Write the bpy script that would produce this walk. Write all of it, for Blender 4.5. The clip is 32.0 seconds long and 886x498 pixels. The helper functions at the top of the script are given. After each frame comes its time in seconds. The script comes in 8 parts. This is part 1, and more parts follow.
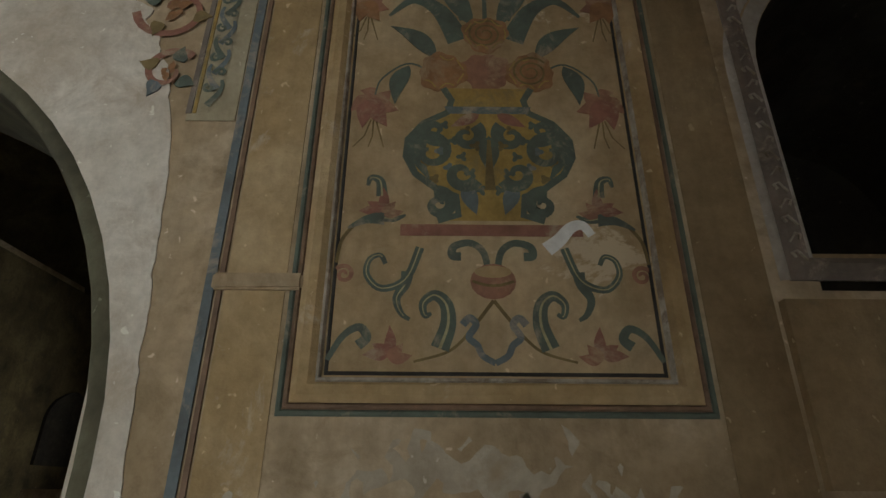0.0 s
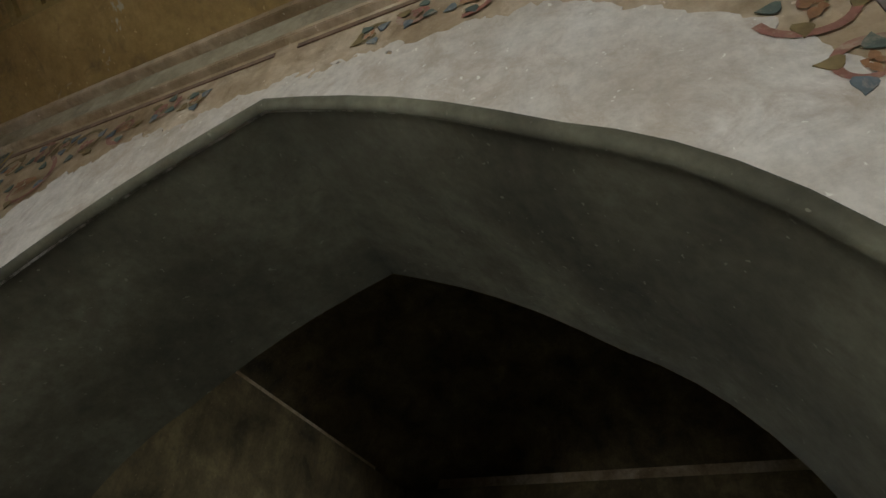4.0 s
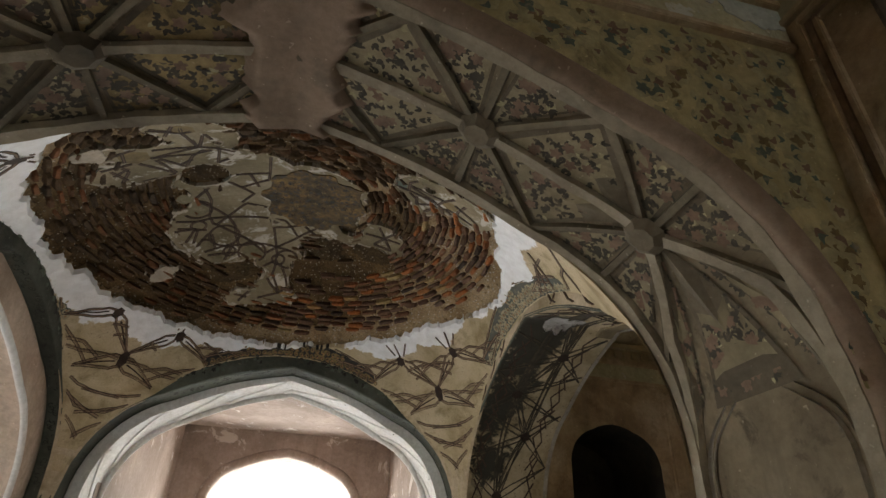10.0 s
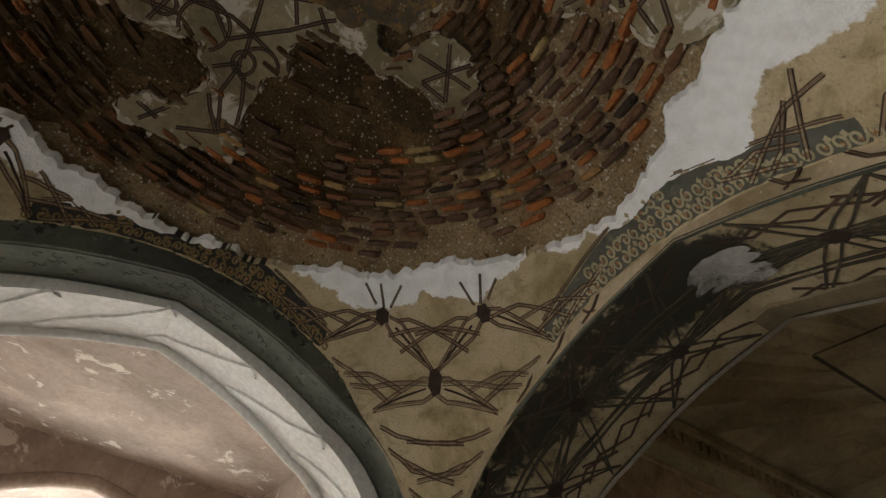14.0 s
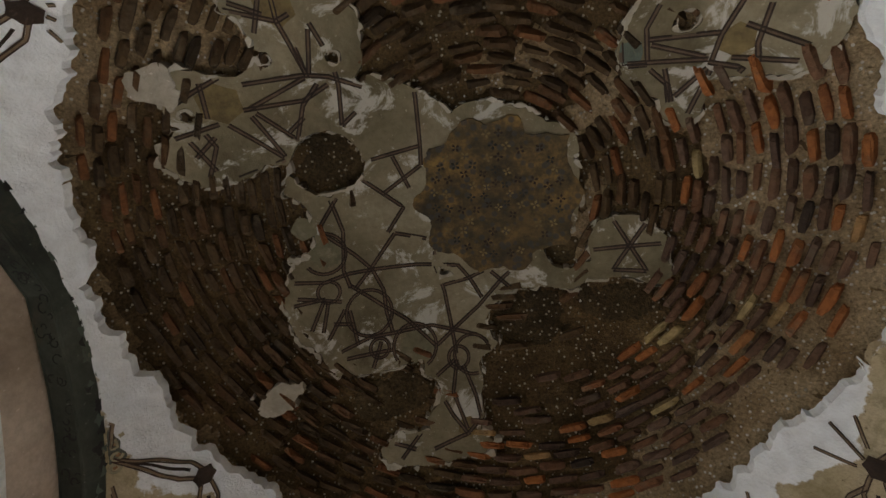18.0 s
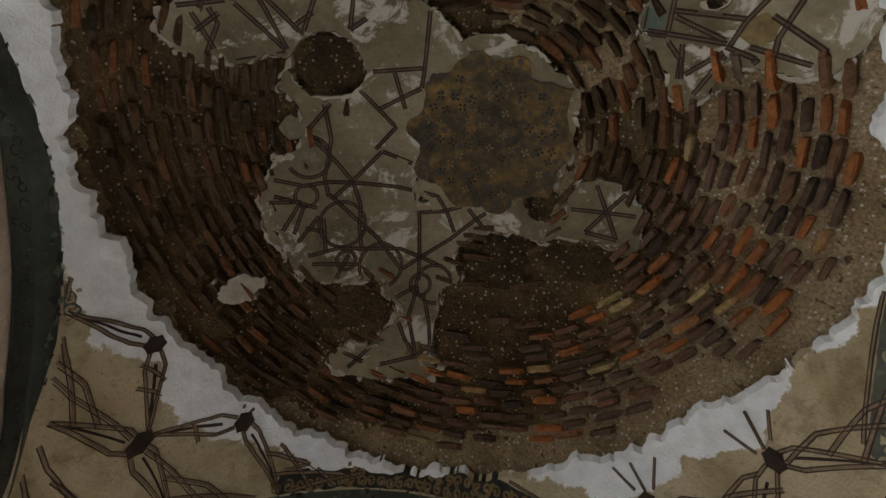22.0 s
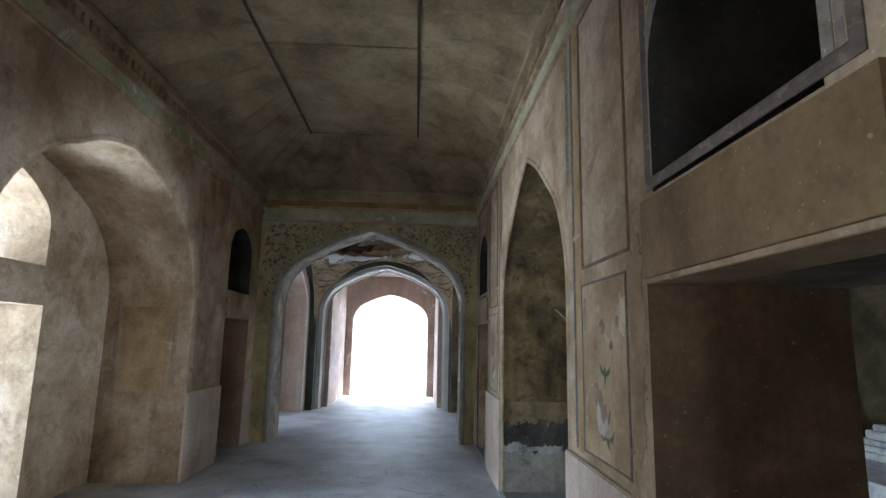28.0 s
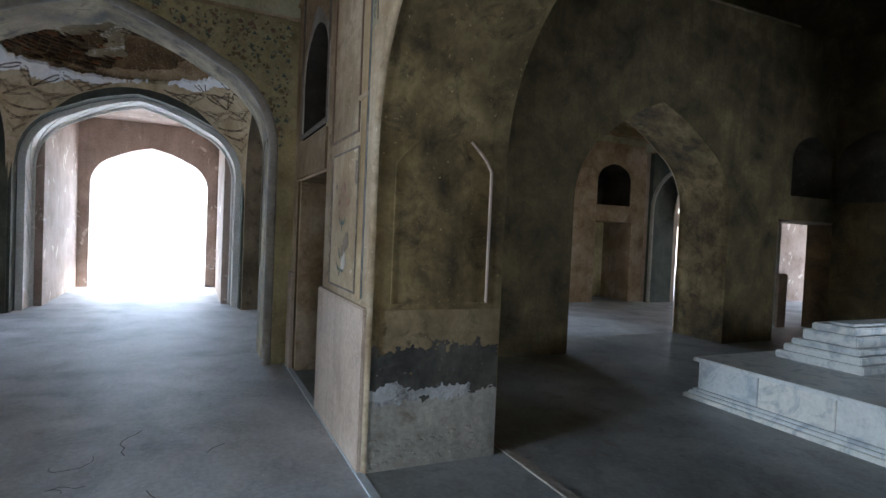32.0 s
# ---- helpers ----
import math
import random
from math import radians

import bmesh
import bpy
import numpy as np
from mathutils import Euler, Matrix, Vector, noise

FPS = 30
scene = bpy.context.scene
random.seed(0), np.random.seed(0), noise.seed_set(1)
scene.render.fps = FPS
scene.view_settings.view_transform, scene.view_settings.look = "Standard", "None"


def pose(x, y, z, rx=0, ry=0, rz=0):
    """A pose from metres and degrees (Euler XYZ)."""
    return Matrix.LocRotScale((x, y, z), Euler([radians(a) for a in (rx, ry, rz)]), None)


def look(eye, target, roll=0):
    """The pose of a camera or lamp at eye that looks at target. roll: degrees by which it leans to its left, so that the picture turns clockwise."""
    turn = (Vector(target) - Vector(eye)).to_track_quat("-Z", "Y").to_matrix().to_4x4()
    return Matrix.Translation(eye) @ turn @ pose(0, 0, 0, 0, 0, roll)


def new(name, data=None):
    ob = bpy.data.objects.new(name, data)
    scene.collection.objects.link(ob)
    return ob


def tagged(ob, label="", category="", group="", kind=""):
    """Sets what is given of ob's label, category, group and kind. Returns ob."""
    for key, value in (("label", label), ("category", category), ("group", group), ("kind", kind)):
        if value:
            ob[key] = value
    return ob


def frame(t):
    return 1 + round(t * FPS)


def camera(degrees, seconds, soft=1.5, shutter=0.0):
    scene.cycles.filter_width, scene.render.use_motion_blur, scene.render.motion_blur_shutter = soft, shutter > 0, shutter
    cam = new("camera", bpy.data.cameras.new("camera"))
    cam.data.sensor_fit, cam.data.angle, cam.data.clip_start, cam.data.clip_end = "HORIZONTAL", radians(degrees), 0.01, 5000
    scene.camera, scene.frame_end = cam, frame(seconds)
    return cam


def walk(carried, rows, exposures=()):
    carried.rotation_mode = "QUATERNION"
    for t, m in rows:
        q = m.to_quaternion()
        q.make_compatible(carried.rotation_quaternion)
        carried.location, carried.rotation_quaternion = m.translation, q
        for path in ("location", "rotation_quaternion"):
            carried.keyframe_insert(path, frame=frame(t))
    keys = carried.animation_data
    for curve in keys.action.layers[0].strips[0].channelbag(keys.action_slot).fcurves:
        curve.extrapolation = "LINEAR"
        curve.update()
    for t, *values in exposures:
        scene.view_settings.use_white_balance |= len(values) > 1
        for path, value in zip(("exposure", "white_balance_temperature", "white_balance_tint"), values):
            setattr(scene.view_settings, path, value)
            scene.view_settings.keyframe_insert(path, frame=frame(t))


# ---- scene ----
from mathutils.geometry import tessellate_polygon

cam = camera(77.9, 32.0, soft=1.5)
PATH = [
    (0, 0.795, -8.807, 1.968, 113.81, -0.37, -90.28),
    (0.5, 0.765, -8.831, 2.008, 117.09, -0.34, -90.11),
    (1, 0.711, -8.825, 2.033, 120.87, -0.56, -90.50),
    (1.5, 0.653, -8.769, 2.039, 123.71, -0.35, -90.68),
    (2, 0.669, -8.648, 2.031, 126.75, -1.23, -87.59),
    (2.5, 0.647, -8.479, 2.016, 127.61, -1.29, -82.57),
    (3, 0.726, -8.289, 1.988, 128.30, -1.40, -76.61),
    (3.5, 0.946, -8.076, 2.021, 129.64, -2.56, -72.62),
    (5.5, 1.286, -6.496, 2.048, 122.35, -3.29, -42.97),
    (6, 1.142, -6.154, 2.048, 120.91, -1.10, -33.47),
    (6.5, 1.051, -5.798, 2.025, 120.54, -0.90, -19.31),
    (7, 0.943, -5.472, 1.995, 118.98, -0.50, -3.35),
    (7.5, 0.556, -5.253, 1.896, 120.16, 0.06, 4.59),
    (8, 0.287, -5.006, 1.882, 120.47, 1.36, 9.58),
    (8.5, 0.147, -4.597, 1.863, 120.11, -0.64, 8.71),
    (9, 0.025, -4.234, 1.871, 120.11, -1.76, 1.34),
    (9.5, 0.100, -3.873, 1.910, 120.05, -2.74, -7.71),
    (10, 0.245, -3.521, 1.897, 120.54, -2.22, -13.71),
    (10.5, 0.320, -3.224, 1.910, 120.47, -3.75, -19.86),
    (11, 0.380, -2.903, 1.901, 119.98, -4.20, -24.28),
    (11.5, 0.493, -2.523, 1.958, 119.67, -3.69, -23.97),
    (12, 0.441, -2.189, 1.946, 120.99, -4.54, -26.20),
    (12.5, 0.388, -1.887, 1.947, 123.90, -6.51, -28.06),
    (13, 0.392, -1.561, 1.926, 125.56, -7.42, -28.61),
    (13.5, 0.314, -1.247, 1.881, 128.01, -8.03, -30.45),
    (14, 0.141, -0.992, 1.822, 133.57, -7.51, -32.39),
    (14.5, 0.085, -0.903, 1.832, 138.59, -6.63, -28.83),
    (15, 0.066, -0.911, 1.856, 143.75, -6.26, -23.22),
    (15.5, 0.056, -0.911, 1.853, 148.64, -5.16, -17.05),
    (17.5, 0.176, -0.757, 1.853, 157.16, -6.92, 5.36),
    (18, 0.177, -0.757, 1.842, 156.71, -7.16, 7.65),
    (18.5, 0.172, -0.760, 1.837, 156.42, -7.20, 8.53),
    (19, 0.139, -0.788, 1.833, 156.41, -7.15, 8.79),
    (19.5, 0.118, -0.803, 1.830, 156.41, -7.30, 8.74),
    (20, 0.117, -0.810, 1.824, 155.87, -7.33, 7.83),
    (20.5, 0.105, -0.826, 1.816, 155.96, -7.75, 6.70),
    (21, 0.101, -0.828, 1.817, 155.19, -8.57, 4.89),
    (21.5, 0.164, -0.785, 1.800, 153.55, -10.68, 1.50),
    (22, 0.208, -0.757, 1.811, 151.55, -10.66, -4.12),
    (22.5, 0.252, -0.861, 1.855, 147.07, -10.42, -10.98),
    (23, 0.261, -0.866, 1.892, 143.05, -8.45, -20.42),
    (23.5, 0.275, -0.850, 1.929, 138.67, -5.56, -27.24),
    (24, 0.299, -0.816, 1.972, 135.86, -3.75, -28.91),
    (24.5, 0.313, -0.790, 1.995, 131.10, -2.01, -36.66),
    (25, 0.292, -0.814, 1.984, 123.34, -0.69, -50.90),
    (25.5, 0.294, -0.812, 1.948, 116.12, -1.01, -63.20),
    (26, 0.324, -0.824, 1.897, 109.86, -1.02, -70.54),
    (26.5, 0.345, -1.094, 1.921, 105.21, -2.07, -75.84),
    (28.5, 2.144, -0.762, 1.606, 96.83, -1.55, -99.36),
    (29, 2.523, -0.759, 1.552, 92.66, -3.24, -106.09),
    (29.5, 2.855, -0.857, 1.471, 88.03, -4.98, -110.84),
    (30, 3.300, -0.992, 1.506, 87.13, -4.95, -115.07),
    (30.5, 3.763, -0.972, 1.486, 86.29, -5.18, -117.79),
    (31, 4.137, -0.935, 1.527, 87.25, -3.61, -118.61),
    (31.5, 4.602, -0.967, 1.497, 87.85, -3.16, -117.54),
    (32, 4.993, -0.846, 1.491, 88.31, -2.56, -114.58),
]
EXPOSURES = [(0.0, 1.2, 7600, 10), (3.5, 1.52, 7300, 10), (5.5, 1.95, 6900, 10), (7.0, 2.3, 7600, 10), (9.0, 2.55, 7600, 10), (10.0, 2.28, 7600, 10), (12.0, 1.9, 8000, 10), (13.0, 1.85, 8000, 10), (14.0, 1.75, 8200, 10), (18.0, 1.95, 7600, 10), (22.0, 1.9, 7400, 10), (24.0, 1.75, 7700, 10), (25.0, 1.85, 7500, 10), (26.0, 1.96, 6900, 10), (28.5, 2.65, 5700, 9), (30.0, 2.78, 5600, 8), (31.0, 2.87, 5800, 8), (32.0, 2.58, 5800, 8)]
walk(cam, [(t, pose(x, y, z, a, b, c)) for t, x, y, z, a, b, c in PATH], EXPOSURES)

# ---- light ----
world = bpy.data.worlds.new("sky")
scene.world = world
world.use_nodes = True
wn = world.node_tree
sky = wn.nodes.new("ShaderNodeTexSky")
sky.sky_type = "NISHITA"
sky.sun_disc = False
sky.sun_elevation, sky.sun_rotation = radians(48), radians(200)
wn.links.new(sky.outputs[0], wn.nodes["Background"].inputs[0])
wn.nodes["Background"].inputs[1].default_value = 0.15
sun = new("sun", bpy.data.lights.new("sun", "SUN"))
sun.data.energy, sun.data.angle, sun.data.color = 4.0, radians(0.5), (1.0, 0.95, 0.87)
sun.matrix_world = look((20, -30, 40), (20 - math.sin(radians(20)), -30 + math.cos(radians(20)), 40 - math.tan(radians(48))))


def portal_lamp(m, sx, sy, watts, color=(0.74, 0.87, 1.0)):
    lamp = new("sky_light", bpy.data.lights.new("sky_light", "AREA"))
    lamp.data.shape, lamp.data.size, lamp.data.size_y = "RECTANGLE", sx, sy
    lamp.data.energy, lamp.data.color = watts, color
    lamp.matrix_world = m
    return lamp


# ---- materials ----
def nodes_of(name):
    m = bpy.data.materials.new(name)
    m.use_nodes = True
    t = m.node_tree
    return m, t, t.nodes["Principled BSDF"]


def ramp(t, fac, stops):
    r = t.nodes.new("ShaderNodeValToRGB")
    e = r.color_ramp.elements
    e[0].position, e[0].color = stops[0][0], (*stops[0][1], 1)
    e[1].position, e[1].color = stops[-1][0], (*stops[-1][1], 1)
    for p, c in stops[1:-1]:
        e.new(p).color = (*c, 1)
    t.links.new(fac, r.inputs[0])
    return r.outputs[0]


def noise_of(t, coord, scale, detail=6, rough=0.6, distort=0.0):
    n = t.nodes.new("ShaderNodeTexNoise")
    n.inputs["Scale"].default_value, n.inputs["Detail"].default_value = scale, detail
    n.inputs["Roughness"].default_value, n.inputs["Distortion"].default_value = rough, distort
    t.links.new(coord, n.inputs["Vector"])
    return n.outputs["Fac"]


def mix_of(t, fac, a, b, kind="MIX"):
    n = t.nodes.new("ShaderNodeMix")
    n.data_type, n.blend_type = "RGBA", kind
    for value, key in ((fac, 0), (a, 6), (b, 7)):
        if isinstance(value, (int, float)):
            n.inputs[key].default_value = value
        elif isinstance(value, tuple):
            n.inputs[key].default_value = (*value, 1)
        else:
            t.links.new(value, n.inputs[key])
    return n.outputs[2]


def bump_of(t, bsdf, height, strength, distance=0.01):
    b = t.nodes.new("ShaderNodeBump")
    b.inputs["Strength"].default_value, b.inputs["Distance"].default_value = strength, distance
    t.links.new(height, b.inputs["Height"])
    t.links.new(b.outputs[0], bsdf.inputs["Normal"])


def plaster(name, light, mid, dark, rough=0.85, stain=(0.12, 0.10, 0.07), stain_from=0.55, stain_to=0.75, patch=None, streak=True, shift=0.0, bump=0.35):
    """Old lime plaster: blotches, fine grain, dark stains, run-down streaks and pale repair patches."""
    m, t, b = nodes_of(name)
    geo = t.nodes.new("ShaderNodeNewGeometry")
    add = t.nodes.new("ShaderNodeVectorMath")
    add.inputs[1].default_value = (shift, shift * 0.7, shift * 0.3)
    t.links.new(geo.outputs["Position"], add.inputs[0])
    p = add.outputs[0]
    blot = noise_of(t, p, 1.7, 8, 0.62, 0.3)
    col = ramp(t, blot, [(0.32, dark), (0.5, mid), (0.68, light)])
    grain = noise_of(t, p, 26, 6, 0.7)
    col = mix_of(t, 0.55, col, ramp(t, grain, [(0.3, (0.55, 0.53, 0.5)), (0.62, (1.0, 1.0, 1.0))]), "MULTIPLY")
    spots = noise_of(t, p, 5.5, 10, 0.72, 0.6)
    col = mix_of(t, ramp(t, spots, [(stain_from, (0, 0, 0)), (stain_to, (0.8, 0.8, 0.8))]), col, stain)
    if streak:
        s = t.nodes.new("ShaderNodeMapping")
        s.inputs["Scale"].default_value = (7, 7, 0.5)
        t.links.new(p, s.inputs[0])
        runs = noise_of(t, s.outputs[0], 1.6, 6, 0.6)
        col = mix_of(t, ramp(t, runs, [(0.5, (0, 0, 0)), (0.78, (0.45, 0.45, 0.45))]), col, tuple(c * 0.45 for c in mid))
    if patch:
        flakes = noise_of(t, p, 2.6, 9, 0.68, 0.9)
        col = mix_of(t, ramp(t, flakes, [(0.6, (0, 0, 0)), (0.625, (1, 1, 1))]), col, patch)
    chips = noise_of(t, p, 42, 2, 0.5, 0.4)
    col = mix_of(t, ramp(t, chips, [(0.70, (0, 0, 0)), (0.74, (0.6, 0.6, 0.6))]), col, tuple(min(0.9, c * 1.25 + 0.04) for c in light))
    scuffs = noise_of(t, p, 9, 12, 0.8, 1.2)
    col = mix_of(t, ramp(t, scuffs, [(0.30, (0.45, 0.45, 0.45)), (0.42, (0, 0, 0))]), col, dark)
    t.links.new(col, b.inputs["Base Color"])
    b.inputs["Roughness"].default_value = rough
    b.inputs["Specular IOR Level"].default_value = 0.25
    h = mix_of(t, 0.4, blot, grain)
    bump_of(t, b, h, bump, 0.03)
    return m


def plain(name, color, rough=0.7, vary=0.25, scale=14, metal=0.0, bump=0.2, under=None, wear=0.56):
    m, t, b = nodes_of(name)
    geo = t.nodes.new("ShaderNodeNewGeometry")
    n = noise_of(t, geo.outputs["Position"], scale, 6, 0.65)
    n2 = noise_of(t, geo.outputs["Position"], scale * 6, 4, 0.6)
    c = ramp(t, n, [(0.3, tuple(x * (1 - vary) for x in color)), (0.7, tuple(min(1, x * (1 + vary)) for x in color))])
    c = mix_of(t, 0.35, c, ramp(t, n2, [(0.3, (0.6, 0.6, 0.6)), (0.65, (1, 1, 1))]), "MULTIPLY")
    if under:
        flake = noise_of(t, geo.outputs["Position"], 11, 10, 0.74, 0.5)
        c = mix_of(t, ramp(t, flake, [(wear - 0.06, (0.12, 0.12, 0.12)), (wear + 0.08, (0.9, 0.9, 0.9))]), c, under)
    t.links.new(c, b.inputs["Base Color"])
    b.inputs["Roughness"].default_value, b.inputs["Metallic"].default_value = rough, metal
    b.inputs["Specular IOR Level"].default_value = 0.3
    if bump:
        bump_of(t, b, n2, bump, 0.01)
    return m


M_WALL = plaster("aged_cream_plaster", (0.66, 0.53, 0.38), (0.49, 0.36, 0.225), (0.28, 0.185, 0.098), shift=3.0, stain=(0.17, 0.11, 0.055), stain_from=0.51, stain_to=0.74)
M_DADO = plaster("pink_grey_dado_plaster", (0.70, 0.56, 0.45), (0.60, 0.465, 0.365), (0.45, 0.335, 0.25), shift=8.0, stain=(0.2, 0.16, 0.12), stain_from=0.6, stain_to=0.82)
M_SMOKED = plaster("smoke_darkened_plaster", (0.62, 0.52, 0.285), (0.47, 0.385, 0.20), (0.29, 0.23, 0.115), shift=14.0, stain=(0.05, 0.045, 0.035))
M_GREYARCH = plaster("grey_green_band_plaster", (0.13, 0.14, 0.112), (0.085, 0.092, 0.074), (0.042, 0.046, 0.037), shift=21.0)
M_WHITE = plaster("white_lime_plaster", (0.88, 0.87, 0.85), (0.84, 0.82, 0.79), (0.70, 0.67, 0.63), shift=30.0, stain=(0.45, 0.4, 0.34), stain_from=0.62, stain_to=0.8, streak=False)
M_CREAM = plaster("cream_vault_plaster", (0.66, 0.54, 0.40), (0.55, 0.435, 0.30), (0.37, 0.285, 0.18), shift=37.0, stain=(0.25, 0.185, 0.095), stain_from=0.5, stain_to=0.68, streak=False)
M_CEIL = plaster("brown_ceiling_plaster", (0.43, 0.28, 0.105), (0.32, 0.198, 0.068), (0.18, 0.108, 0.036), shift=44.0, stain=(0.1, 0.07, 0.035), patch=(0.40, 0.34, 0.24), streak=False)
M_FRIEZE = plaster("ochre_frieze_plaster", (0.46, 0.33, 0.13), (0.36, 0.25, 0.09), (0.22, 0.145, 0.05), shift=45.0, patch=(0.42, 0.36, 0.24), streak=False)
M_LIME = plaster("pale_blue_lime_wash", (0.66, 0.68, 0.62), (0.54, 0.555, 0.49), (0.36, 0.36, 0.29), shift=46.0, streak=False)
M_CEIL2 = plaster("grey_brown_ceiling_plaster", (0.50, 0.395, 0.24), (0.38, 0.29, 0.165), (0.21, 0.155, 0.082), shift=47.0, stain=(0.14, 0.11, 0.07), streak=False)
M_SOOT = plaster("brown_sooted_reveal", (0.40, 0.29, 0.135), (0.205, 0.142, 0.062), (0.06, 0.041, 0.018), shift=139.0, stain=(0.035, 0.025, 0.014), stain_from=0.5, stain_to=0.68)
# dark tone stands in for the shade inside the doorways
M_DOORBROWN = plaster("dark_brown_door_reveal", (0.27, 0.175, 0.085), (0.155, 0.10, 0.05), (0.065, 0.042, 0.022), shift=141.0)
# black tone stands in for the deep shade inside the upper niches
M_NICHESHADE = plaster("soot_black_niche_plaster", (0.10, 0.085, 0.065), (0.06, 0.05, 0.038), (0.03, 0.025, 0.02), shift=143.0)
# near-black green, with the dimness of the reveals in its colour
M_REVEALDIM = plaster("green_black_sooted_reveal", (0.19, 0.175, 0.115), (0.118, 0.107, 0.069), (0.057, 0.051, 0.034), shift=147.0)
M_ARCHSOOT = plaster("sooted_cream_arch_plaster", (0.50, 0.41, 0.25), (0.24, 0.19, 0.11), (0.06, 0.05, 0.033), shift=150.0, stain=(0.03, 0.027, 0.022), stain_from=0.52, stain_to=0.64)
M_ARCHBROWN = plaster("brown_faceted_arch_plaster", (0.30, 0.235, 0.155), (0.205, 0.157, 0.10), (0.11, 0.084, 0.053), shift=153.0, stain=(0.05, 0.04, 0.025), stain_from=0.53, stain_to=0.66)
# kept dark so that the chamber looks dim
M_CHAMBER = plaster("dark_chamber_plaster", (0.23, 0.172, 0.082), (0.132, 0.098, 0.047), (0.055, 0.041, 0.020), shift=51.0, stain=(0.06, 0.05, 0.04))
M_PINK = plaster("pink_washed_portal_plaster", (0.50, 0.39, 0.33), (0.41, 0.315, 0.265), (0.29, 0.22, 0.18), shift=58.0, patch=(0.64, 0.56, 0.5), stain=(0.3, 0.2, 0.15), stain_from=0.62, stain_to=0.8)
M_BROWNLINE = plain("dark_umber_line_paint", (0.06, 0.043, 0.028), 0.8, 0.4)
M_REDJAMB = plaster("red_brown_jamb_plaster", (0.42, 0.27, 0.18), (0.32, 0.195, 0.125), (0.19, 0.11, 0.068), shift=61.0)
M_FLOOR = plaster("dusty_cement_floor", (0.64, 0.64, 0.64), (0.51, 0.51, 0.515), (0.34, 0.34, 0.345), shift=65.0, rough=0.62, stain=(0.2, 0.19, 0.18), stain_from=0.6, stain_to=0.85, streak=False, bump=0.2)
M_CFLOOR = plaster("dark_chamber_floor", (0.44, 0.44, 0.43), (0.34, 0.34, 0.33), (0.23, 0.23, 0.22), shift=72.0, rough=0.45, streak=False, bump=0.15)
M_GROUND = plaster("pale_sandstone_ground", (0.75, 0.70, 0.62), (0.66, 0.60, 0.52), (0.55, 0.49, 0.41), shift=79.0, streak=False)


# ---- shapes ----
def part(name, bm, material, parent=None, label="", smooth=False):
    me = bpy.data.meshes.new(name)
    bm.to_mesh(me)
    bm.free()
    me.materials.append(material)
    if smooth:
        me.shade_smooth()
    ob = new(name, me)
    if parent:
        ob.parent = parent
    if label:
        ob["label"] = label
    return ob


def arch(half, spring, apex, r1=None, n=10, base=None):
    """Points of a four-centred arch from the right foot over the apex to the left foot, in (u, z)."""
    r1 = r1 or half * (0.56 if spring > 2.19 and half > 1.0 else 0.74)     # the low arches of the corner rooms have fuller shoulders
    lo, hi = 0.05, 1.5
    for _ in range(50):
        th = (lo + hi) / 2
        px_, pz_ = half - r1 + r1 * math.cos(th), spring + r1 * math.sin(th)
        if (apex - pz_) * math.sin(th) < px_ * math.cos(th):
            lo = th
        else:
            hi = th
    side = [(half - r1 + r1 * math.cos(th * i / n), spring + r1 * math.sin(th * i / n)) for i in range(n + 1)]
    ex, ez = side[-1]
    bow = 0.022 * half
    for i in range(1, 6):
        f = i / 6
        side.append((ex * (1 - f) + bow * math.sin(math.pi * f), ez * (1 - f) + apex * f + bow * math.sin(math.pi * f)))
    pts = ([(half, base)] if base is not None else []) + side + [(0, apex)] + [(-x, z) for x, z in reversed(side)]
    if base is not None:
        pts.append((-half, base))
    return pts


def rect(u0, u1, z0, z1):
    return [(u0, z0), (u1, z0), (u1, z1), (u0, z1)]


def shift_pts(pts, du, dz=0.0):
    return [(u + du, z + dz) for u, z in pts]


def slab_bm(outer, holes=(), thick=0.1, cap=True):
    """A plate in the (x, z) plane with holes, from y = 0 to y = thick."""
    bm = bmesh.new()
    loops = [list(outer)] + [list(h) for h in holes]
    flat = [p for l in loops for p in l]
    front = [bm.verts.new((u, 0, z)) for u, z in flat]
    back = [bm.verts.new((u, thick, z)) for u, z in flat]
    for tri in tessellate_polygon([[Vector((u, z, 0)) for u, z in l] for l in loops]):
        for vs in (front, back):
            try:
                bm.faces.new([vs[i] for i in tri])
            except ValueError:
                pass
    k = 0
    for l in loops:
        n = len(l)
        for i in range(n):
            a, b = k + i, k + (i + 1) % n
            try:
                bm.faces.new((front[a], front[b], back[b], back[a]))
            except ValueError:
                pass
        k += n
    bmesh.ops.recalc_face_normals(bm, faces=bm.faces)
    return bm


def box_bm(x0, x1, y0, y1, z0, z1, bevel=0.0):
    bm = bmesh.new()
    bmesh.ops.create_cube(bm, size=1, matrix=Matrix.Translation(((x0 + x1) / 2, (y0 + y1) / 2, (z0 + z1) / 2)) @ Matrix.Diagonal((x1 - x0, y1 - y0, z1 - z0, 1)))
    if bevel:
        bmesh.ops.bevel(bm, geom=bm.edges[:], offset=bevel, segments=2, affect="EDGES")
    return bm


def structure(name, bm, mat, m=None, label="", smooth=False):
    ob = part(name, bm, mat, None, "", smooth)
    if m is not None:
        ob.matrix_world = m
    return tagged(ob, label or mat.name.replace("_", " "), "", "", "structure")


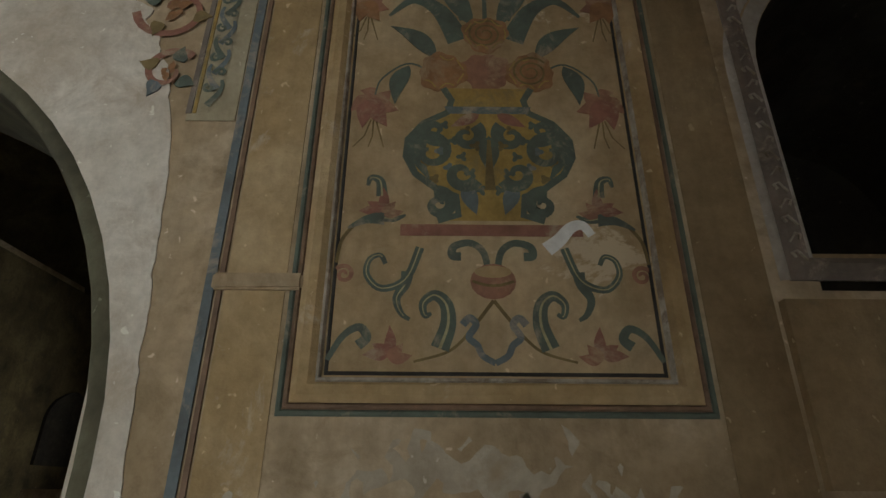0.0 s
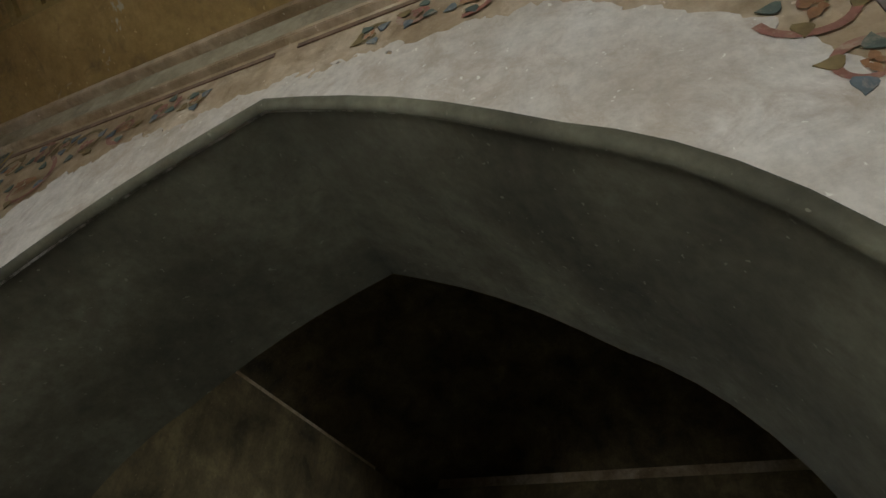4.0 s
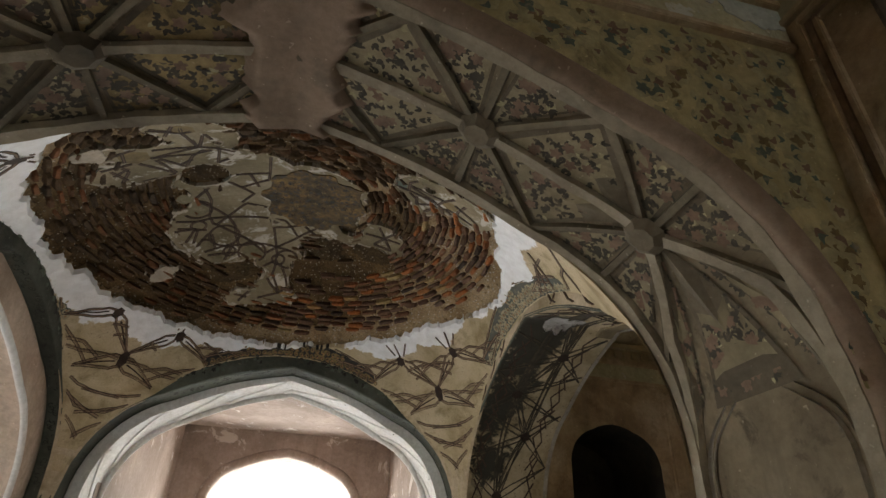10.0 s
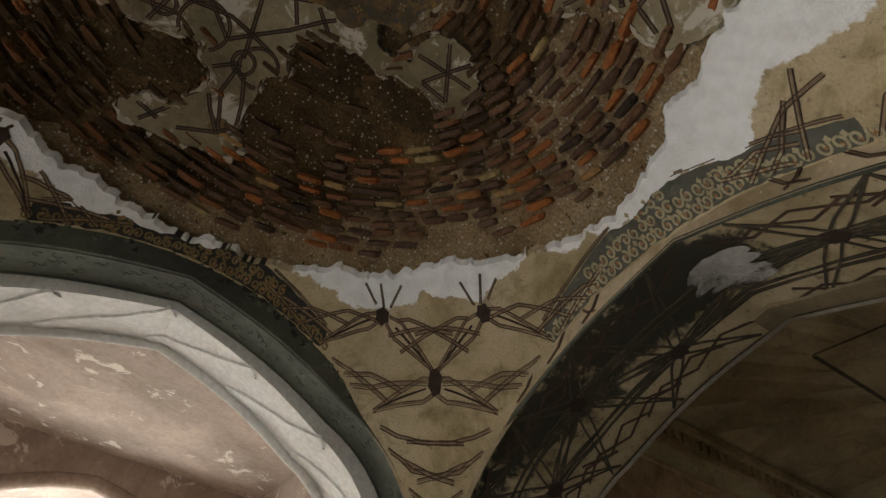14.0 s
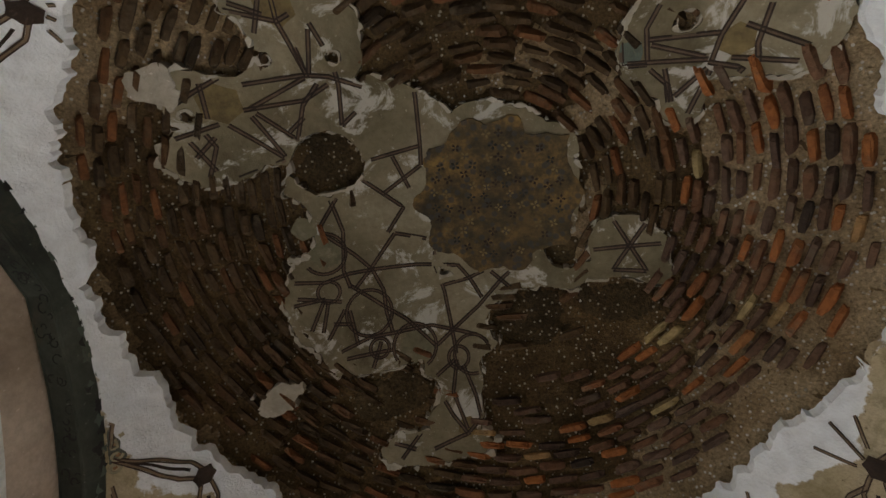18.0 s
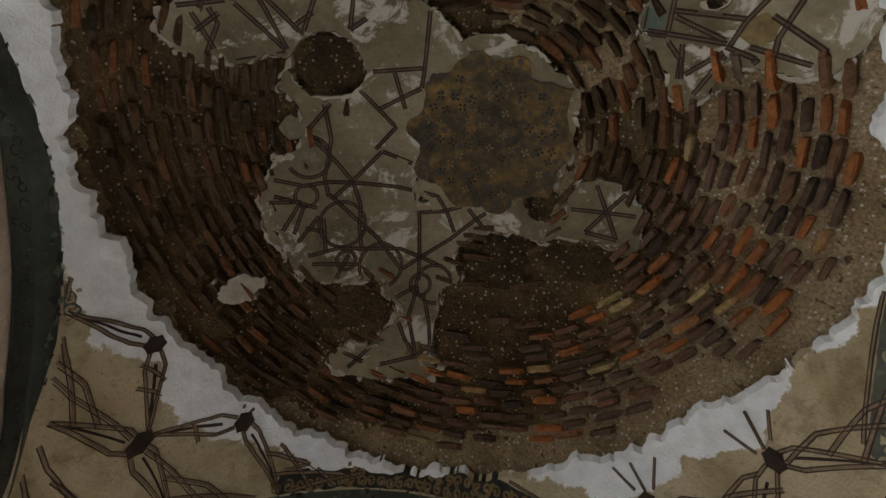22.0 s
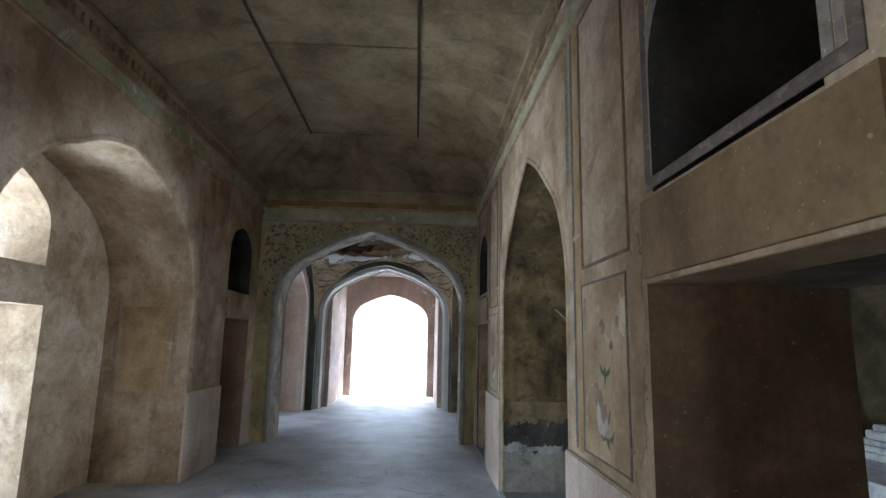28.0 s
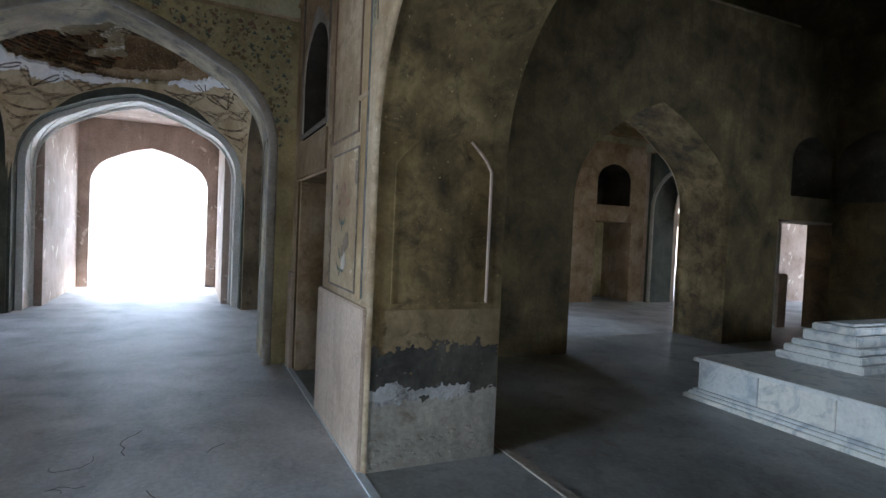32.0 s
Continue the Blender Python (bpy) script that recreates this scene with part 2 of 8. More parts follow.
# ---- plan ----
L, HALF, TE = 6.73, 1.66, 0.77          # room spacing, half a corner room, arch wall thickness
WI, WO, TI = 1.83, 1.90, 0.92           # side room: inner and outer wall, inner wall thickness
HL = L - HALF - TE                      # half a side room's length
ZL, ZS, ZD = 1.95, 2.34, 1.01           # lintel, sill, dado
AH, AAPEX = 1.44, 3.44                  # arch to the chamber
D1, D2 = 2.74, 4.05                     # doorway bays
CORN = 4.02
TOP = 5.0
CENTRE = Vector((L, -L, 0))


def room_pose(k):
    """Pose of side room k: 0 north, 1 west, 2 south, 3 east. Local x along the room, y outwards."""
    return Matrix.Translation(CENTRE) @ Matrix.Rotation(radians(90 * k), 4, "Z") @ Matrix.Translation((0, L, 0))


def corner_pose(k):
    """Pose of corner room k: 0 north-west, 1 south-west, 2 south-east, 3 north-east. Local +y leads to its portal at k = 0."""
    return Matrix.Translation(CENTRE) @ Matrix.Rotation(radians(90 * k), 4, "Z") @ Matrix.Translation((-L, L, 0))


SIDES = ["north", "west", "south", "east"]
CORNERS = ["north_west", "south_west", "south_east", "north_east"]


# ---- floors and ground ----
def bead_along(pts, radius, m, label, name="moulding", mat=None):
    """A rounded moulding along points (u, z) of a wall plane."""
    bm = bmesh.new()
    rows = []
    n = len(pts)
    for i, (u, z) in enumerate(pts):
        a, b = pts[max(i - 1, 0)], pts[min(i + 1, n - 1)]
        du, dz = b[0] - a[0], b[1] - a[1]
        l = math.hypot(du, dz) or 1
        nu, nz = -dz / l, du / l
        rows.append([bm.verts.new((u + nu * radius * math.cos(t), -radius * 0.8 * math.sin(t) + 0.01, z + nz * radius * math.cos(t))) for t in (-0.4, 0.3, 0.9, 1.57, 2.2, 2.8, 3.5)])
    for r, s in zip(rows, rows[1:]):
        for k in range(6):
            bm.faces.new((r[k], r[k + 1], s[k + 1], s[k]))
    bmesh.ops.recalc_face_normals(bm, faces=bm.faces)
    return structure(name, bm, mat, m, label, True)


structure("ground", box_bm(-400, 400, -400, 400, -1.0, -0.03), M_GROUND, label="pale sunlit sandstone paving around the tomb")
structure("floor", box_bm(-8, 2 * L + 8, -2 * L - 8, 8, -0.3, 0.0), M_FLOOR, label="dusty grey cement floor, worn and stained")
structure("chamber_floor", box_bm(L - 4.9, L + 4.9, -L - 4.9, -L + 4.9, -0.2, 0.004), M_CFLOOR, label="dark smooth stone floor of the tomb chamber")


def side_ceiling(R, side, k):
    """Flat panel, folded cove, dentil frieze and panel ribs, all one mesh."""
    bm = bmesh.new()
    w0, l0, z0 = (WI + 0.1, HL + 0.05, CORN + 0.20) if k != 1 else (WI - 0.12, HL - 0.16, CORN + 0.345)
    w1, l1, z1 = 0.76, HL - 1.9, CORN + (0.55 if k != 1 else 0.62)
    n, m = 14, 7
    inset = lambda w: 0.27 * max(0.0, w - w1) / (w0 - w1) if k == 1 else 0.0      # a deep plain cove on the inner wall
    lo, mid, hi = [], [], []
    for s, a, b in ((0, -1, 1), (1, -1, 1), (2, 1, -1), (3, 1, -1)):
        k_ = n if s % 2 == 0 else m
        for i in range(k_):
            f = a + (b - a) * i / k_
            g = a + (b - a) * (i + 0.5) / k_
            pts = {0: lambda t, w, l: (t * l, inset(w) - w), 1: lambda t, w, l: (l, t * w + inset(w) * (1 - t) / 2), 2: lambda t, w, l: (t * l, w), 3: lambda t, w, l: (-l, t * w + inset(w) * (1 - t) / 2)}[s]
            lo.append(bm.verts.new((*pts(f, w0, l0), z0)))
            mid.append(bm.verts.new((*pts(g, (w0 + w1) / 2 + 0.06, (l0 + l1) / 2 + 0.1), (z0 + z1) / 2 + 0.105)))
            hi.append(bm.verts.new((*pts(f, w1, l1), z1)))
    t = len(lo)
    for i in range(t):
        j = (i + 1) % t
        for tri in ((lo[i], lo[j], mid[i]), (lo[j], hi[j], mid[i]), (hi[j], hi[i], mid[i]), (hi[i], lo[i], mid[i])):
            bm.faces.new(tri)
    bm.faces.new(hi)
    def rib(x0, x1, y0, y1, za, zb):
        bmesh.ops.create_cube(bm, size=1, matrix=Matrix.Translation(((x0 + x1) / 2, (y0 + y1) / 2, (za + zb) / 2)) @ Matrix.Diagonal((x1 - x0, y1 - y0, zb - za, 1)))
    for y in (-w1, w1):
        rib(-l1, l1, y - 0.012, y + 0.012, z1 - 0.015, z1 + 0.01)
    for x in (-l1, 0, l1):
        rib(x - 0.012, x + 0.012, -w1, w1, z1 - 0.015, z1 + 0.01)
    for y, d in ((-WI, 1), (WO, -1)):
        if k != 1:
            rib(-HL, HL, min(y, y + d * 0.10), max(y, y + d * 0.10), CORN + 0.15, CORN + 0.21)
        rib(-HL, HL, min(y, y + d * 0.03), max(y, y + d * 0.03), CORN + 0.02, CORN + 0.16)
        x = -HL + 0.06
        while x < HL and k == 0:
            rib(x, x + 0.055, min(y + d * 0.028, y + d * 0.055), max(y + d * 0.028, y + d * 0.055), CORN + 0.06, CORN + 0.152)
            x += 0.11
    for x, d in ((-HL, 1), (HL, -1)):
        if k != 1:
            rib(min(x, x + d * 0.10), max(x, x + d * 0.10), -WI, WO, CORN + 0.15, CORN + 0.21)
        rib(min(x, x + d * 0.03), max(x, x + d * 0.03), -WI, WO, CORN + 0.02, CORN + 0.16)
        y = -WI + 0.06
        while y < WO and k == 0:
            rib(min(x + d * 0.028, x + d * 0.055), max(x + d * 0.028, x + d * 0.055), y, y + 0.055, CORN + 0.06, CORN + 0.152)
            y += 0.11
    bmesh.ops.recalc_face_normals(bm, faces=bm.faces)
    if k == 0:
        for y in (-w1, w1):
            structure("ceiling_line", box_bm(-l1, l1, y - 0.014, y + 0.014, z1 - 0.020, z1 - 0.0145), M_BROWNLINE, R, "dark painted line on the ceiling")
    if k == 1:
        # leaning frieze of little blind arches over a plain band, round the room
        lean = Matrix.Translation((0, -0.055, CORN + 0.16)) @ Matrix.Rotation(radians(32), 4, "X")
        for m_, half_, deep in ((R @ Matrix.Translation((HL, 0, 0)) @ Matrix.Rotation(radians(-90), 4, "Z"), WI, 0), (R @ Matrix.Translation((-HL, 0, 0)) @ Matrix.Rotation(radians(90), 4, "Z"), WI, 0), (R @ Matrix.Translation((0, WO, 0)), HL, 0), (R @ Matrix.Translation((0, -WI, 0)) @ Matrix.Rotation(math.pi, 4, "Z"), HL, 1)):
            cells = int(2 * (half_ - 0.06) / 0.165)
            holes = [shift_pts(arch(0.060, 0.115, 0.182, base=0.022, n=6), -half_ + 0.06 + (i + 0.5) * 2 * (half_ - 0.06) / cells) for i in range(cells)]
            if deep:
                structure(f"cove_{side}", box_bm(-half_, half_, 0.0, 0.06, -0.02, 0.40, 0.006), M_CEIL, m_ @ Matrix.Translation((0, -0.03, CORN + 0.01)) @ Matrix.Rotation(radians(52), 4, "X"), "plain ochre-brown plaster cove over the vase wall")
                tilt = Matrix.Translation((0, -0.34, CORN + 0.25)) @ Matrix.Rotation(radians(52), 4, "X")
            else:
                structure(f"frieze_{side}_band", box_bm(-half_, half_, -0.055, 0.03, CORN + 0.0, CORN + 0.158, 0.006), M_CEIL, m_, "plain ochre-brown plaster band under the frieze")
                tilt = lean
            structure(f"frieze_{side}", slab_bm(rect(-half_, half_, 0.0, 0.215), holes, 0.026), M_FRIEZE, m_ @ tilt, "ochre plaster frieze of small blind arches")
            structure(f"frieze_{side}_back", box_bm(-half_, half_, 0.028, 0.05, 0.0, 0.23), M_CEIL, m_ @ tilt, "dark brown back of the frieze")
    structure(f"ceiling_{side}", bm, M_CEIL if k == 1 else M_CEIL2, R, "plaster ceiling with a folded cove, a dentil frieze and a flat ribbed panel")


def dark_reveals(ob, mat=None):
    """Gives a wall's reveals and far side darker plaster by facing: soot tones, and dimness put into the colour."""
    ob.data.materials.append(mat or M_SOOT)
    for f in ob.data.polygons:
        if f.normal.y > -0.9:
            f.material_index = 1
    if mat in (None, M_REVEALDIM):
        # niche reveals: shade put into the plaster colour
        ob.data.materials.append(M_NICHESHADE)
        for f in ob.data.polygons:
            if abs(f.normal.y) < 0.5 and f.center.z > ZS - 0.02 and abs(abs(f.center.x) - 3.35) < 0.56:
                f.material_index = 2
        ob.data.materials.append(M_REVEALDIM)
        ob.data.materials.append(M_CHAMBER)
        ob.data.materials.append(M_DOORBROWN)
        # chamber side of the wall: its low light is put into the colour
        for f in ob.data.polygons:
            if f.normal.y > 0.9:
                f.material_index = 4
        # door reveals: shade of the passage put into the colour
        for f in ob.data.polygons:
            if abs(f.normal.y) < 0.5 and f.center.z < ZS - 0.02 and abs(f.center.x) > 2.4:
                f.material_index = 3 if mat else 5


def side_room(k):
    R, side = room_pose(k), SIDES[k]
    # inner wall, seen from the room: local x reversed so that its front looks outwards
    inner_holes = [shift_pts(arch(0.51, 2.9, 3.33, base=ZS), s * 3.35) for s in (-1, 1)]
    gaps = [(-D2, -D1, ZL), (-AH, AH, None), (D1, D2, ZL)]
    ends = [HL + 0.5, HL + 0.5]
    turn = R @ Matrix.Translation((0, -WI, 0)) @ Matrix.Rotation(math.pi, 4, "Z")
    south_east = 1 if (turn @ Vector((1, 0, 0)) - turn @ Vector((0, 0, 0))).dot(Vector((1, -1, 0))) > 0 else 0
    if k == 3:      # passage cut through the south-east corner of the chamber
        gaps[2 * south_east] = (2.58, HL + 0.49, ZL) if south_east else (-HL - 0.49, -2.58, ZL)
    if k == 2:
        gaps.pop(2 * south_east)
        ends[south_east] = 3.98
    outer = wall_outline(HL + 0.5, TOP, gaps)
    outer = [(min(max(u, -ends[0]), ends[1]), z) for u, z in outer]
    bm = slab_bm(outer, inner_holes, TI)
    ob = structure(f"wall_{side}_inner", bm, M_WALL, R @ Matrix.Translation((0, -WI, 0)) @ Matrix.Rotation(math.pi, 4, "Z"), "aged cream plaster wall with a tall pointed arch and doorways")
    dark_reveals(ob, M_REVEALDIM if k == 1 else None)
    # black backs added behind the upper niches, in place of the dark beyond
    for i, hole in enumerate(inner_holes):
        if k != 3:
            structure(f"niche_back_{side}", slab_bm(shift_pts(arch(0.58, 2.9, 3.42, base=ZS - 0.06), (-3.35, 3.35)[i]), [], 0.05), M_NICHESHADE, R @ Matrix.Translation((0, -WI - TI - 0.003, 0)) @ Matrix.Rotation(math.pi, 4, "Z"), "sooty blocked back of an upper niche")
        structure(f"niche_back_{side}_outer", slab_bm(shift_pts(arch(0.58, 2.9, 3.42, base=ZS - 0.06), (-3.35, 3.35)[i]), [], 0.05), M_NICHESHADE, R @ Matrix.Translation((0, WO + 1.003, 0)), "sooty blocked back of an upper niche")
    # outer wall with a deep arched recess
    outer = wall_outline(HL + 0.5, TOP, [(-D2 + 0.1, -D1 - 0.1, ZL), (-1.69, 1.69, None), (D1 + 0.1, D2 - 0.1, ZL)], 1.69)
    bm = slab_bm(outer, inner_holes, 1.0)
    ob = structure(f"wall_{side}_outer", bm, M_WALL, R @ Matrix.Translation((0, WO, 0)), "aged cream plaster wall with an arched recess")
    # niche faces of the outer wall carry the same painted shade
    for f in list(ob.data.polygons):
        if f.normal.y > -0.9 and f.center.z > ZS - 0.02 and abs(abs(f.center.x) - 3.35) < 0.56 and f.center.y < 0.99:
            ob.data.materials.append(M_NICHESHADE) if len(ob.data.materials) < 2 else None
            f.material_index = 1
    if k == 0:
        ob.data.materials.append(M_REDJAMB)
        for f in ob.data.polygons:
            if abs(f.normal.y) < 0.5 and f.center.z < ZL + 0.02 and 2.7 < abs(f.center.x) < 4.1:
                f.material_index = 2
    if k > 0:
        # unseen panels added in these doorways to keep daylight out
        for s in (-1, 1):
            structure(f"blocked_door_{side}", box_bm(s * 3.4 - 0.6, s * 3.4 + 0.6, 1.003, 1.1, 0, ZS), M_SMOKED, R @ Matrix.Translation((0, WO, 0)), "smoke-stained blocked doorway")
    else:
        for s in (-1, 1):
            structure("door_jamb_north", box_bm(s * 3.4 + 0.545, s * 3.4 + 0.75, 1.003, 1.5, 0, 2.6), M_REDJAMB, R @ Matrix.Translation((0, WO, 0)), "red-brown plastered side wall of a door passage")
            structure("door_soffit_north", box_bm(s * 3.4 - 0.55, s * 3.4 + 0.545, 1.003, 1.5, ZL + 0.02, ZL + 0.2), M_REDJAMB, R @ Matrix.Translation((0, WO, 0)), "red-brown plastered ceiling of a door passage")
        structure("blocked_door_north", box_bm(2.84, 3.96, 0.55, 0.65, 0, ZS), M_REDJAMB, R @ Matrix.Translation((0, WO, 0)), "red-brown plastered blocked doorway")
    # back wall of the recess
    back = wall_outline(1.9, 4.3, [(-0.55, 0.55, ZL)])
    bm = slab_bm(back, [arch(0.5, 2.7, 3.2, base=ZS)], 0.5)
    facing = Matrix.Rotation(radians(90), 4, "X") @ Matrix.Rotation(radians(180), 4, "Y")
    if k == 0:
        portal_lamp(R @ Matrix.Translation((0, WO + 4.5, 1.5)) @ facing, 2.2, 3.0, 165)
    elif k == 1:
        portal_lamp(R @ Matrix.Translation((0.4, WO + 4.5, 1.5)) @ facing, 2.2, 3.0, 235)
    elif k == 2:
        portal_lamp(R @ Matrix.Translation((0, WO + 4.5, 1.5)) @ facing, 2.2, 3.0, 480)
    else:
        portal_lamp(R @ Matrix.Translation((0, WO + 4.5, 1.5)) @ facing, 2.2, 3.0, 130)
    structure(f"wall_{side}_recess", bm, M_WALL, R @ Matrix.Translation((0, WO + 1.004, 0)), "plaster back wall of a recess with a doorway and window")
    side_ceiling(R, side, k)
    structure(f"roof_{side}", box_bm(-HL - 1, HL + 1, -WI - 0.5, WO + 1.6, TOP - 0.1, TOP + 0.3), M_WALL, R)
    # end walls
    for s, nm in ((-1, "a"), (1, "b")):
        wide = 1.64 if (k, s) in ((0, -1), (1, 1)) else 1.58
        if ((R @ Vector((s * HL, 0, 0))) - Vector((2 * L, -2 * L, 0))).length < 3:
            continue
        outer = wall_outline(WO + 0.3, TOP, [(-wide, wide, None)], wide, 2.30, 3.55)
        m = R @ Matrix.Translation((s * HL, 0, 0)) @ Matrix.Rotation(radians(-90 if s > 0 else 90), 4, "Z")
        ob = structure(f"wall_{side}_end_{nm}", slab_bm(outer, [], TE), M_SMOKED, m, "smoke-stained painted plaster wall with a wide pointed arch")
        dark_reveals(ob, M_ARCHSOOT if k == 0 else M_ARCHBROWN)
        ob.data.materials.append(M_CREAM)
        for f in ob.data.polygons:
            if f.normal.y > 0.9:
                f.material_index = 2


def wall_outline(half, top, gaps, ah=None, spring=2.0, apex=AAPEX):
    """Outline of a wall standing on z = 0; a gap runs from the floor to a height, or is an arch if that is None."""
    pts = [(-half, 0)]
    for u0, u1, h in gaps:
        c, w = (u0 + u1) / 2, (u1 - u0) / 2
        if h is None:
            pts += [(c - w, 0)] + [(c - u, z) for u, z in arch(w, spring, apex)] + [(c + w, 0)]
        else:
            pts += [(u0, 0), (u0, h), (u1, h), (u1, 0)]
    return pts + [(half, 0), (half, top), (-half, top)]


for k in range(4):
    side_room(k)


VAULT = ((1.45, 3.80), (1.55, 3.71), (1.70, 3.56), (1.87, 3.36), (2.0, 3.13), (2.06, 3.055), (2.115, 2.985), (2.162, 2.905), (2.208, 2.82), (2.244, 2.725), (2.278, 2.62), (2.298, 2.52), (2.32, 2.3), (2.36, 1.8))


def vault_z(r):
    """Height of a corner room's vault at r from its axis: dome inside, pendentive outside."""
    if r < 1.45:
        return 4.28 - 0.228 * r * r
    return float(np.interp(r, [p[0] for p in VAULT], [p[1] for p in VAULT]))


def corner_room(k):
    R, nm = corner_pose(k), CORNERS[k]
    bm = bmesh.new()
    n = 60
    grid = [[bm.verts.new((x, y, vault_z(math.hypot(x, y)))) for x in np.linspace(-1.68, 1.68, n)] for y in np.linspace(-1.68, 1.68, n)]
    for i in range(n - 1):
        for j in range(n - 1):
            bm.faces.new((grid[i][j], grid[i][j + 1], grid[i + 1][j + 1], grid[i + 1][j]))
    if k in (0, 3):
        bmesh.ops.delete(bm, geom=[f for f in bm.faces if f.calc_center_median().xy.length < 1.82], context="FACES")
    structure(f"vault_{nm}", bm, M_CREAM, R, "cream plaster vault on pendentives", True)
    structure(f"roof_{nm}", box_bm(-2.6, 2.6, -2.6, 2.6, TOP - 0.1, TOP + 0.3), M_WALL, R)
    # outer sides: 0 portal (+y), 1 alcove (-x)
    for turn, kind in ((0, "portal"), (90, "alcove")):
        m = R @ Matrix.Rotation(radians(turn), 4, "Z") @ Matrix.Translation((0, HALF, 0))
        structure(f"wall_{nm}_{kind}_band", slab_bm(wall_outline(2.38, TOP, [(-1.62, 1.62, None)], None, 2.30, 3.5), [], 0.3 if kind == "portal" else 0.12), M_GREYARCH, m, "grey-green painted plaster arch band")
        structure(f"wall_{nm}_{kind}_rim", slab_bm(wall_outline(2.38, TOP, [(-1.52, 1.52, None)] if kind == "portal" else [(-1.36, 1.36, None)], None, 2.29 if kind == "portal" else 2.2, 3.45 if kind == "portal" else 3.28), [], 0.42 if kind == "portal" else 0.98), M_WHITE if kind == "portal" else M_DADO, m @ Matrix.Translation((0, 0.302 if kind == "portal" else 0.122, 0)), "white plastered arch")
        if kind == "portal":
            side_w = 1.36 if k == 3 else 1.5
            for s in (-1, 1):
                structure(f"wall_{nm}_vestibule", box_bm(side_w if s > 0 else -2.3, 2.3 if s > 0 else -side_w, 0.6 if k != 3 else 0.726, 3.6, 0, TOP), M_PINK, m, "pinkish plaster wall of the entrance vestibule")
            bead_along([(1.08, 0.0)] + shift_pts(arch(1.08, 2.55, 3.32), 0) + [(-1.08, 0.0)], 0.07, m @ Matrix.Translation((0, 3.60, 0)), "pale pink rounded edge of the entrance arch", "entrance_edge", M_PINK) if k == 0 else None
            structure(f"ceiling_{nm}_vestibule", box_bm(-1.6, 1.6, 0.6, 3.7, 3.6, 3.9), M_PINK, m, "pinkish plaster vestibule ceiling")
            structure(f"wall_{nm}_portal_outer", slab_bm(wall_outline(2.6, TOP, [(-1.15, 1.15, None)] if k == 3 else [(-1.04, 1.04, None)], None, 2.2 if k == 3 else 2.55, 3.06 if k == 3 else 3.28), [], 0.6), M_PINK, m @ Matrix.Translation((0, 3.602, 0)), "pinkish plaster entrance arch")
        else:
            structure(f"wall_{nm}_alcove_back", slab_bm(wall_outline(2.6, TOP, [(-0.55, 0.55, ZL)]), [arch(0.5, 2.7, 3.15, base=ZS)], 0.6), M_PINK, m @ Matrix.Translation((0, 1.104, 0)), "pinkish plaster back wall with a doorway and window")
    # daylight of the open sky standing in the openings
    portal_lamp(R @ Matrix.Translation((0, HALF + 4.3, 1.6)) @ Matrix.Rotation(radians(90), 4, "X") @ Matrix.Rotation(radians(180), 4, "Y"), 2.4, 3.0, (36, 3, 30, 27)[k])
    # low warm lamp added for light bounced up off the sunlit paving
    if k in (0, 3):
        portal_lamp(R @ Matrix.Translation((0, HALF + 3.3, 0.15)) @ Matrix.Rotation(radians(140), 4, "X") @ Matrix.Rotation(radians(180), 4, "Y"), 2.3, 1.4, (21, 0, 0, 14)[k], (1.0, 0.94, 0.87))
    portal_lamp(R @ Matrix.Translation((-HALF - 1.8, 0, 1.5)) @ Matrix.Rotation(radians(90), 4, "Z") @ Matrix.Rotation(radians(90), 4, "X") @ Matrix.Rotation(radians(180), 4, "Y"), 1.0, 2.8, (19, 27, 8, 8)[k])
    if k == 2:
        return
    # solid corner pier towards the chamber and blocks at the outer corners
    structure(f"pier_{nm}", box_bm(1.85, 2.75, -2.75, -1.85, 0, TOP), M_WALL, R)


for k in range(4):
    corner_room(k)

# ---- tomb chamber ----
bm = bmesh.new()
bmesh.ops.create_uvsphere(bm, u_segments=32, v_segments=16, radius=1)
bmesh.ops.delete(bm, geom=[v for v in bm.verts if v.co.z < -0.01], context="VERTS")
bmesh.ops.scale(bm, vec=(5.7, 5.7, 3.2), verts=bm.verts)
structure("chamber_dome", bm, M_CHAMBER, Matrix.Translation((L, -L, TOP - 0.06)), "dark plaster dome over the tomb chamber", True)


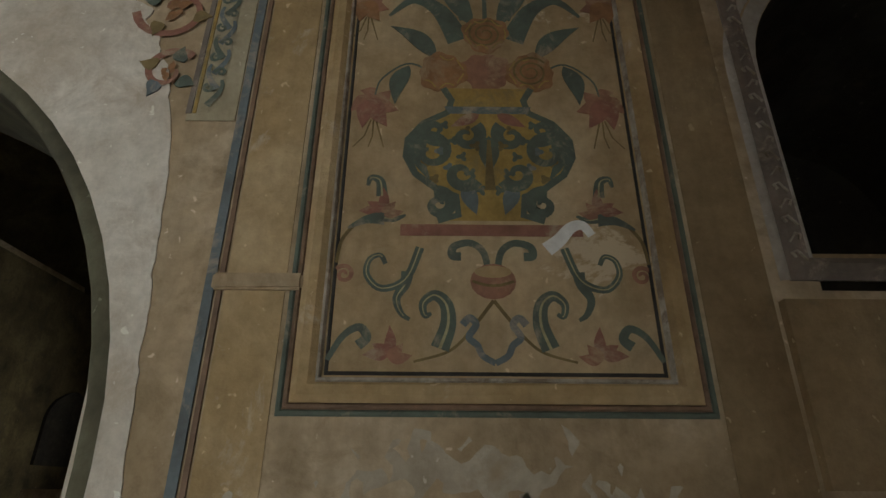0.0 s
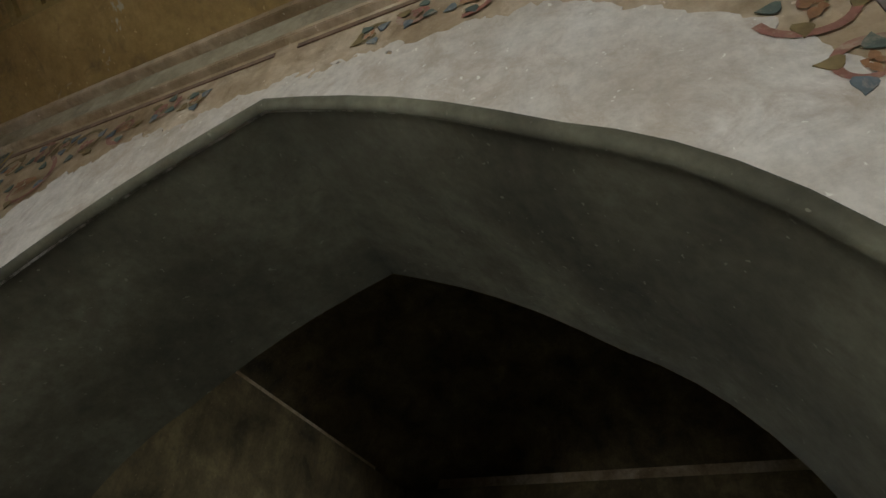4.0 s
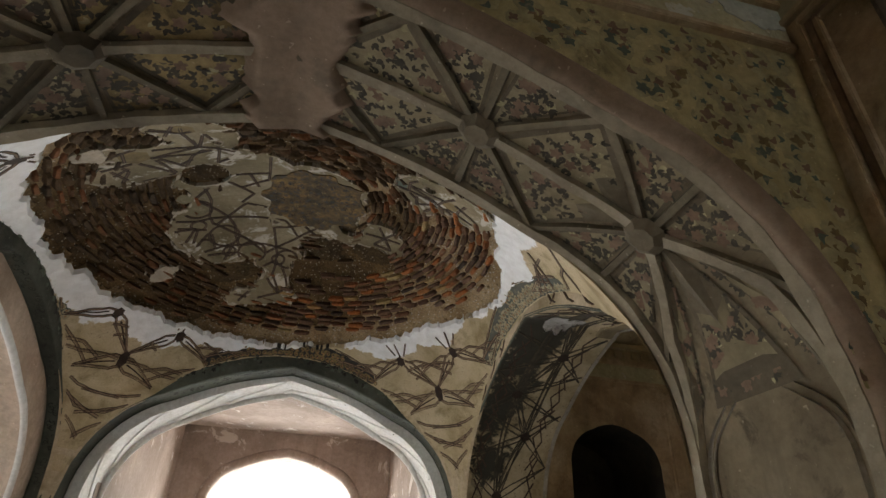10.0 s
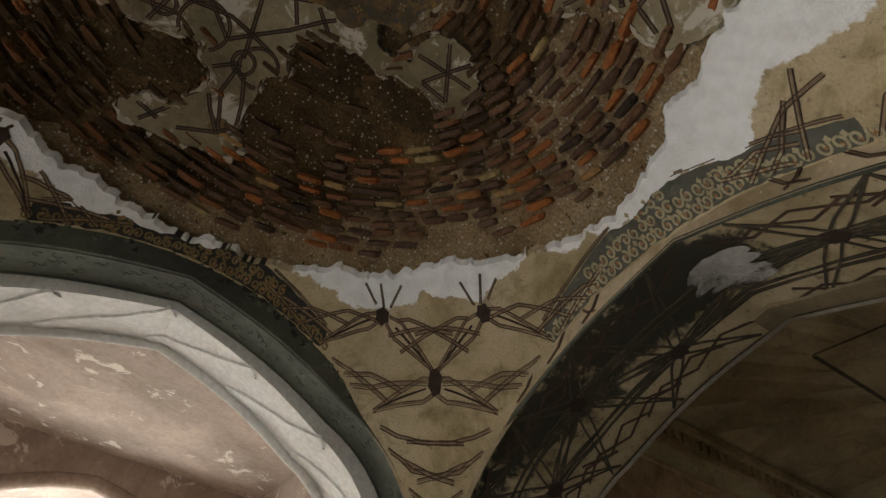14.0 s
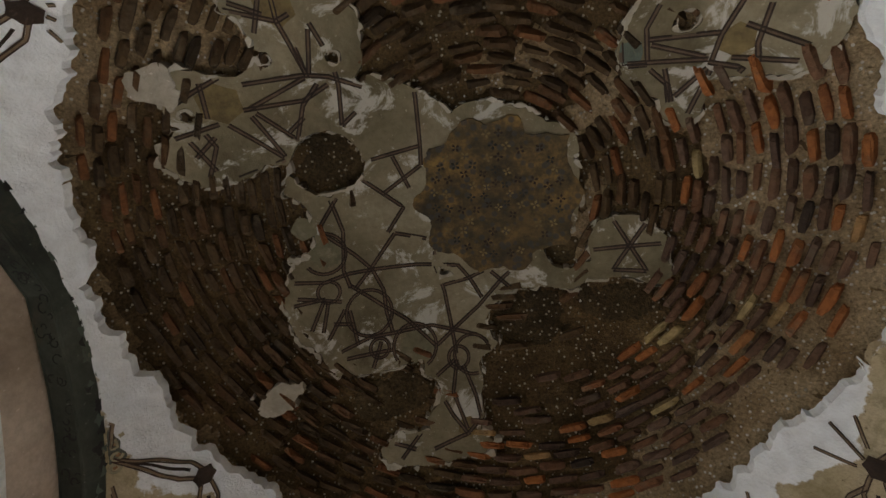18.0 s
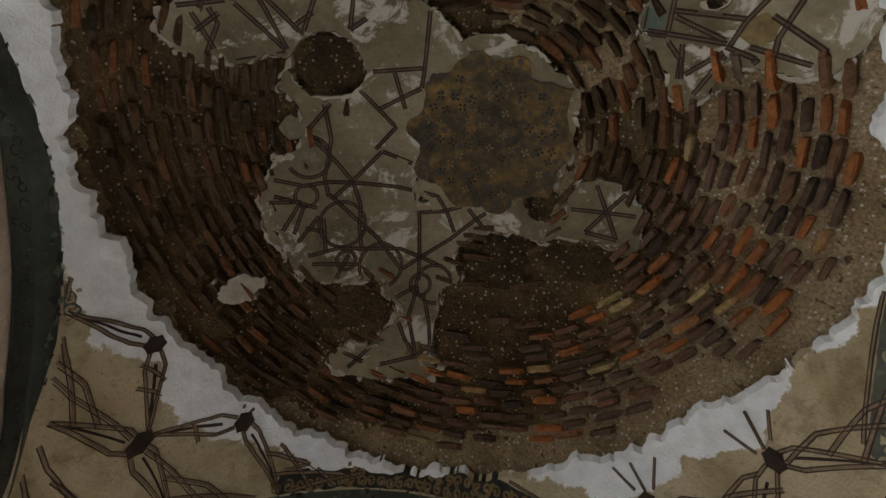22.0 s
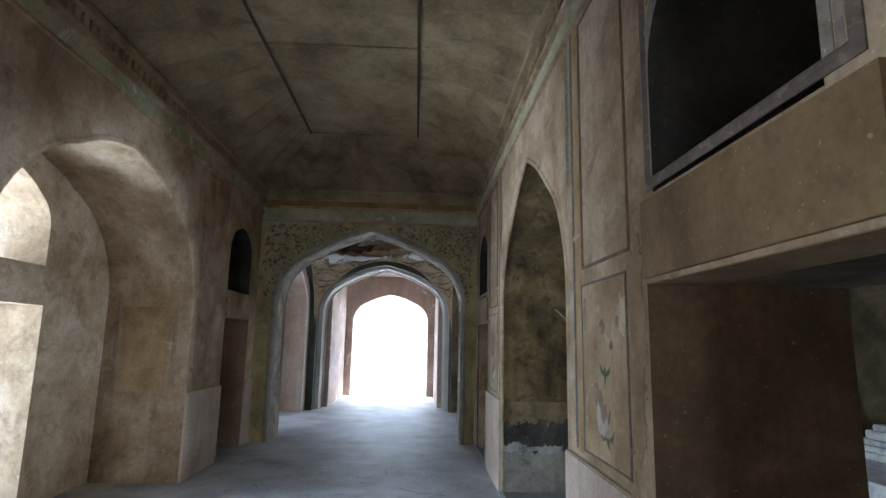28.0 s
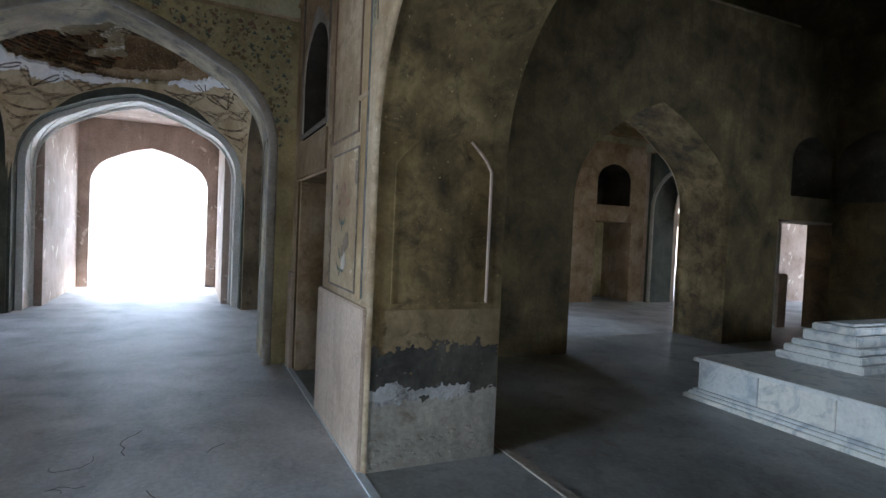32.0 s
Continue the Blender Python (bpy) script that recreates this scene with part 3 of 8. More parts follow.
# ---- painted and worn surfaces ----
def mortar_mat(name, light, mid, dark, speck):
    """Crumbling lime and brick-dust mortar: coarse grit, pale grains, dark pits."""
    m, t, b = nodes_of(name)
    geo = t.nodes.new("ShaderNodeNewGeometry")
    p = geo.outputs["Position"]
    blot = noise_of(t, p, 2.6, 8, 0.65, 0.4)
    c = ramp(t, blot, [(0.34, dark), (0.5, mid), (0.66, light)])
    grit = noise_of(t, p, 75, 6, 0.75)
    c = mix_of(t, 0.9, c, ramp(t, grit, [(0.32, (0.3, 0.28, 0.26)), (0.5, (0.85, 0.85, 0.85)), (0.64, (1.35, 1.33, 1.3))]), "MULTIPLY")
    v = t.nodes.new("ShaderNodeTexVoronoi")
    v.inputs["Scale"].default_value = 34
    t.links.new(p, v.inputs["Vector"])
    grains = ramp(t, v.outputs["Distance"], [(0.17, (1, 1, 1)), (0.23, (0, 0, 0))])
    where = ramp(t, noise_of(t, p, 9, 5, 0.6), [(0.38, (0, 0, 0)), (0.48, (1, 1, 1))])
    c = mix_of(t, mix_of(t, 1.0, grains, where, "MULTIPLY"), c, speck)
    t.links.new(c, b.inputs["Base Color"])
    b.inputs["Roughness"].default_value = 0.9
    b.inputs["Specular IOR Level"].default_value = 0.2
    bump_of(t, b, mix_of(t, 0.6, noise_of(t, p, 22, 8, 0.7), grit), 1.0, 0.035)
    return m


M_MORTAR = mortar_mat("brown_mud_mortar", (0.26, 0.17, 0.082), (0.165, 0.103, 0.046), (0.085, 0.05, 0.022), (0.55, 0.48, 0.38))
M_SAND = mortar_mat("pale_sandy_mortar", (0.58, 0.425, 0.26), (0.44, 0.305, 0.175), (0.27, 0.175, 0.09), (0.75, 0.7, 0.62))
M_FRESCO = plaster("grey_fresco_plaster", (0.37, 0.305, 0.205), (0.245, 0.197, 0.122), (0.14, 0.11, 0.062), shift=97.0, stain=(0.62, 0.57, 0.5), stain_from=0.55, stain_to=0.6, streak=False, bump=0.5)
M_EDGE = plaster("pale_broken_plaster", (0.64, 0.57, 0.48), (0.52, 0.45, 0.36), (0.32, 0.26, 0.19), shift=171.0, stain=(0.16, 0.12, 0.08), streak=False, bump=0.8)
M_LINE = plain("dark_brown_strapwork_paint", (0.042, 0.024, 0.016), 0.75, 0.4)
M_LINE2 = plain("red_brown_strapwork_paint", (0.070, 0.040, 0.027), 0.75, 0.35)
M_STRAP = plain("umber_strapwork_fill", (0.135, 0.085, 0.055), 0.75, 0.35)
M_STRAP2 = plain("faded_umber_strapwork_fill", (0.23, 0.15, 0.095), 0.75, 0.35, under=(0.42, 0.33, 0.21), wear=0.6)
M_BLACK = plain("soot_black_paint", (0.035, 0.032, 0.028), 0.8, 0.5)
M_GREEN = plain("dull_green_paint", (0.07, 0.105, 0.085), 0.75, 0.35, under=(0.36, 0.29, 0.21), wear=0.6)
M_BLUE = plain("slate_blue_paint", (0.10, 0.135, 0.15), 0.75, 0.35, under=(0.40, 0.33, 0.25), wear=0.58)
M_RED = plain("faded_red_paint", (0.27, 0.10, 0.07), 0.75, 0.35, under=(0.42, 0.31, 0.21), wear=0.57)
M_ORANGE = plain("rust_orange_paint", (0.31, 0.14, 0.06), 0.75, 0.45, under=(0.36, 0.25, 0.15), wear=0.57)
M_OCHRE = plain("ochre_paint", (0.40, 0.25, 0.07), 0.7, 0.35, under=(0.22, 0.17, 0.08), wear=0.58)
M_BROWN = plain("olive_brown_paint", (0.20, 0.14, 0.06), 0.75, 0.4)
M_BANDOLIVE = plaster("olive_buff_band_plaster", (0.50, 0.43, 0.30), (0.40, 0.335, 0.22), (0.26, 0.21, 0.13), shift=217.0, streak=False)
# darker brown than the wall, for the strip, lintels and niche ground
M_BUFFDARK = plaster("brown_stained_plaster", (0.42, 0.30, 0.175), (0.32, 0.22, 0.12), (0.20, 0.13, 0.068), shift=211.0)
M_PANELPALE = plaster("mottled_cream_panel_plaster", (0.62, 0.485, 0.315), (0.47, 0.335, 0.19), (0.30, 0.19, 0.10), shift=107.0, patch=(0.66, 0.54, 0.39), stain=(0.33, 0.22, 0.12), stain_from=0.55, stain_to=0.75)
M_PANEL = plaster("buff_panel_plaster", (0.59, 0.44, 0.27), (0.46, 0.32, 0.178), (0.30, 0.19, 0.098), shift=104.0, patch=(0.58, 0.45, 0.30), stain=(0.25, 0.17, 0.1), stain_from=0.62, stain_to=0.82)
M_ROSE = None


def rosette_mat():
    m, t, b = nodes_of("ochre_rosette_paint")
    geo = t.nodes.new("ShaderNodeNewGeometry")
    v = t.nodes.new("ShaderNodeTexVoronoi")
    v.inputs["Scale"].default_value = 24
    t.links.new(geo.outputs["Position"], v.inputs["Vector"])
    n = noise_of(t, geo.outputs["Position"], 9, 8, 0.7)
    c = ramp(t, n, [(0.36, (0.035, 0.024, 0.012)), (0.5, (0.10, 0.062, 0.022)), (0.66, (0.30, 0.17, 0.045))])
    big = noise_of(t, geo.outputs["Position"], 3.2, 5, 0.6)
    c = mix_of(t, ramp(t, big, [(0.45, (0, 0, 0)), (0.62, (0.7, 0.7, 0.7))]), c, (0.045, 0.032, 0.016))
    c = mix_of(t, ramp(t, v.outputs["Distance"], [(0.28, (0.75, 0.75, 0.75)), (0.42, (0, 0, 0))]), c, (0.05, 0.045, 0.045))
    t.links.new(c, b.inputs["Base Color"])
    b.inputs["Roughness"].default_value = 0.8
    bump_of(t, b, n, 0.4, 0.02)
    return m


M_ROSE = rosette_mat()


def brick_mat(name, stops):
    """Old bricks, each one of its own tint: brown, purple-brown, soot-black, red, some straw-coloured."""
    m, t, b = nodes_of(name)
    info = t.nodes.new("ShaderNodeObjectInfo")
    geo = t.nodes.new("ShaderNodeNewGeometry")
    add = t.nodes.new("ShaderNodeMath")
    t.links.new(info.outputs["Random"], add.inputs[0])
    t.links.new(geo.outputs["Random Per Island"], add.inputs[1])
    frac = t.nodes.new("ShaderNodeMath")
    frac.operation = "FRACT"
    t.links.new(add.outputs[0], frac.inputs[0])
    c = ramp(t, frac.outputs[0], stops)
    n = noise_of(t, geo.outputs["Position"], 38, 8, 0.72)
    c = mix_of(t, 0.8, c, ramp(t, n, [(0.3, (0.4, 0.38, 0.36)), (0.6, (1.0, 1.0, 1.0))]), "MULTIPLY")
    n2 = noise_of(t, geo.outputs["Position"], 8, 6, 0.65)
    c = mix_of(t, ramp(t, n2, [(0.55, (0, 0, 0)), (0.72, (0.75, 0.75, 0.75))]), c, (0.2, 0.15, 0.1))
    t.links.new(c, b.inputs["Base Color"])
    b.inputs["Roughness"].default_value = 0.85
    b.inputs["Specular IOR Level"].default_value = 0.25
    bump_of(t, b, n, 1.0, 0.016)
    return m


M_BRICK = brick_mat("weathered_dome_brick", [(0.0, (0.065, 0.042, 0.03)), (0.18, (0.19, 0.10, 0.062)), (0.36, (0.14, 0.088, 0.064)), (0.54, (0.25, 0.115, 0.058)), (0.68, (0.19, 0.115, 0.078)), (0.82, (0.42, 0.145, 0.048)), (0.95, (0.50, 0.17, 0.055)), (0.985, (0.50, 0.36, 0.17))])
M_BRICK2 = brick_mat("mud_browned_brick", [(0.0, (0.058, 0.035, 0.018)), (0.3, (0.135, 0.078, 0.036)), (0.6, (0.10, 0.06, 0.029)), (0.85, (0.18, 0.085, 0.038)), (0.97, (0.29, 0.11, 0.042))])


def pendentive_mat():
    """Cream painted plaster with damp blotches and specks, worn down to white lime where the sheet's bare value is high."""
    m, t, b = nodes_of("cream_and_lime_pendentive")
    geo = t.nodes.new("ShaderNodeNewGeometry")
    p = geo.outputs["Position"]
    blot = noise_of(t, p, 2.1, 8, 0.64, 0.4)
    c = ramp(t, blot, [(0.34, (0.33, 0.25, 0.135)), (0.48, (0.52, 0.41, 0.255)), (0.66, (0.62, 0.505, 0.345))])
    c = mix_of(t, ramp(t, noise_of(t, p, 6.5, 9, 0.7, 0.5), [(0.52, (0, 0, 0)), (0.68, (0.75, 0.75, 0.75))]), c, (0.25, 0.19, 0.095))
    c = mix_of(t, ramp(t, noise_of(t, p, 48, 5, 0.65), [(0.60, (0, 0, 0)), (0.70, (0.7, 0.7, 0.7))]), c, (0.17, 0.12, 0.065))
    fine = noise_of(t, p, 90, 4, 0.6)
    c = mix_of(t, 0.4, c, ramp(t, fine, [(0.3, (0.6, 0.58, 0.55)), (0.6, (1, 1, 1))]), "MULTIPLY")
    w = ramp(t, noise_of(t, p, 14, 8, 0.65), [(0.3, (0.80, 0.79, 0.79)), (0.6, (0.93, 0.93, 0.94))])
    a = t.nodes.new("ShaderNodeAttribute")
    a.attribute_name = "bare"
    n = noise_of(t, p, 11, 8, 0.7)
    add = t.nodes.new("ShaderNodeMath")
    t.links.new(a.outputs["Fac"], add.inputs[0])
    t.links.new(n, add.inputs[1])
    c = mix_of(t, ramp(t, add.outputs[0], [(0.92, (0, 0, 0)), (1.12, (1, 1, 1))]), c, w)
    t.links.new(c, b.inputs["Base Color"])
    b.inputs["Roughness"].default_value = 0.8
    b.inputs["Specular IOR Level"].default_value = 0.25
    bump_of(t, b, mix_of(t, 0.5, n, fine), 0.5, 0.02)
    return m


M_PENDENT = pendentive_mat()
M_FADED = plain("faded_olive_disc_paint", (0.17, 0.145, 0.085), 0.8, 0.35, under=(0.30, 0.25, 0.17), wear=0.6)
M_SLATE = plain("slate_green_scroll_paint", (0.075, 0.085, 0.075), 0.8, 0.35, under=(0.30, 0.25, 0.16), wear=0.62)
M_STRAWSCROLL = plain("straw_scroll_paint", (0.44, 0.37, 0.24), 0.8, 0.35, under=(0.16, 0.14, 0.10), wear=0.62)
M_MUDLUMP = mortar_mat("dark_mud_lump", (0.17, 0.115, 0.055), (0.10, 0.065, 0.030), (0.045, 0.028, 0.014), (0.42, 0.36, 0.28))
M_GRIT = brick_mat("pebbles_and_lime_grains", [(0.0, (0.55, 0.47, 0.36)), (0.3, (0.34, 0.26, 0.17)), (0.6, (0.72, 0.66, 0.56)), (0.8, (0.22, 0.15, 0.09)), (0.95, (0.85, 0.82, 0.76))])


def raw_mesh(name, verts, faces, mat, parent=None, m=None, label="", smooth=False):
    me = bpy.data.meshes.new(name)
    me.from_pydata(verts, [], faces)
    me.materials.append(mat)
    if smooth:
        me.shade_smooth()
    ob = new(name, me)
    if parent:
        ob.parent = parent
    elif m is not None:
        ob.matrix_world = m
    if label:
        ob["label"] = label
    return ob


class Lines:
    """Gathers thin raised strips along polylines of points with a surface normal, as one mesh."""

    def __init__(self):
        self.v, self.f = [], []

    def strip(self, pts, normals, width, lift):
        k0 = len(self.v)
        n = len(pts)
        for i in range(n):
            p, nn = Vector(pts[i]), Vector(normals[i]).normalized()
            d = Vector(pts[min(i + 1, n - 1)]) - Vector(pts[max(i - 1, 0)])
            side = d.cross(nn)
            if side.length < 1e-6:
                side = Vector((1, 0, 0))
            side.normalize()
            w = width * (0.85 + 0.3 * noise.noise(p * 9)) / 2
            self.v += [tuple(p - side * w - nn * 0.004), tuple(p - side * w * 0.8 + nn * lift), tuple(p + side * w * 0.8 + nn * lift), tuple(p + side * w - nn * 0.004)]
        for i in range(n - 1):
            a = k0 + 4 * i
            for j in range(3):
                self.f.append((a + j, a + j + 1, a + j + 5, a + j + 4))

    def done(self, name, mat, parent=None, m=None, label=""):
        return raw_mesh(name, self.v, self.f, mat, parent, m, label)


def clip_patch(field, x0, x1, y0, y1, cell, zf, thick):
    """The part of a surface z = zf(x, y) where field(x, y) > 0, as a layer hanging thick below it, with smooth outlines."""
    nx, ny = int((x1 - x0) / cell) + 1, int((y1 - y0) / cell) + 1
    xs, ys = [x0 + i * cell for i in range(nx)], [y0 + j * cell for j in range(ny)]
    val = [[field(x, y) for x in xs] for y in ys]
    verts, faces, index = [], [], {}

    def vid(x, y, low):
        key = (round(x, 5), round(y, 5), low)
        if key not in index:
            index[key] = len(verts)
            verts.append((x, y, zf(x, y) - (thick if low else -0.03)))
        return index[key]

    for j in range(ny - 1):
        for i in range(nx - 1):
            cs = [(xs[i], ys[j], val[j][i]), (xs[i + 1], ys[j], val[j][i + 1]), (xs[i + 1], ys[j + 1], val[j + 1][i + 1]), (xs[i], ys[j + 1], val[j + 1][i])]
            if all(c[2] <= 0 for c in cs):
                continue
            poly, cut = [], []
            for a, b in zip(cs, cs[1:] + cs[:1]):
                if a[2] > 0:
                    poly.append((a[0], a[1]))
                if (a[2] > 0) != (b[2] > 0):
                    f = a[2] / (a[2] - b[2])
                    q = (a[0] + f * (b[0] - a[0]), a[1] + f * (b[1] - a[1]))
                    poly.append(q)
                    cut.append(q)
            if len(poly) >= 3:
                faces.append([vid(x, y, True) for x, y in poly])
            if len(cut) == 2:
                faces.append([vid(*cut[0], True), vid(*cut[1], True), vid(*cut[1], False), vid(*cut[0], False)])
    return verts, faces


def rag(x, y, scale=6.0, amount=0.05, seed=0.0):
    p = Vector((x * scale, y * scale, seed))
    return amount * (noise.noise(p) + 0.55 * noise.noise(p * 2.3) + 0.3 * noise.noise(p * 5.1))


def blobs(x, y, discs):
    """Signed nearness to a union of ellipses (x, y, rx, ry): above 0 inside."""
    return max(min(rx, ry) * (1 - math.hypot((x - cx) / rx, (y - cy) / ry)) for cx, cy, rx, ry in discs)


TURN = 2 * math.pi
EDGE_TH = (-2.8, -2.5, -2.0, -1.5, -1.0, -0.62, -0.42, -0.24, -0.13, 0.02, 0.2, 0.45, 0.66, 0.9, 1.05, 1.3, 1.6, 1.9, 2.15, 2.5, 2.9)
EDGE_R = (1.60, 1.60, 1.56, 1.52, 1.46, 1.42, 1.37, 1.37, 1.46, 1.47, 1.52, 1.49, 1.46, 1.51, 1.52, 1.55, 1.575, 1.60, 1.61, 1.62, 1.61)
LIME_W = (0.24, 0.30, 0.14, 0.12, 0.16, 0.20, 0.22, 0.18, 0.06, 0.09, 0.0, 0.03, 0.13, 0.10, 0.09, 0.0, 0.0, 0.07, 0.12, 0.14, 0.12)


def brick_edge(th):
    """Radius at which the plaster breaks off round the bare crown of the dome."""
    return float(np.interp(th, EDGE_TH, EDGE_R, period=TURN))


# ---- the bare brick dome ----
DOME = bpy.data.objects["vault_north_west"]


def mortar_z(x, y):
    r = math.hypot(x, y)
    lump = 0.022 * noise.noise(Vector((x * 5, y * 5, 4))) + 0.012 * noise.noise(Vector((x * 14, y * 14, 1))) + 0.007 * noise.noise(Vector((x * 37, y * 37, 2)))
    return 4.28 - 0.228 * r * r + 0.040 + lump


def sand_field(x, y):
    """Where pale sandy mortar lies between and over the courses: wide towards the east rim, thin elsewhere."""
    r, th = math.hypot(x, y), math.atan2(y, x)
    inner = float(np.interp(th, (-2.9, -2.6, -2.2, -1.7, -1.0, -0.4, 0.0, 0.5, 0.9, 1.3, 1.8, 2.4), (1.62, 1.36, 1.22, 1.22, 0.95, 0.86, 0.92, 1.06, 1.20, 1.40, 1.52, 1.64), period=TURN))
    return max(r - inner, blobs(x, y, ((0.62, -0.40, 0.24, 0.20), (0.30, -0.55, 0.34, 0.10), (-1.02, -0.86, 0.28, 0.20), (0.45, 0.20, 0.12, 0.2))) * 0.7) + rag(x, y, 5, 0.06, 17) + rag(x, y, 22, 0.03, 13)


def sand_z(x, y):
    return mortar_z(x, y) - 0.004 + 0.008 * noise.noise(Vector((x * 24, y * 24, 9)))


v, f = clip_patch(lambda x, y: min(sand_field(x, y), 1.7 - math.hypot(x, y)), -1.72, 1.72, -1.72, 1.72, 0.02, sand_z, 0.0)
raw_mesh("sandy_mortar", v, f, M_SAND, DOME, None, "pale sandy mortar spread between the bricks", True)
v, f = clip_patch(lambda x, y: 1.75 - math.hypot(x, y), -1.76, 1.76, -1.76, 1.76, 0.022, mortar_z, 0.0)
raw_mesh("mortar", v, f, M_MORTAR, DOME, None, "crumbling brown mud mortar where plaster fell", True)

PLASTER = ((-0.80, -0.50, 0.32, 0.22), (-0.70, -0.78, 0.26, 0.26), (-0.95, -0.59, 0.26, 0.21), (-1.11, -0.38, 0.19, 0.14), (-0.79, 0.09, 0.17, 0.38), (-0.48, -0.21, 0.38, 0.39), (-0.66, 0.39, 0.36, 0.33), (-0.61, 0.65, 0.28, 0.14), (-0.28, 0.92, 0.15, 0.30), (-0.37, 1.17, 0.27, 0.08), (-0.24, 0.60, 0.27, 0.22), (-0.01, 0.0, 0.40, 0.43), (0.30, 0.40, 0.18, 0.08), (0.58, 0.27, 0.17, 0.15), (0.29, -0.21, 0.10, 0.10), (-0.03, 0.44, 0.20, 0.16), (0.66, 0.36, 0.09, 0.08))
HOLES = ((-0.71, -0.25, 0.155, 0.15), (0.14, 0.62, 0.22, 0.15), (0.36, 0.78, 0.40, 0.20), (-0.58, 0.94, 0.24, 0.13), (0.31, 0.28, 0.09, 0.10), (0.55, 0.53, 0.22, 0.12), (-0.93, 0.02, 0.10, 0.16), (-0.98, -0.80, 0.15, 0.12))
EAST = ((0.86, -0.62, 0.30, 0.19), (0.78, -0.40, 0.08, 0.14), (1.08, -0.60, 0.14, 0.17), (0.68, -0.55, 0.14, 0.17))
SMALL = ((-1.09, 0.80, 0.10, 0.07), (-1.21, -0.68, 0.08, 0.085))
PITS = ((0.77, -0.65, 0.045, 0.04), (-0.57, -0.69, 0.035, 0.03), (-0.82, -0.72, 0.03, 0.028), (-0.49, -0.60, 0.022, 0.022), (-1.16, -0.56, 0.03, 0.03))


def fresco_field(x, y):
    inside = max(blobs(x, y, PLASTER), blobs(x, y, EAST))
    return min(inside + rag(x, y, 6, 0.02) + rag(x, y, 26, 0.010, 31), -blobs(x, y, HOLES) + rag(x, y, 8, 0.018, 3) + rag(x, y, 30, 0.006, 5), -blobs(x, y, PITS) + rag(x, y, 20, 0.01, 5))


def flat_dome(x, y):
    return 4.28 - 0.228 * (x * x + y * y) + 0.03


v, f = clip_patch(fresco_field, -1.5, 1.5, -1.5, 1.5, 0.016, flat_dome, 0.022)
raw_mesh("fresco_remnant", v, f, M_FRESCO, DOME, None, "surviving grey fresco plaster with broken edges")
v, f = clip_patch(lambda x, y: min(fresco_field(x, y) + 0.010 + rag(x, y, 16, 0.008, 21), rag(x, y, 11, 0.010, 23) - 0.001 - fresco_field(x, y)), -1.5, 1.5, -1.5, 1.5, 0.014, flat_dome, 0.026)
raw_mesh("broken_plaster_edge", v, f, M_EDGE, DOME, None, "pale broken edge of the fresco plaster")
for i, d in enumerate(SMALL):
    v, f = clip_patch(lambda x, y: blobs(x, y, [d]) + rag(x, y, 14, 0.035, i), d[0] - 0.2, d[0] + 0.2, d[1] - 0.2, d[1] + 0.2, 0.012, flat_dome, 0.03)
    raw_mesh("plaster_scrap", v, f, M_EDGE, DOME, None, "small scrap of pale plaster")


def star_field(x, y):
    th = math.atan2(y, x)
    return 0.365 + 0.022 * math.cos(10 * th) + rag(x, y, 5, 0.04, 9) + rag(x, y, 22, 0.010, 19) - math.hypot(x - 0.02, y)


v, f = clip_patch(star_field, -0.5, 0.5, -0.5, 0.5, 0.014, flat_dome, 0.03)
raw_mesh("painted_rosette", v, f, M_ROSE, DOME, None, "dark ochre painted floral rosette at the crown")
petals = {M_BLACK: ([], []), M_BROWN: ([], []), M_LINE: ([], [])}
rng = random.Random(77)
for ring, n, size in ((0.06, 8, 0.020), (0.12, 12, 0.022), (0.18, 18, 0.024), (0.235, 22, 0.024), (0.29, 28, 0.022)):
    for i in range(n):
        a = TURN * (i + 0.5 * (n % 3)) / n + rng.uniform(-0.05, 0.05)
        x, y = 0.02 + ring * math.cos(a), ring * math.sin(a)
        if star_field(x, y) < 0.03 or rng.random() < 0.25:
            continue
        vv, ff = petals[(M_BLACK, M_BROWN, M_LINE)[(i + int(ring * 50)) % 3]]
        for j in range(4):
            b, k0 = a + TURN * j / 4, len(vv)
            for c, e in ((0.1, 0.0), (0.6, 0.28), (1.0, 0.0), (0.6, -0.28)):
                p, q = x + size * (c * math.cos(b) - e * math.sin(b)), y + size * (c * math.sin(b) + e * math.cos(b))
                vv.append((p, q, flat_dome(p, q) - 0.0315))
            ff.append(tuple(range(k0, k0 + 4)))
for mat, (vv, ff) in petals.items():
    raw_mesh("rosette_petals", vv, ff, mat, DOME, None, "small painted blossoms of the rosette")["kind"] = "stuff"


def dome_normal(x, y):
    return Vector((-0.456 * x, -0.456 * y, -1)).normalized()


def pend_z(x, y):
    return vault_z(math.hypot(x, y))


def pend_normal(x, y):
    r = math.hypot(x, y)
    s = (vault_z(r + 0.01) - vault_z(r - 0.01)) / 0.02
    return Vector((s * x / r, s * y / r, -1)).normalized()


def resampled(pts, step):
    """Points at even steps along a polyline in plan, with the unit direction at each."""
    out = []
    for a, b in zip(pts, pts[1:]):
        l = math.dist(a, b) or 1e-6
        n = max(1, int(l / step))
        d = ((b[0] - a[0]) / l, (b[1] - a[1]) / l)
        out += [(a[0] + (b[0] - a[0]) * i / n, a[1] + (b[1] - a[1]) * i / n, d) for i in range(n + (1 if b is pts[-1] else 0))]
    return out


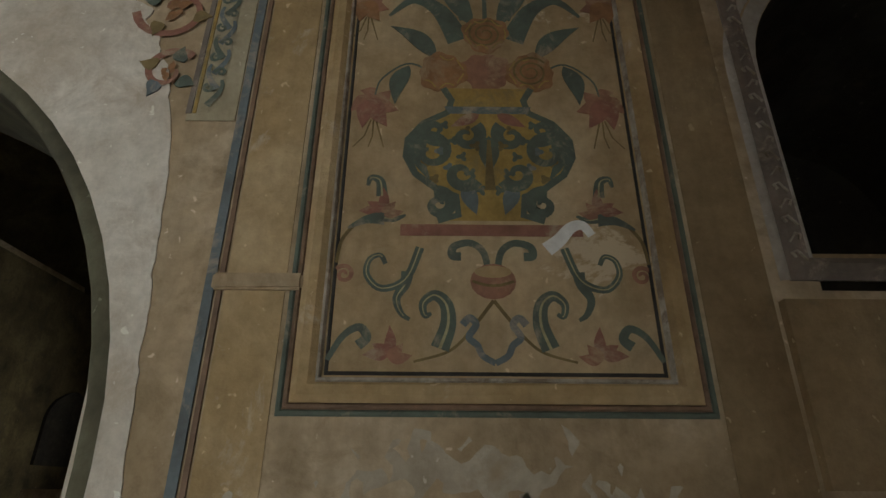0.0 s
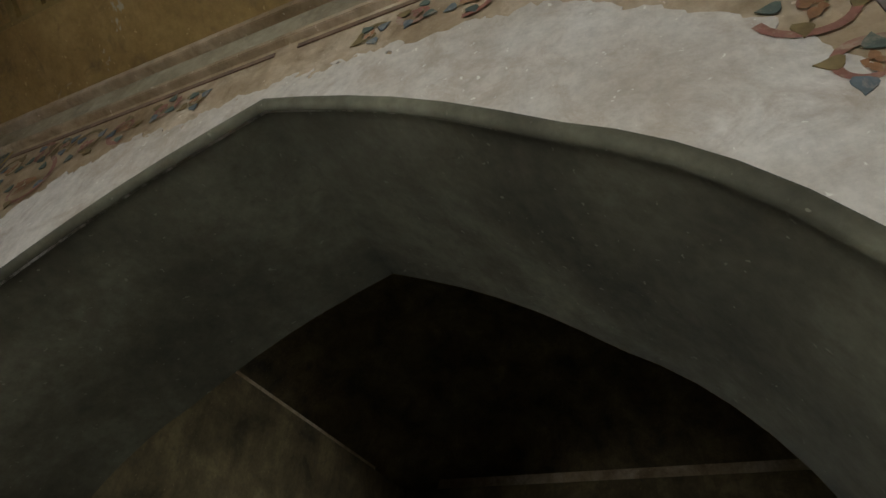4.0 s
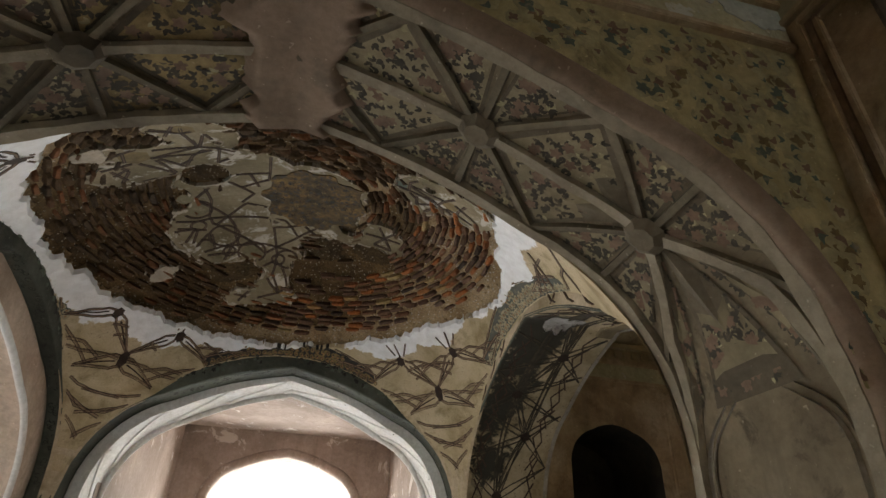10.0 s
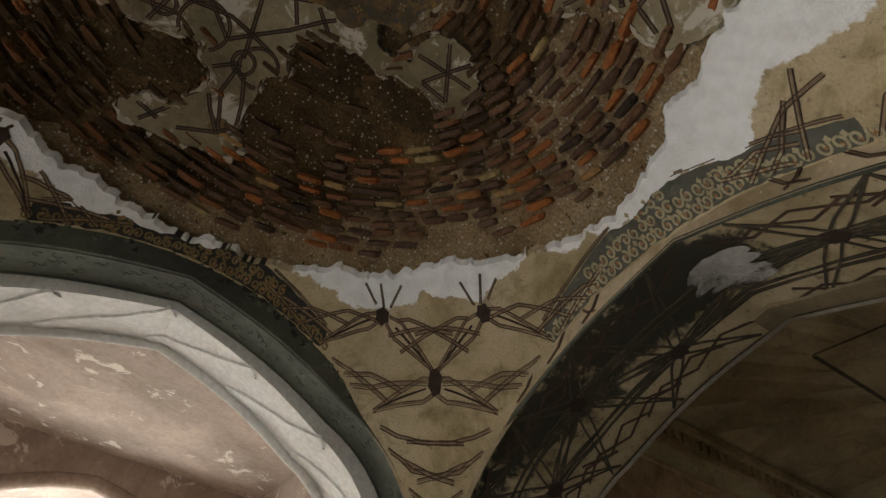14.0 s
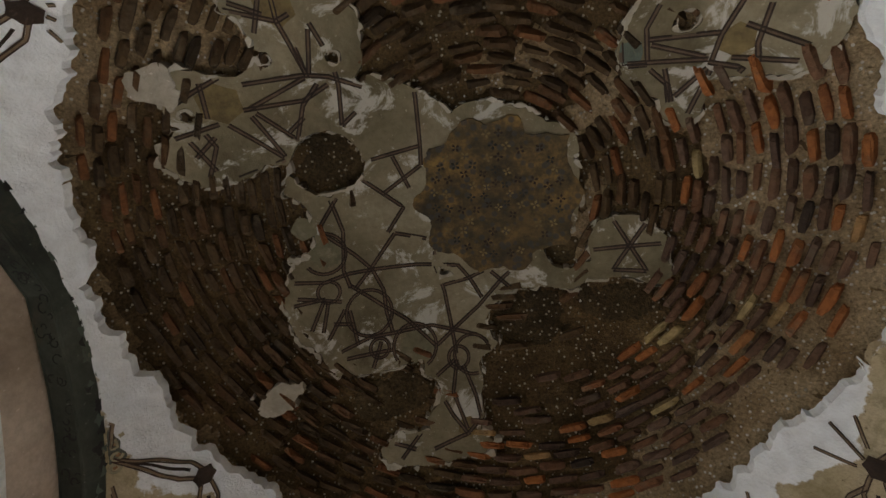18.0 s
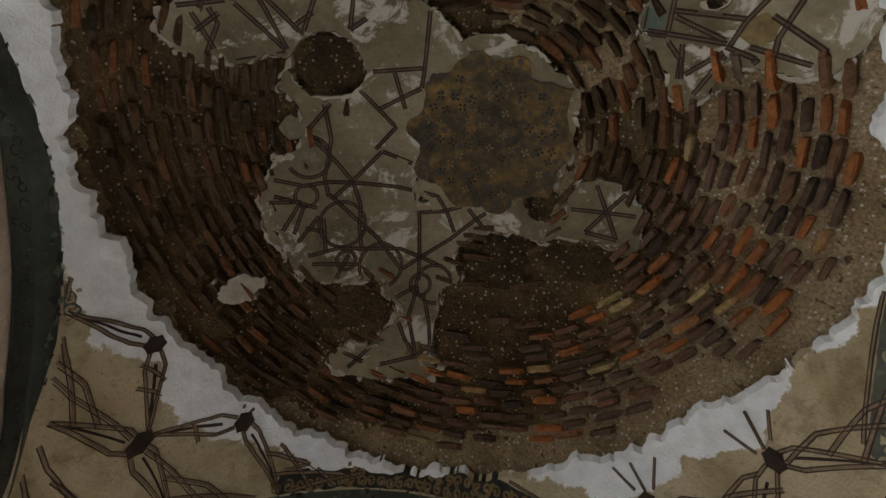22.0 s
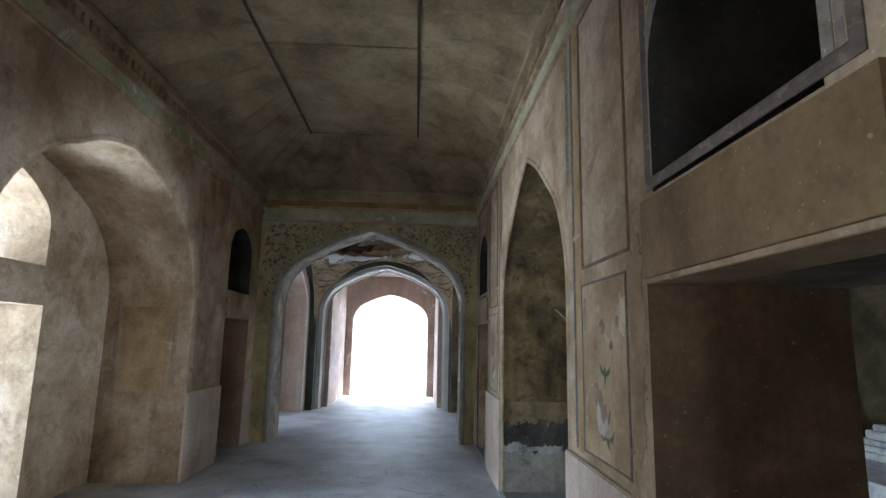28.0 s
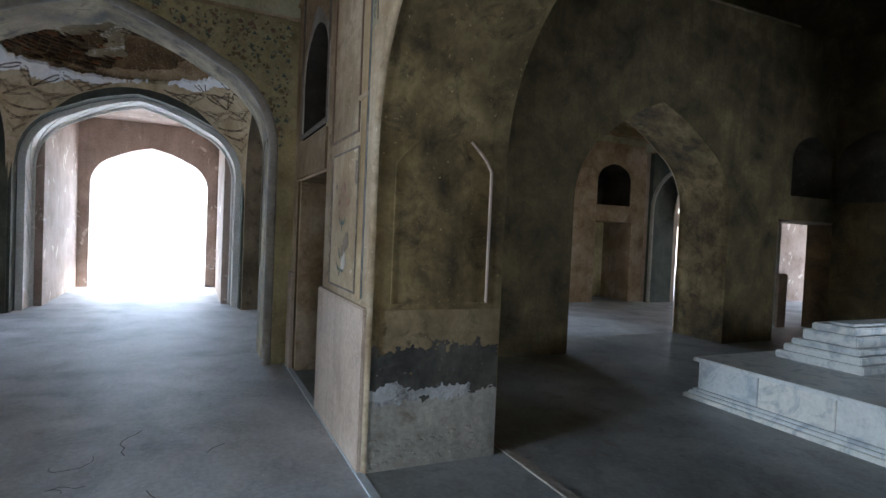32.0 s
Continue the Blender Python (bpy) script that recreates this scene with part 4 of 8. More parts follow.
def strap(band, edge, pts, ok, zf, nf, width, low):
    """A painted strap along a polyline in plan: a broad band and two dark lines at its sides, where ok(x, y) holds."""
    walked = resampled(pts, 0.018)
    for target, offset, w, sink in ((band, 0.0, width, low), (edge, -0.33 * width, 0.42 * width, low + 0.002), (edge, 0.33 * width, 0.42 * width, low + 0.002)):
        run = []
        for i, (x, y, d) in enumerate(walked):
            p, q = x - d[1] * offset, y + d[0] * offset
            good = ok(p, q)
            if good:
                run.append((p, q))
            if not good or i == len(walked) - 1:
                if len(run) > 1:
                    target.strip([(a, b, zf(a, b) - sink) for a, b in run], [nf(a, b) for a, b in run], w, 0.003)
                run = []


WEST_STRAPS = (((-0.7, -0.75), (-0.69, -0.63)), ((-0.93, -0.64), (-0.7, -0.64), (-0.61, -0.62), (-0.49, -0.56)), ((-0.94, -0.54), (-0.7, -0.63)), ((-0.96, -0.54), (-0.73, -0.54), (-0.62, -0.59)), ((-0.94, -0.51), (-0.86, -0.3)), ((-0.92, -0.52), (-0.8, -0.38), (-0.74, -0.52), (-0.66, -0.6)), ((-1.03, -0.49), (-0.86, -0.3)), ((-0.87, -0.3), (-1.06, -0.26)), ((-0.88, -0.29), (-0.99, -0.21)), ((-0.97, -0.18), (-0.87, -0.2)), ((-0.58, -0.73), (-0.58, -0.58), (-0.61, -0.41)), ((-0.61, -0.41), (-0.54, -0.46)), ((-0.82, -0.42), (-0.75, -0.47)))
SOUTH_STRAPS = (((-0.89, -0.91), (-0.73, -0.85), (-0.68, -0.87)), ((-0.89, -0.9), (-0.9, -0.74)), ((-0.75, -0.96), (-0.82, -0.82)), ((-0.72, -0.93), (-0.73, -0.85), (-0.69, -0.64)), ((-0.62, -0.83), (-0.57, -0.65)), ((-0.63, -0.81), (-0.68, -0.64)), ((-0.9, -0.95), (-0.77, -0.88)), ((-1.07, -0.67), (-1.09, -0.53)), ((-1.21, -0.59), (-1.1, -0.64), (-1.0, -0.68)), ((-1.24, -0.47), (-1.06, -0.5)), ((-1.18, -0.45), (-1.13, -0.31)), ((-1.09, -0.45), (-1.18, -0.38)), ((-1.12, -0.47), (-1.1, -0.41), (-1.16, -0.29)))
ROUND_STRAPS = (((-0.28, -0.51), (-0.3, -0.26), (-0.31, -0.18)), ((-0.58, -0.23), (-0.3, -0.27)), ((-0.62, -0.19), (-0.5, -0.07), (-0.42, 0.01), (-0.51, 0.12)), ((-0.5, -0.07), (-0.31, -0.18)), ((-0.43, -0.24), (-0.38, -0.08)), ((-0.65, -0.16), (-0.8, 0.03)), ((-0.74, -0.1), (-0.71, 0.08)), ((-0.77, -0.12), (-0.74, -0.08)), ((-0.95, -0.13), (-0.89, -0.12), (-0.94, 0.02)), ((-0.98, -0.06), (-0.91, -0.03)))
CROWN_STRAPS = (((-0.82, 0.05), (-0.68, 0.2), (-0.61, 0.29), (-0.57, 0.4), (-0.57, 0.51), (-0.55, 0.62)), ((-0.96, 0.28), (-0.83, 0.31), (-0.72, 0.29), (-0.62, 0.29), (-0.4, 0.3), (-0.2, 0.33), (-0.15, 0.4), (-0.1, 0.5)), ((-0.48, 0.13), (-0.62, 0.29), (-0.7, 0.37)), ((-0.71, 0.08), (-0.74, 0.27), (-0.72, 0.36)), ((-0.72, 0.35), (-0.59, 0.47), (-0.48, 0.56), (-0.35, 0.71)), ((-0.31, 0.32), (-0.28, 0.45), (-0.26, 0.65), (-0.25, 0.76)), ((-0.28, 0.42), (-0.16, 0.4), (-0.06, 0.36), (0.0, 0.42), (0.11, 0.52)), ((0.06, 0.37), (0.0, 0.42), (-0.12, 0.54), (-0.34, 0.71)))
NORTH_STRAPS = (((-0.84, 0.39), (-0.98, 0.39)), ((-0.85, 0.4), (-0.92, 0.53)), ((-0.83, 0.41), (-0.87, 0.55)), ((-0.76, 0.46), (-0.85, 0.59)), ((-0.74, 0.47), (-0.72, 0.64)), ((-0.96, 0.36), (-0.77, 0.42)), ((-0.8, 0.66), (-0.66, 0.62), (-0.55, 0.62), (-0.36, 0.61), (-0.14, 0.68)), ((-0.78, 0.7), (-0.56, 0.7)), ((-0.61, 0.65), (-0.66, 0.77)), ((-0.82, 0.52), (-0.73, 0.54)), ((-0.48, 0.13), (-0.3, 0.19), (-0.31, 0.32)))
FOOT_STRAPS = (((-0.26, 0.79), (-0.42, 0.9), (-0.53, 0.96)), ((-0.22, 0.82), (-0.17, 0.96), (-0.15, 1.06)), ((-0.25, 0.79), (-0.28, 0.94), (-0.22, 1.11)), ((-0.36, 0.91), (-0.29, 1.04), (-0.22, 1.13)), ((-0.22, 1.13), (-0.39, 1.18)), ((-0.22, 1.13), (-0.12, 1.04)), ((-0.6, 1.12), (-0.48, 1.17)), ((-0.55, 1.2), (-0.45, 1.1)))
EAST_STRAPS = (((0.65, -0.6), (0.88, -0.6)), ((0.66, -0.58), (0.84, -0.52)), ((0.58, -0.52), (0.85, -0.51)), ((0.55, -0.64), (0.56, -0.51), (0.65, -0.51)), ((0.68, -0.72), (0.64, -0.64), (0.65, -0.52)), ((0.66, -0.49), (0.72, -0.43), (0.73, -0.36)), ((0.75, -0.38), (0.85, -0.48)), ((0.8, -0.31), (0.86, -0.47)), ((0.74, -0.36), (0.71, -0.49)), ((0.86, -0.5), (0.88, -0.59), (0.93, -0.7)), ((1.01, -0.68), (0.99, -0.55), (1.0, -0.49)), ((0.95, -0.62), (1.13, -0.53)), ((0.92, -0.51), (1.11, -0.48)), ((0.85, -0.5), (0.96, -0.47), (0.89, -0.38)))
WHEEL_STRAPS = (((0.42, 0.29), (0.72, 0.25)), ((0.53, 0.15), (0.66, 0.38)), ((0.66, 0.16), (0.52, 0.38)), ((0.52, 0.38), (0.66, 0.38)), ((0.56, 0.42), (0.44, 0.52)))
lines, fills = Lines(), Lines()
on_fresco = lambda x, y: fresco_field(x, y) > 0.010 and star_field(x, y) < -0.004
for group in (WEST_STRAPS, SOUTH_STRAPS, ROUND_STRAPS, CROWN_STRAPS, NORTH_STRAPS, FOOT_STRAPS, EAST_STRAPS, WHEEL_STRAPS):
    for pts in group:
        strap(fills, lines, pts, on_fresco, flat_dome, dome_normal, 0.020, 0.0205)
discs = []
for x, y, r in ((-0.81, 0.17, 0.095), (-0.65, 0.50, 0.108), (-0.45, 0.70, 0.105), (-0.17, 0.77, 0.09), (-0.66, -0.55, 0.0), (-0.82, 0.36, 0.05), (-0.24, 0.78, 0.05), (-0.62, 0.68, 0.045)):
    if r:
        strap(fills, lines, [(x + r * math.cos(TURN * i / 24), y + 1.05 * r * math.sin(TURN * i / 24)) for i in range(25)], on_fresco, flat_dome, dome_normal, 0.018, 0.0205)
lines.done("strapwork", M_LINE, DOME, None, "dark brown painted double strapwork lines")["kind"] = "stuff"
fills.done("strapwork_fill", M_STRAP, DOME, None, "umber band between the painted double lines")["kind"] = "stuff"
for x, y, r, n, m in ((-1.03, -0.58, 0.085, 6, M_BROWN), (-0.72, -0.90, 0.075, 6, M_BROWN), (-0.22, 1.10, 0.05, 8, M_BROWN), (0.59, -0.56, 0.05, 4, M_GREEN), (0.93, -0.57, 0.06, 6, M_BROWN), (-0.80, 0.17, 0.075, 16, M_FADED), (-0.44, 0.70, 0.085, 16, M_FADED), (-0.87, 0.03, 0.06, 5, M_FADED)):
    k = 2 * n
    pts = [(x + r * (0.85 + 0.16 * (j % 2)) * math.cos(TURN * j / k), y + r * (0.85 + 0.16 * (j % 2)) * math.sin(TURN * j / k)) for j in range(k)]
    raw_mesh("star_centre", [(p, q, flat_dome(p, q) - 0.0232) for p, q in pts], [tuple(range(k))], m, DOME, None, "dark painted star centre")

# sandy mud in the round hole of the fresco, and smooth lumps of mud beside it
for cx, cy, rx, ry in ((-0.71, -0.25, 0.15, 0.145), (0.14, 0.62, 0.20, 0.14), (0.55, 0.54, 0.20, 0.12), (-0.58, 0.94, 0.20, 0.11), (0.31, 0.28, 0.075, 0.085)):
    mound = lambda x, y: flat_dome(x, y) + 0.012 - 0.026 * max(0.0, 1 - math.hypot((x - cx) / rx, (y - cy) / ry)) + 0.008 * noise.noise(Vector((x * 22, y * 22, 3)))
    v, f = clip_patch(lambda x, y: blobs(x, y, ((cx, cy, rx, ry),)) + rag(x, y, 9, 0.02, 12), cx - 0.3, cx + 0.3, cy - 0.3, cy + 0.3, 0.014, mound, 0.0)
    raw_mesh("mud_lump", v, f, M_MUDLUMP, DOME, None, "smooth lump of dark brown mud", True)


# cream pendentives below the bare crown; their broken upper edge has lost its paint down to white lime
def vault_field(x, y):
    th = math.atan2(y, x)
    scallop = 0.03 * abs(math.sin(7.5 * th + 0.9)) - 0.015
    return math.hypot(x, y) - brick_edge(th) - scallop - rag(x, y, 5, 0.03) - rag(x, y, 21, 0.018, 4)


def lime(x, y):
    """How much of the paint is gone, 0 to 1."""
    th = math.atan2(y, x)
    w = float(np.interp(th, EDGE_TH, LIME_W, period=TURN))
    w *= 0.75 + 0.5 * abs(math.sin(7.5 * th + 0.2))
    return max(0.0, min(1.0, 0.5 + (w - math.hypot(x, y) + brick_edge(th) + rag(x, y, 6, 0.03, 6)) / 0.11))


def pend_skin(x, y):
    swell = 0.014 * lime(x, y) * (1 + noise.noise(Vector((x * 13, y * 13, 6))))
    return pend_z(x, y) - swell - 0.004 * noise.noise(Vector((x * 9, y * 9, 2)))


v, f = clip_patch(lambda x, y: min(vault_field(x, y), 1.66 - max(abs(x), abs(y))), -1.67, 1.67, -1.67, 1.67, 0.018, pend_skin, 0.014)
ob = raw_mesh("pendentive_plaster", v, f, M_PENDENT, DOME, None, "cream pendentive plaster, white with lime along its broken rim")
bare = ob.data.attributes.new("bare", "FLOAT", "POINT")
for i, p in enumerate(v):
    bare.data[i].value = lime(p[0], p[1])

lines, fills, dark = Lines(), Lines(), Lines()
on_pend = lambda x, y: vault_field(x, y) > 0.006 and max(abs(x), abs(y)) < 1.648 and lime(x, y) < 0.62
any_pend = lambda x, y: vault_field(x, y) > 0.006 and max(abs(x), abs(y)) < 1.648
low_z = lambda x, y: pend_skin(x, y)
LATTICE = (((1.40, 0.95), (1.46, 0.80), (1.645, 0.60)), ((1.50, 0.84), (1.56, 0.63), (1.64, 0.49)), ((1.58, 0.79), (1.60, 0.48), (1.62, 0.41)), ((1.645, 0.70), (1.60, 0.37)), ((1.37, 1.31), (1.46, 1.21), (1.58, 1.08), (1.645, 0.98)), ((1.48, 1.22), (1.56, 1.05), (1.645, 0.93)), ((1.55, 1.18), (1.63, 0.91), (1.645, 0.84)), ((1.13, 1.40), (1.28, 1.09), (1.33, 1.04)), ((1.04, 1.40), (1.17, 1.25), (1.30, 1.15)), ((1.50, 1.41), (1.58, 1.29), (1.62, 1.20)), ((1.36, 1.54), (1.48, 1.43), (1.56, 1.34)), ((1.46, 1.60), (1.54, 1.50), (1.62, 1.36)), ((1.52, 1.52), (1.60, 1.42), (1.645, 1.28)), ((1.57, 1.60), (1.645, 1.44)))
BURST = (((1.20, 0.97), (1.31, 0.98)), ((1.32, 0.81), (1.345, 0.91)), ((1.25, 0.86), (1.33, 0.95)))
RAYS = (((1.37, 0.96), (1.64, 0.745), 0.030), ((1.36, 1.00), (1.325, 1.31), 0.034), ((1.34, 1.35), (1.615, 1.135), 0.030))
SIDE_LATTICE = (((1.46, -0.78), (1.50, -0.62), (1.64, -0.38)), ((1.41, -0.72), (1.54, -0.64), (1.645, -0.58)), ((1.48, -0.64), (1.60, -0.53), (1.64, -0.46)), ((1.55, -0.53), (1.57, -0.62)), ((1.60, -0.33), (1.57, -0.46), (1.60, -0.59)), ((1.60, -0.30), (1.64, -0.54)), ((1.50, -1.0), (1.56, -0.86), (1.645, -0.78)), ((1.38, -1.10), (1.50, -0.98), (1.64, -0.92)))
for sx in (-1, 1):
    for sy in (-1, 1):
        south_east = (sx, sy) == (1, -1)
        for swap in (False, True):
            at = lambda p: (sx * (p[1] if swap else p[0]), sy * (p[0] if swap else p[1]))
            if south_east and not swap:
                for pts in SIDE_LATTICE:
                    strap(fills, lines, pts, on_pend, low_z, pend_normal, 0.017, 0.0150)
                continue
            for pts in (() if south_east else LATTICE):
                strap(fills, lines, [at(p) for p in pts], on_pend, low_z, pend_normal, 0.017, 0.0150)
            for pts in (() if south_east else BURST):
                strap(fills, lines, [at(p) for p in pts], any_pend, low_z, pend_normal, 0.012, 0.0150)
            for a, b, w in (() if south_east else RAYS):
                # each ray is a slim dark kite: two straps that leave the hub apart and meet at the tip
                a, b = at(a), at(b)
                l = math.dist(a, b)
                nx, ny = -(b[1] - a[1]) / l * w, (b[0] - a[0]) / l * w
                for sg in (-1, 1):
                    strap(fills, lines, [(a[0] + sg * nx * 0.5, a[1] + sg * ny * 0.5), (a[0] + (b[0] - a[0]) * 0.22 + sg * nx, a[1] + (b[1] - a[1]) * 0.22 + sg * ny), b], any_pend, low_z, pend_normal, 0.016, 0.0152)
                walked = [(a[0] + (b[0] - a[0]) * i / 12, a[1] + (b[1] - a[1]) * i / 12) for i in range(2, 13)]
                walked = [p for p in walked if any_pend(*p)]
                if len(walked) > 2:
                    dark.strip([(p, q, low_z(p, q) - 0.0145) for p, q in walked], [pend_normal(p, q) for p, q in walked], w * 0.55, 0.002)
fills.done("pendentive_strapwork_fill", M_STRAP2, DOME, None, "faded umber band between the painted double lines")["kind"] = "stuff"
lines.done("pendentive_strapwork", M_LINE2, DOME, None, "red-brown painted strapwork lines on the pendentives")["kind"] = "stuff"
dark.done("pendentive_ray", M_LINE, DOME, None, "dark painted rays between the straps")["kind"] = "stuff"
for sx in (-1, 1):
    for sy in (-1, 1):
        for p, q in ((1.362, 0.965), (0.965, 1.362), (1.335, 1.335)):
            x, y = sx * p, sy * q
            if (sx, sy) == (1, -1) or not any_pend(x, y):
                continue
            ring = [(x + 0.042 * (1 - 0.18 * (j % 2)) * math.cos(TURN * j / 12), y + 0.042 * (1 - 0.18 * (j % 2)) * math.sin(TURN * j / 12)) for j in range(12)]
            raw_mesh("strapwork_hub", [(a, b, low_z(a, b) - 0.0215) for a, b in ring], [tuple(range(12))], M_LINE, DOME, None, "dark star where straps meet")


def scroll_border(turn, dark, light, seed):
    """A close border of leafy scrolls between the rim and an arch, widest at the apex, held by two straps."""
    rng = random.Random(seed)
    place = lambda p, q: (p * math.cos(turn) - q * math.sin(turn), p * math.sin(turn) + q * math.cos(turn))
    scrolls, buds, spots = Lines(), [], []
    inner = lambda q: 1.49 + 0.12 * abs(q) ** 0.8

    def ground(x, y):
        p, q = x * math.cos(turn) + y * math.sin(turn), y * math.cos(turn) - x * math.sin(turn)
        return min(p - inner(q), 0.76 - abs(q), 1.652 - p, vault_field(x, y), (0.5 - lime(x, y)) * 0.2) + rag(x, y, 16, 0.006, seed)

    v, f = clip_patch(ground, *((0.9, 1.66, -0.8, 0.8) if turn == 0 else (-0.8, 0.8, 0.9, 1.66) if turn < 2 else (-1.66, -0.9, -0.8, 0.8)), 0.014, low_z, 0.0155)
    raw_mesh("scroll_ground", v, f, dark, DOME, None, "dark ground of the scroll border")
    q = -0.78
    while q < 0.78:
        lo = inner(q)
        rows = max(1, int((1.645 - lo) / 0.045))
        for k in range(rows):
            p = 1.628 - 0.045 * k
            s = 1 if (k + int(round(q / 0.048))) % 2 else -1
            turned = rng.uniform(0, 6.28)
            curl = [place(p + s * (0.023 - 0.0012 * i) * math.cos(0.5 * i + turned), q + (0.023 - 0.0012 * i) * math.sin(0.5 * i + turned)) for i in range(15)]
            curl = [c for c in curl if any_pend(*c) and lime(*c) < 0.5]
            if len(curl) > 4:
                scrolls.strip([(x, y, low_z(x, y) - 0.0175) for x, y in curl], [pend_normal(x, y) for x, y in curl], 0.015, 0.002)
                spots.append(curl[-1])
                if rng.random() < 0.5:
                    buds.append(place(p - 0.018, q + 0.022))
        q += 0.048
    strap(fills2, lines2, [place(inner(q) - 0.012, q) for q in (-0.74, -0.5, -0.3, -0.15, -0.04)], on_pend, low_z, pend_normal, 0.013, 0.0150)
    strap(fills2, lines2, [place(inner(q) - 0.012, q) for q in (0.04, 0.15, 0.3, 0.5, 0.74)], on_pend, low_z, pend_normal, 0.013, 0.0150)
    scrolls.done("scroll_painting", light, DOME, None, "leafy scrolls painted beside the arch")["kind"] = "stuff"
    for mat, centres, r in ((M_ORANGE, spots, 0.009), (light, buds, 0.012)):
        v, f = [], []
        for x, y in centres:
            if not any_pend(x, y):
                continue
            k0, a = len(v), rng.uniform(0, 6.28)
            for j in range(8):
                t = TURN * j / 8
                xx, yy = x + r * (1 - 0.35 * (j % 2)) * math.cos(t + a), y + r * (1 - 0.35 * (j % 2)) * math.sin(t + a)
                v.append((xx, yy, low_z(xx, yy) - 0.0205))
            f.append(tuple(range(k0, k0 + 8)))
        raw_mesh("scroll_flower", v, f, mat, DOME, None, "small painted flowers among the scrolls")["kind"] = "stuff"


fills2, lines2 = Lines(), Lines()
scroll_border(0.0, M_SLATE, M_STRAWSCROLL, 1)
scroll_border(math.pi / 2, M_BLACK, M_BROWN, 2)
scroll_border(math.pi, M_SLATE, M_STRAWSCROLL, 3)
fills2.done("border_strap_fill", M_STRAP2, DOME, None, "faded umber border line")["kind"] = "stuff"
lines2.done("border_strap", M_LINE2, DOME, None, "red-brown border lines")["kind"] = "stuff"


# ---- bricks of the dome ----
def brick_mesh(seed):
    """A hand-made brick with worn, uneven corners, a unit long, wide and deep."""
    rng = random.Random(seed)
    bm = bmesh.new()
    bmesh.ops.create_cube(bm, size=1)
    bmesh.ops.bevel(bm, geom=bm.edges[:], offset=0.19, segments=1, affect="EDGES")
    for w in bm.verts:
        w.co += Vector((rng.uniform(-0.07, 0.07), rng.uniform(-0.10, 0.10), rng.uniform(-0.10, 0.10)))
    me = bpy.data.meshes.new("brick")
    bm.to_mesh(me)
    bm.free()
    me.materials.append(M_BRICK)
    return me


BRICKS = [brick_mesh(i) for i in range(9)]
MUD = ((-0.71, -0.25, 0.15, 0.15), (0.25, 0.70, 0.34, 0.20), (0.55, 0.53, 0.22, 0.13), (0.05, 1.0, 0.25, 0.2), (-0.58, 0.94, 0.24, 0.13))


def dome_bricks():
    rng = random.Random(5)
    far_v, far_f, red_v, red_f, count = [], [], [], [], 0
    r = 0.47
    while r < 1.66:
        n = int(TURN * r / 0.146)
        off = rng.random()
        for i in range(n):
            th = TURN * (i + off + rng.uniform(-0.08, 0.08)) / n
            rr = r + rng.uniform(-0.005, 0.005)
            x, y = rr * math.cos(th), rr * math.sin(th)
            edge = brick_edge(th)
            strip = 0.065 * max(0.0, math.cos(0.75 * (((th - 0.55 + math.pi) % TURN) - math.pi))) ** 2
            if rr > edge - 0.015 - strip + rng.uniform(-0.03, 0.04) or fresco_field(x, y) > 0.03 or star_field(x, y) > -0.02:
                continue
            sand = sand_field(x, y)
            if rng.random() < 0.04 or (sand > 0.10 and rr > edge - 0.15 and rng.random() < 0.22) or (blobs(x, y, MUD) > 0 and rng.random() < 0.85):
                continue
            clear = th % TURN < 1.75 or th % TURN > 5.6
            north = 1.2 < th % TURN < 4.6
            bury = rng.uniform(-0.014, 0.002) if clear else rng.uniform(-0.006, 0.014)
            if sand > 0.05:
                bury += rng.uniform(-0.004, 0.010)
            if north and rr < 0.95 and rng.random() < 0.35:
                continue
            z = 4.28 - 0.228 * rr * rr + 0.046 + bury
            n3 = dome_normal(x, y)
            tangent = Vector((-math.sin(th), math.cos(th), 0))
            m = Matrix((tangent, n3.cross(tangent), n3)).transposed().to_4x4()
            m = Matrix.Translation((x, y, z)) @ m @ Matrix.Rotation(rng.uniform(-0.07, 0.07), 4, "Z") @ Matrix.Rotation(rng.uniform(0.0, 0.30), 4, "X") @ Matrix.Rotation(rng.uniform(-0.05, 0.05), 4, "Y")
            m = m @ Matrix.Diagonal((rng.uniform(0.108, 0.142), rng.uniform(0.030, 0.040), 0.085, 1))
            me = BRICKS[rng.randrange(9)]
            if clear and rr > 0.98 and count < 300:
                ob = new("brick", me)
                ob.parent = DOME
                ob.matrix_basis = m
                count += 1
            else:
                rest_v, rest_f = (red_v, red_f) if clear and rr > 0.8 else (far_v, far_f)
                k0 = len(rest_v)
                rest_v += [tuple(m @ w.co) for w in me.vertices]
                rest_f += [tuple(k0 + j for j in p.vertices) for p in me.polygons]
        r += 0.0495
    raw_mesh("buried_brickwork", far_v, far_f, M_BRICK2, DOME, None, "soot-brown brick courses half buried in mortar")["kind"] = "stuff"
    raw_mesh("bare_brickwork", red_v, red_f, M_BRICK, DOME, None, "bare red and brown bricks near the rim")["kind"] = "stuff"


dome_bricks()


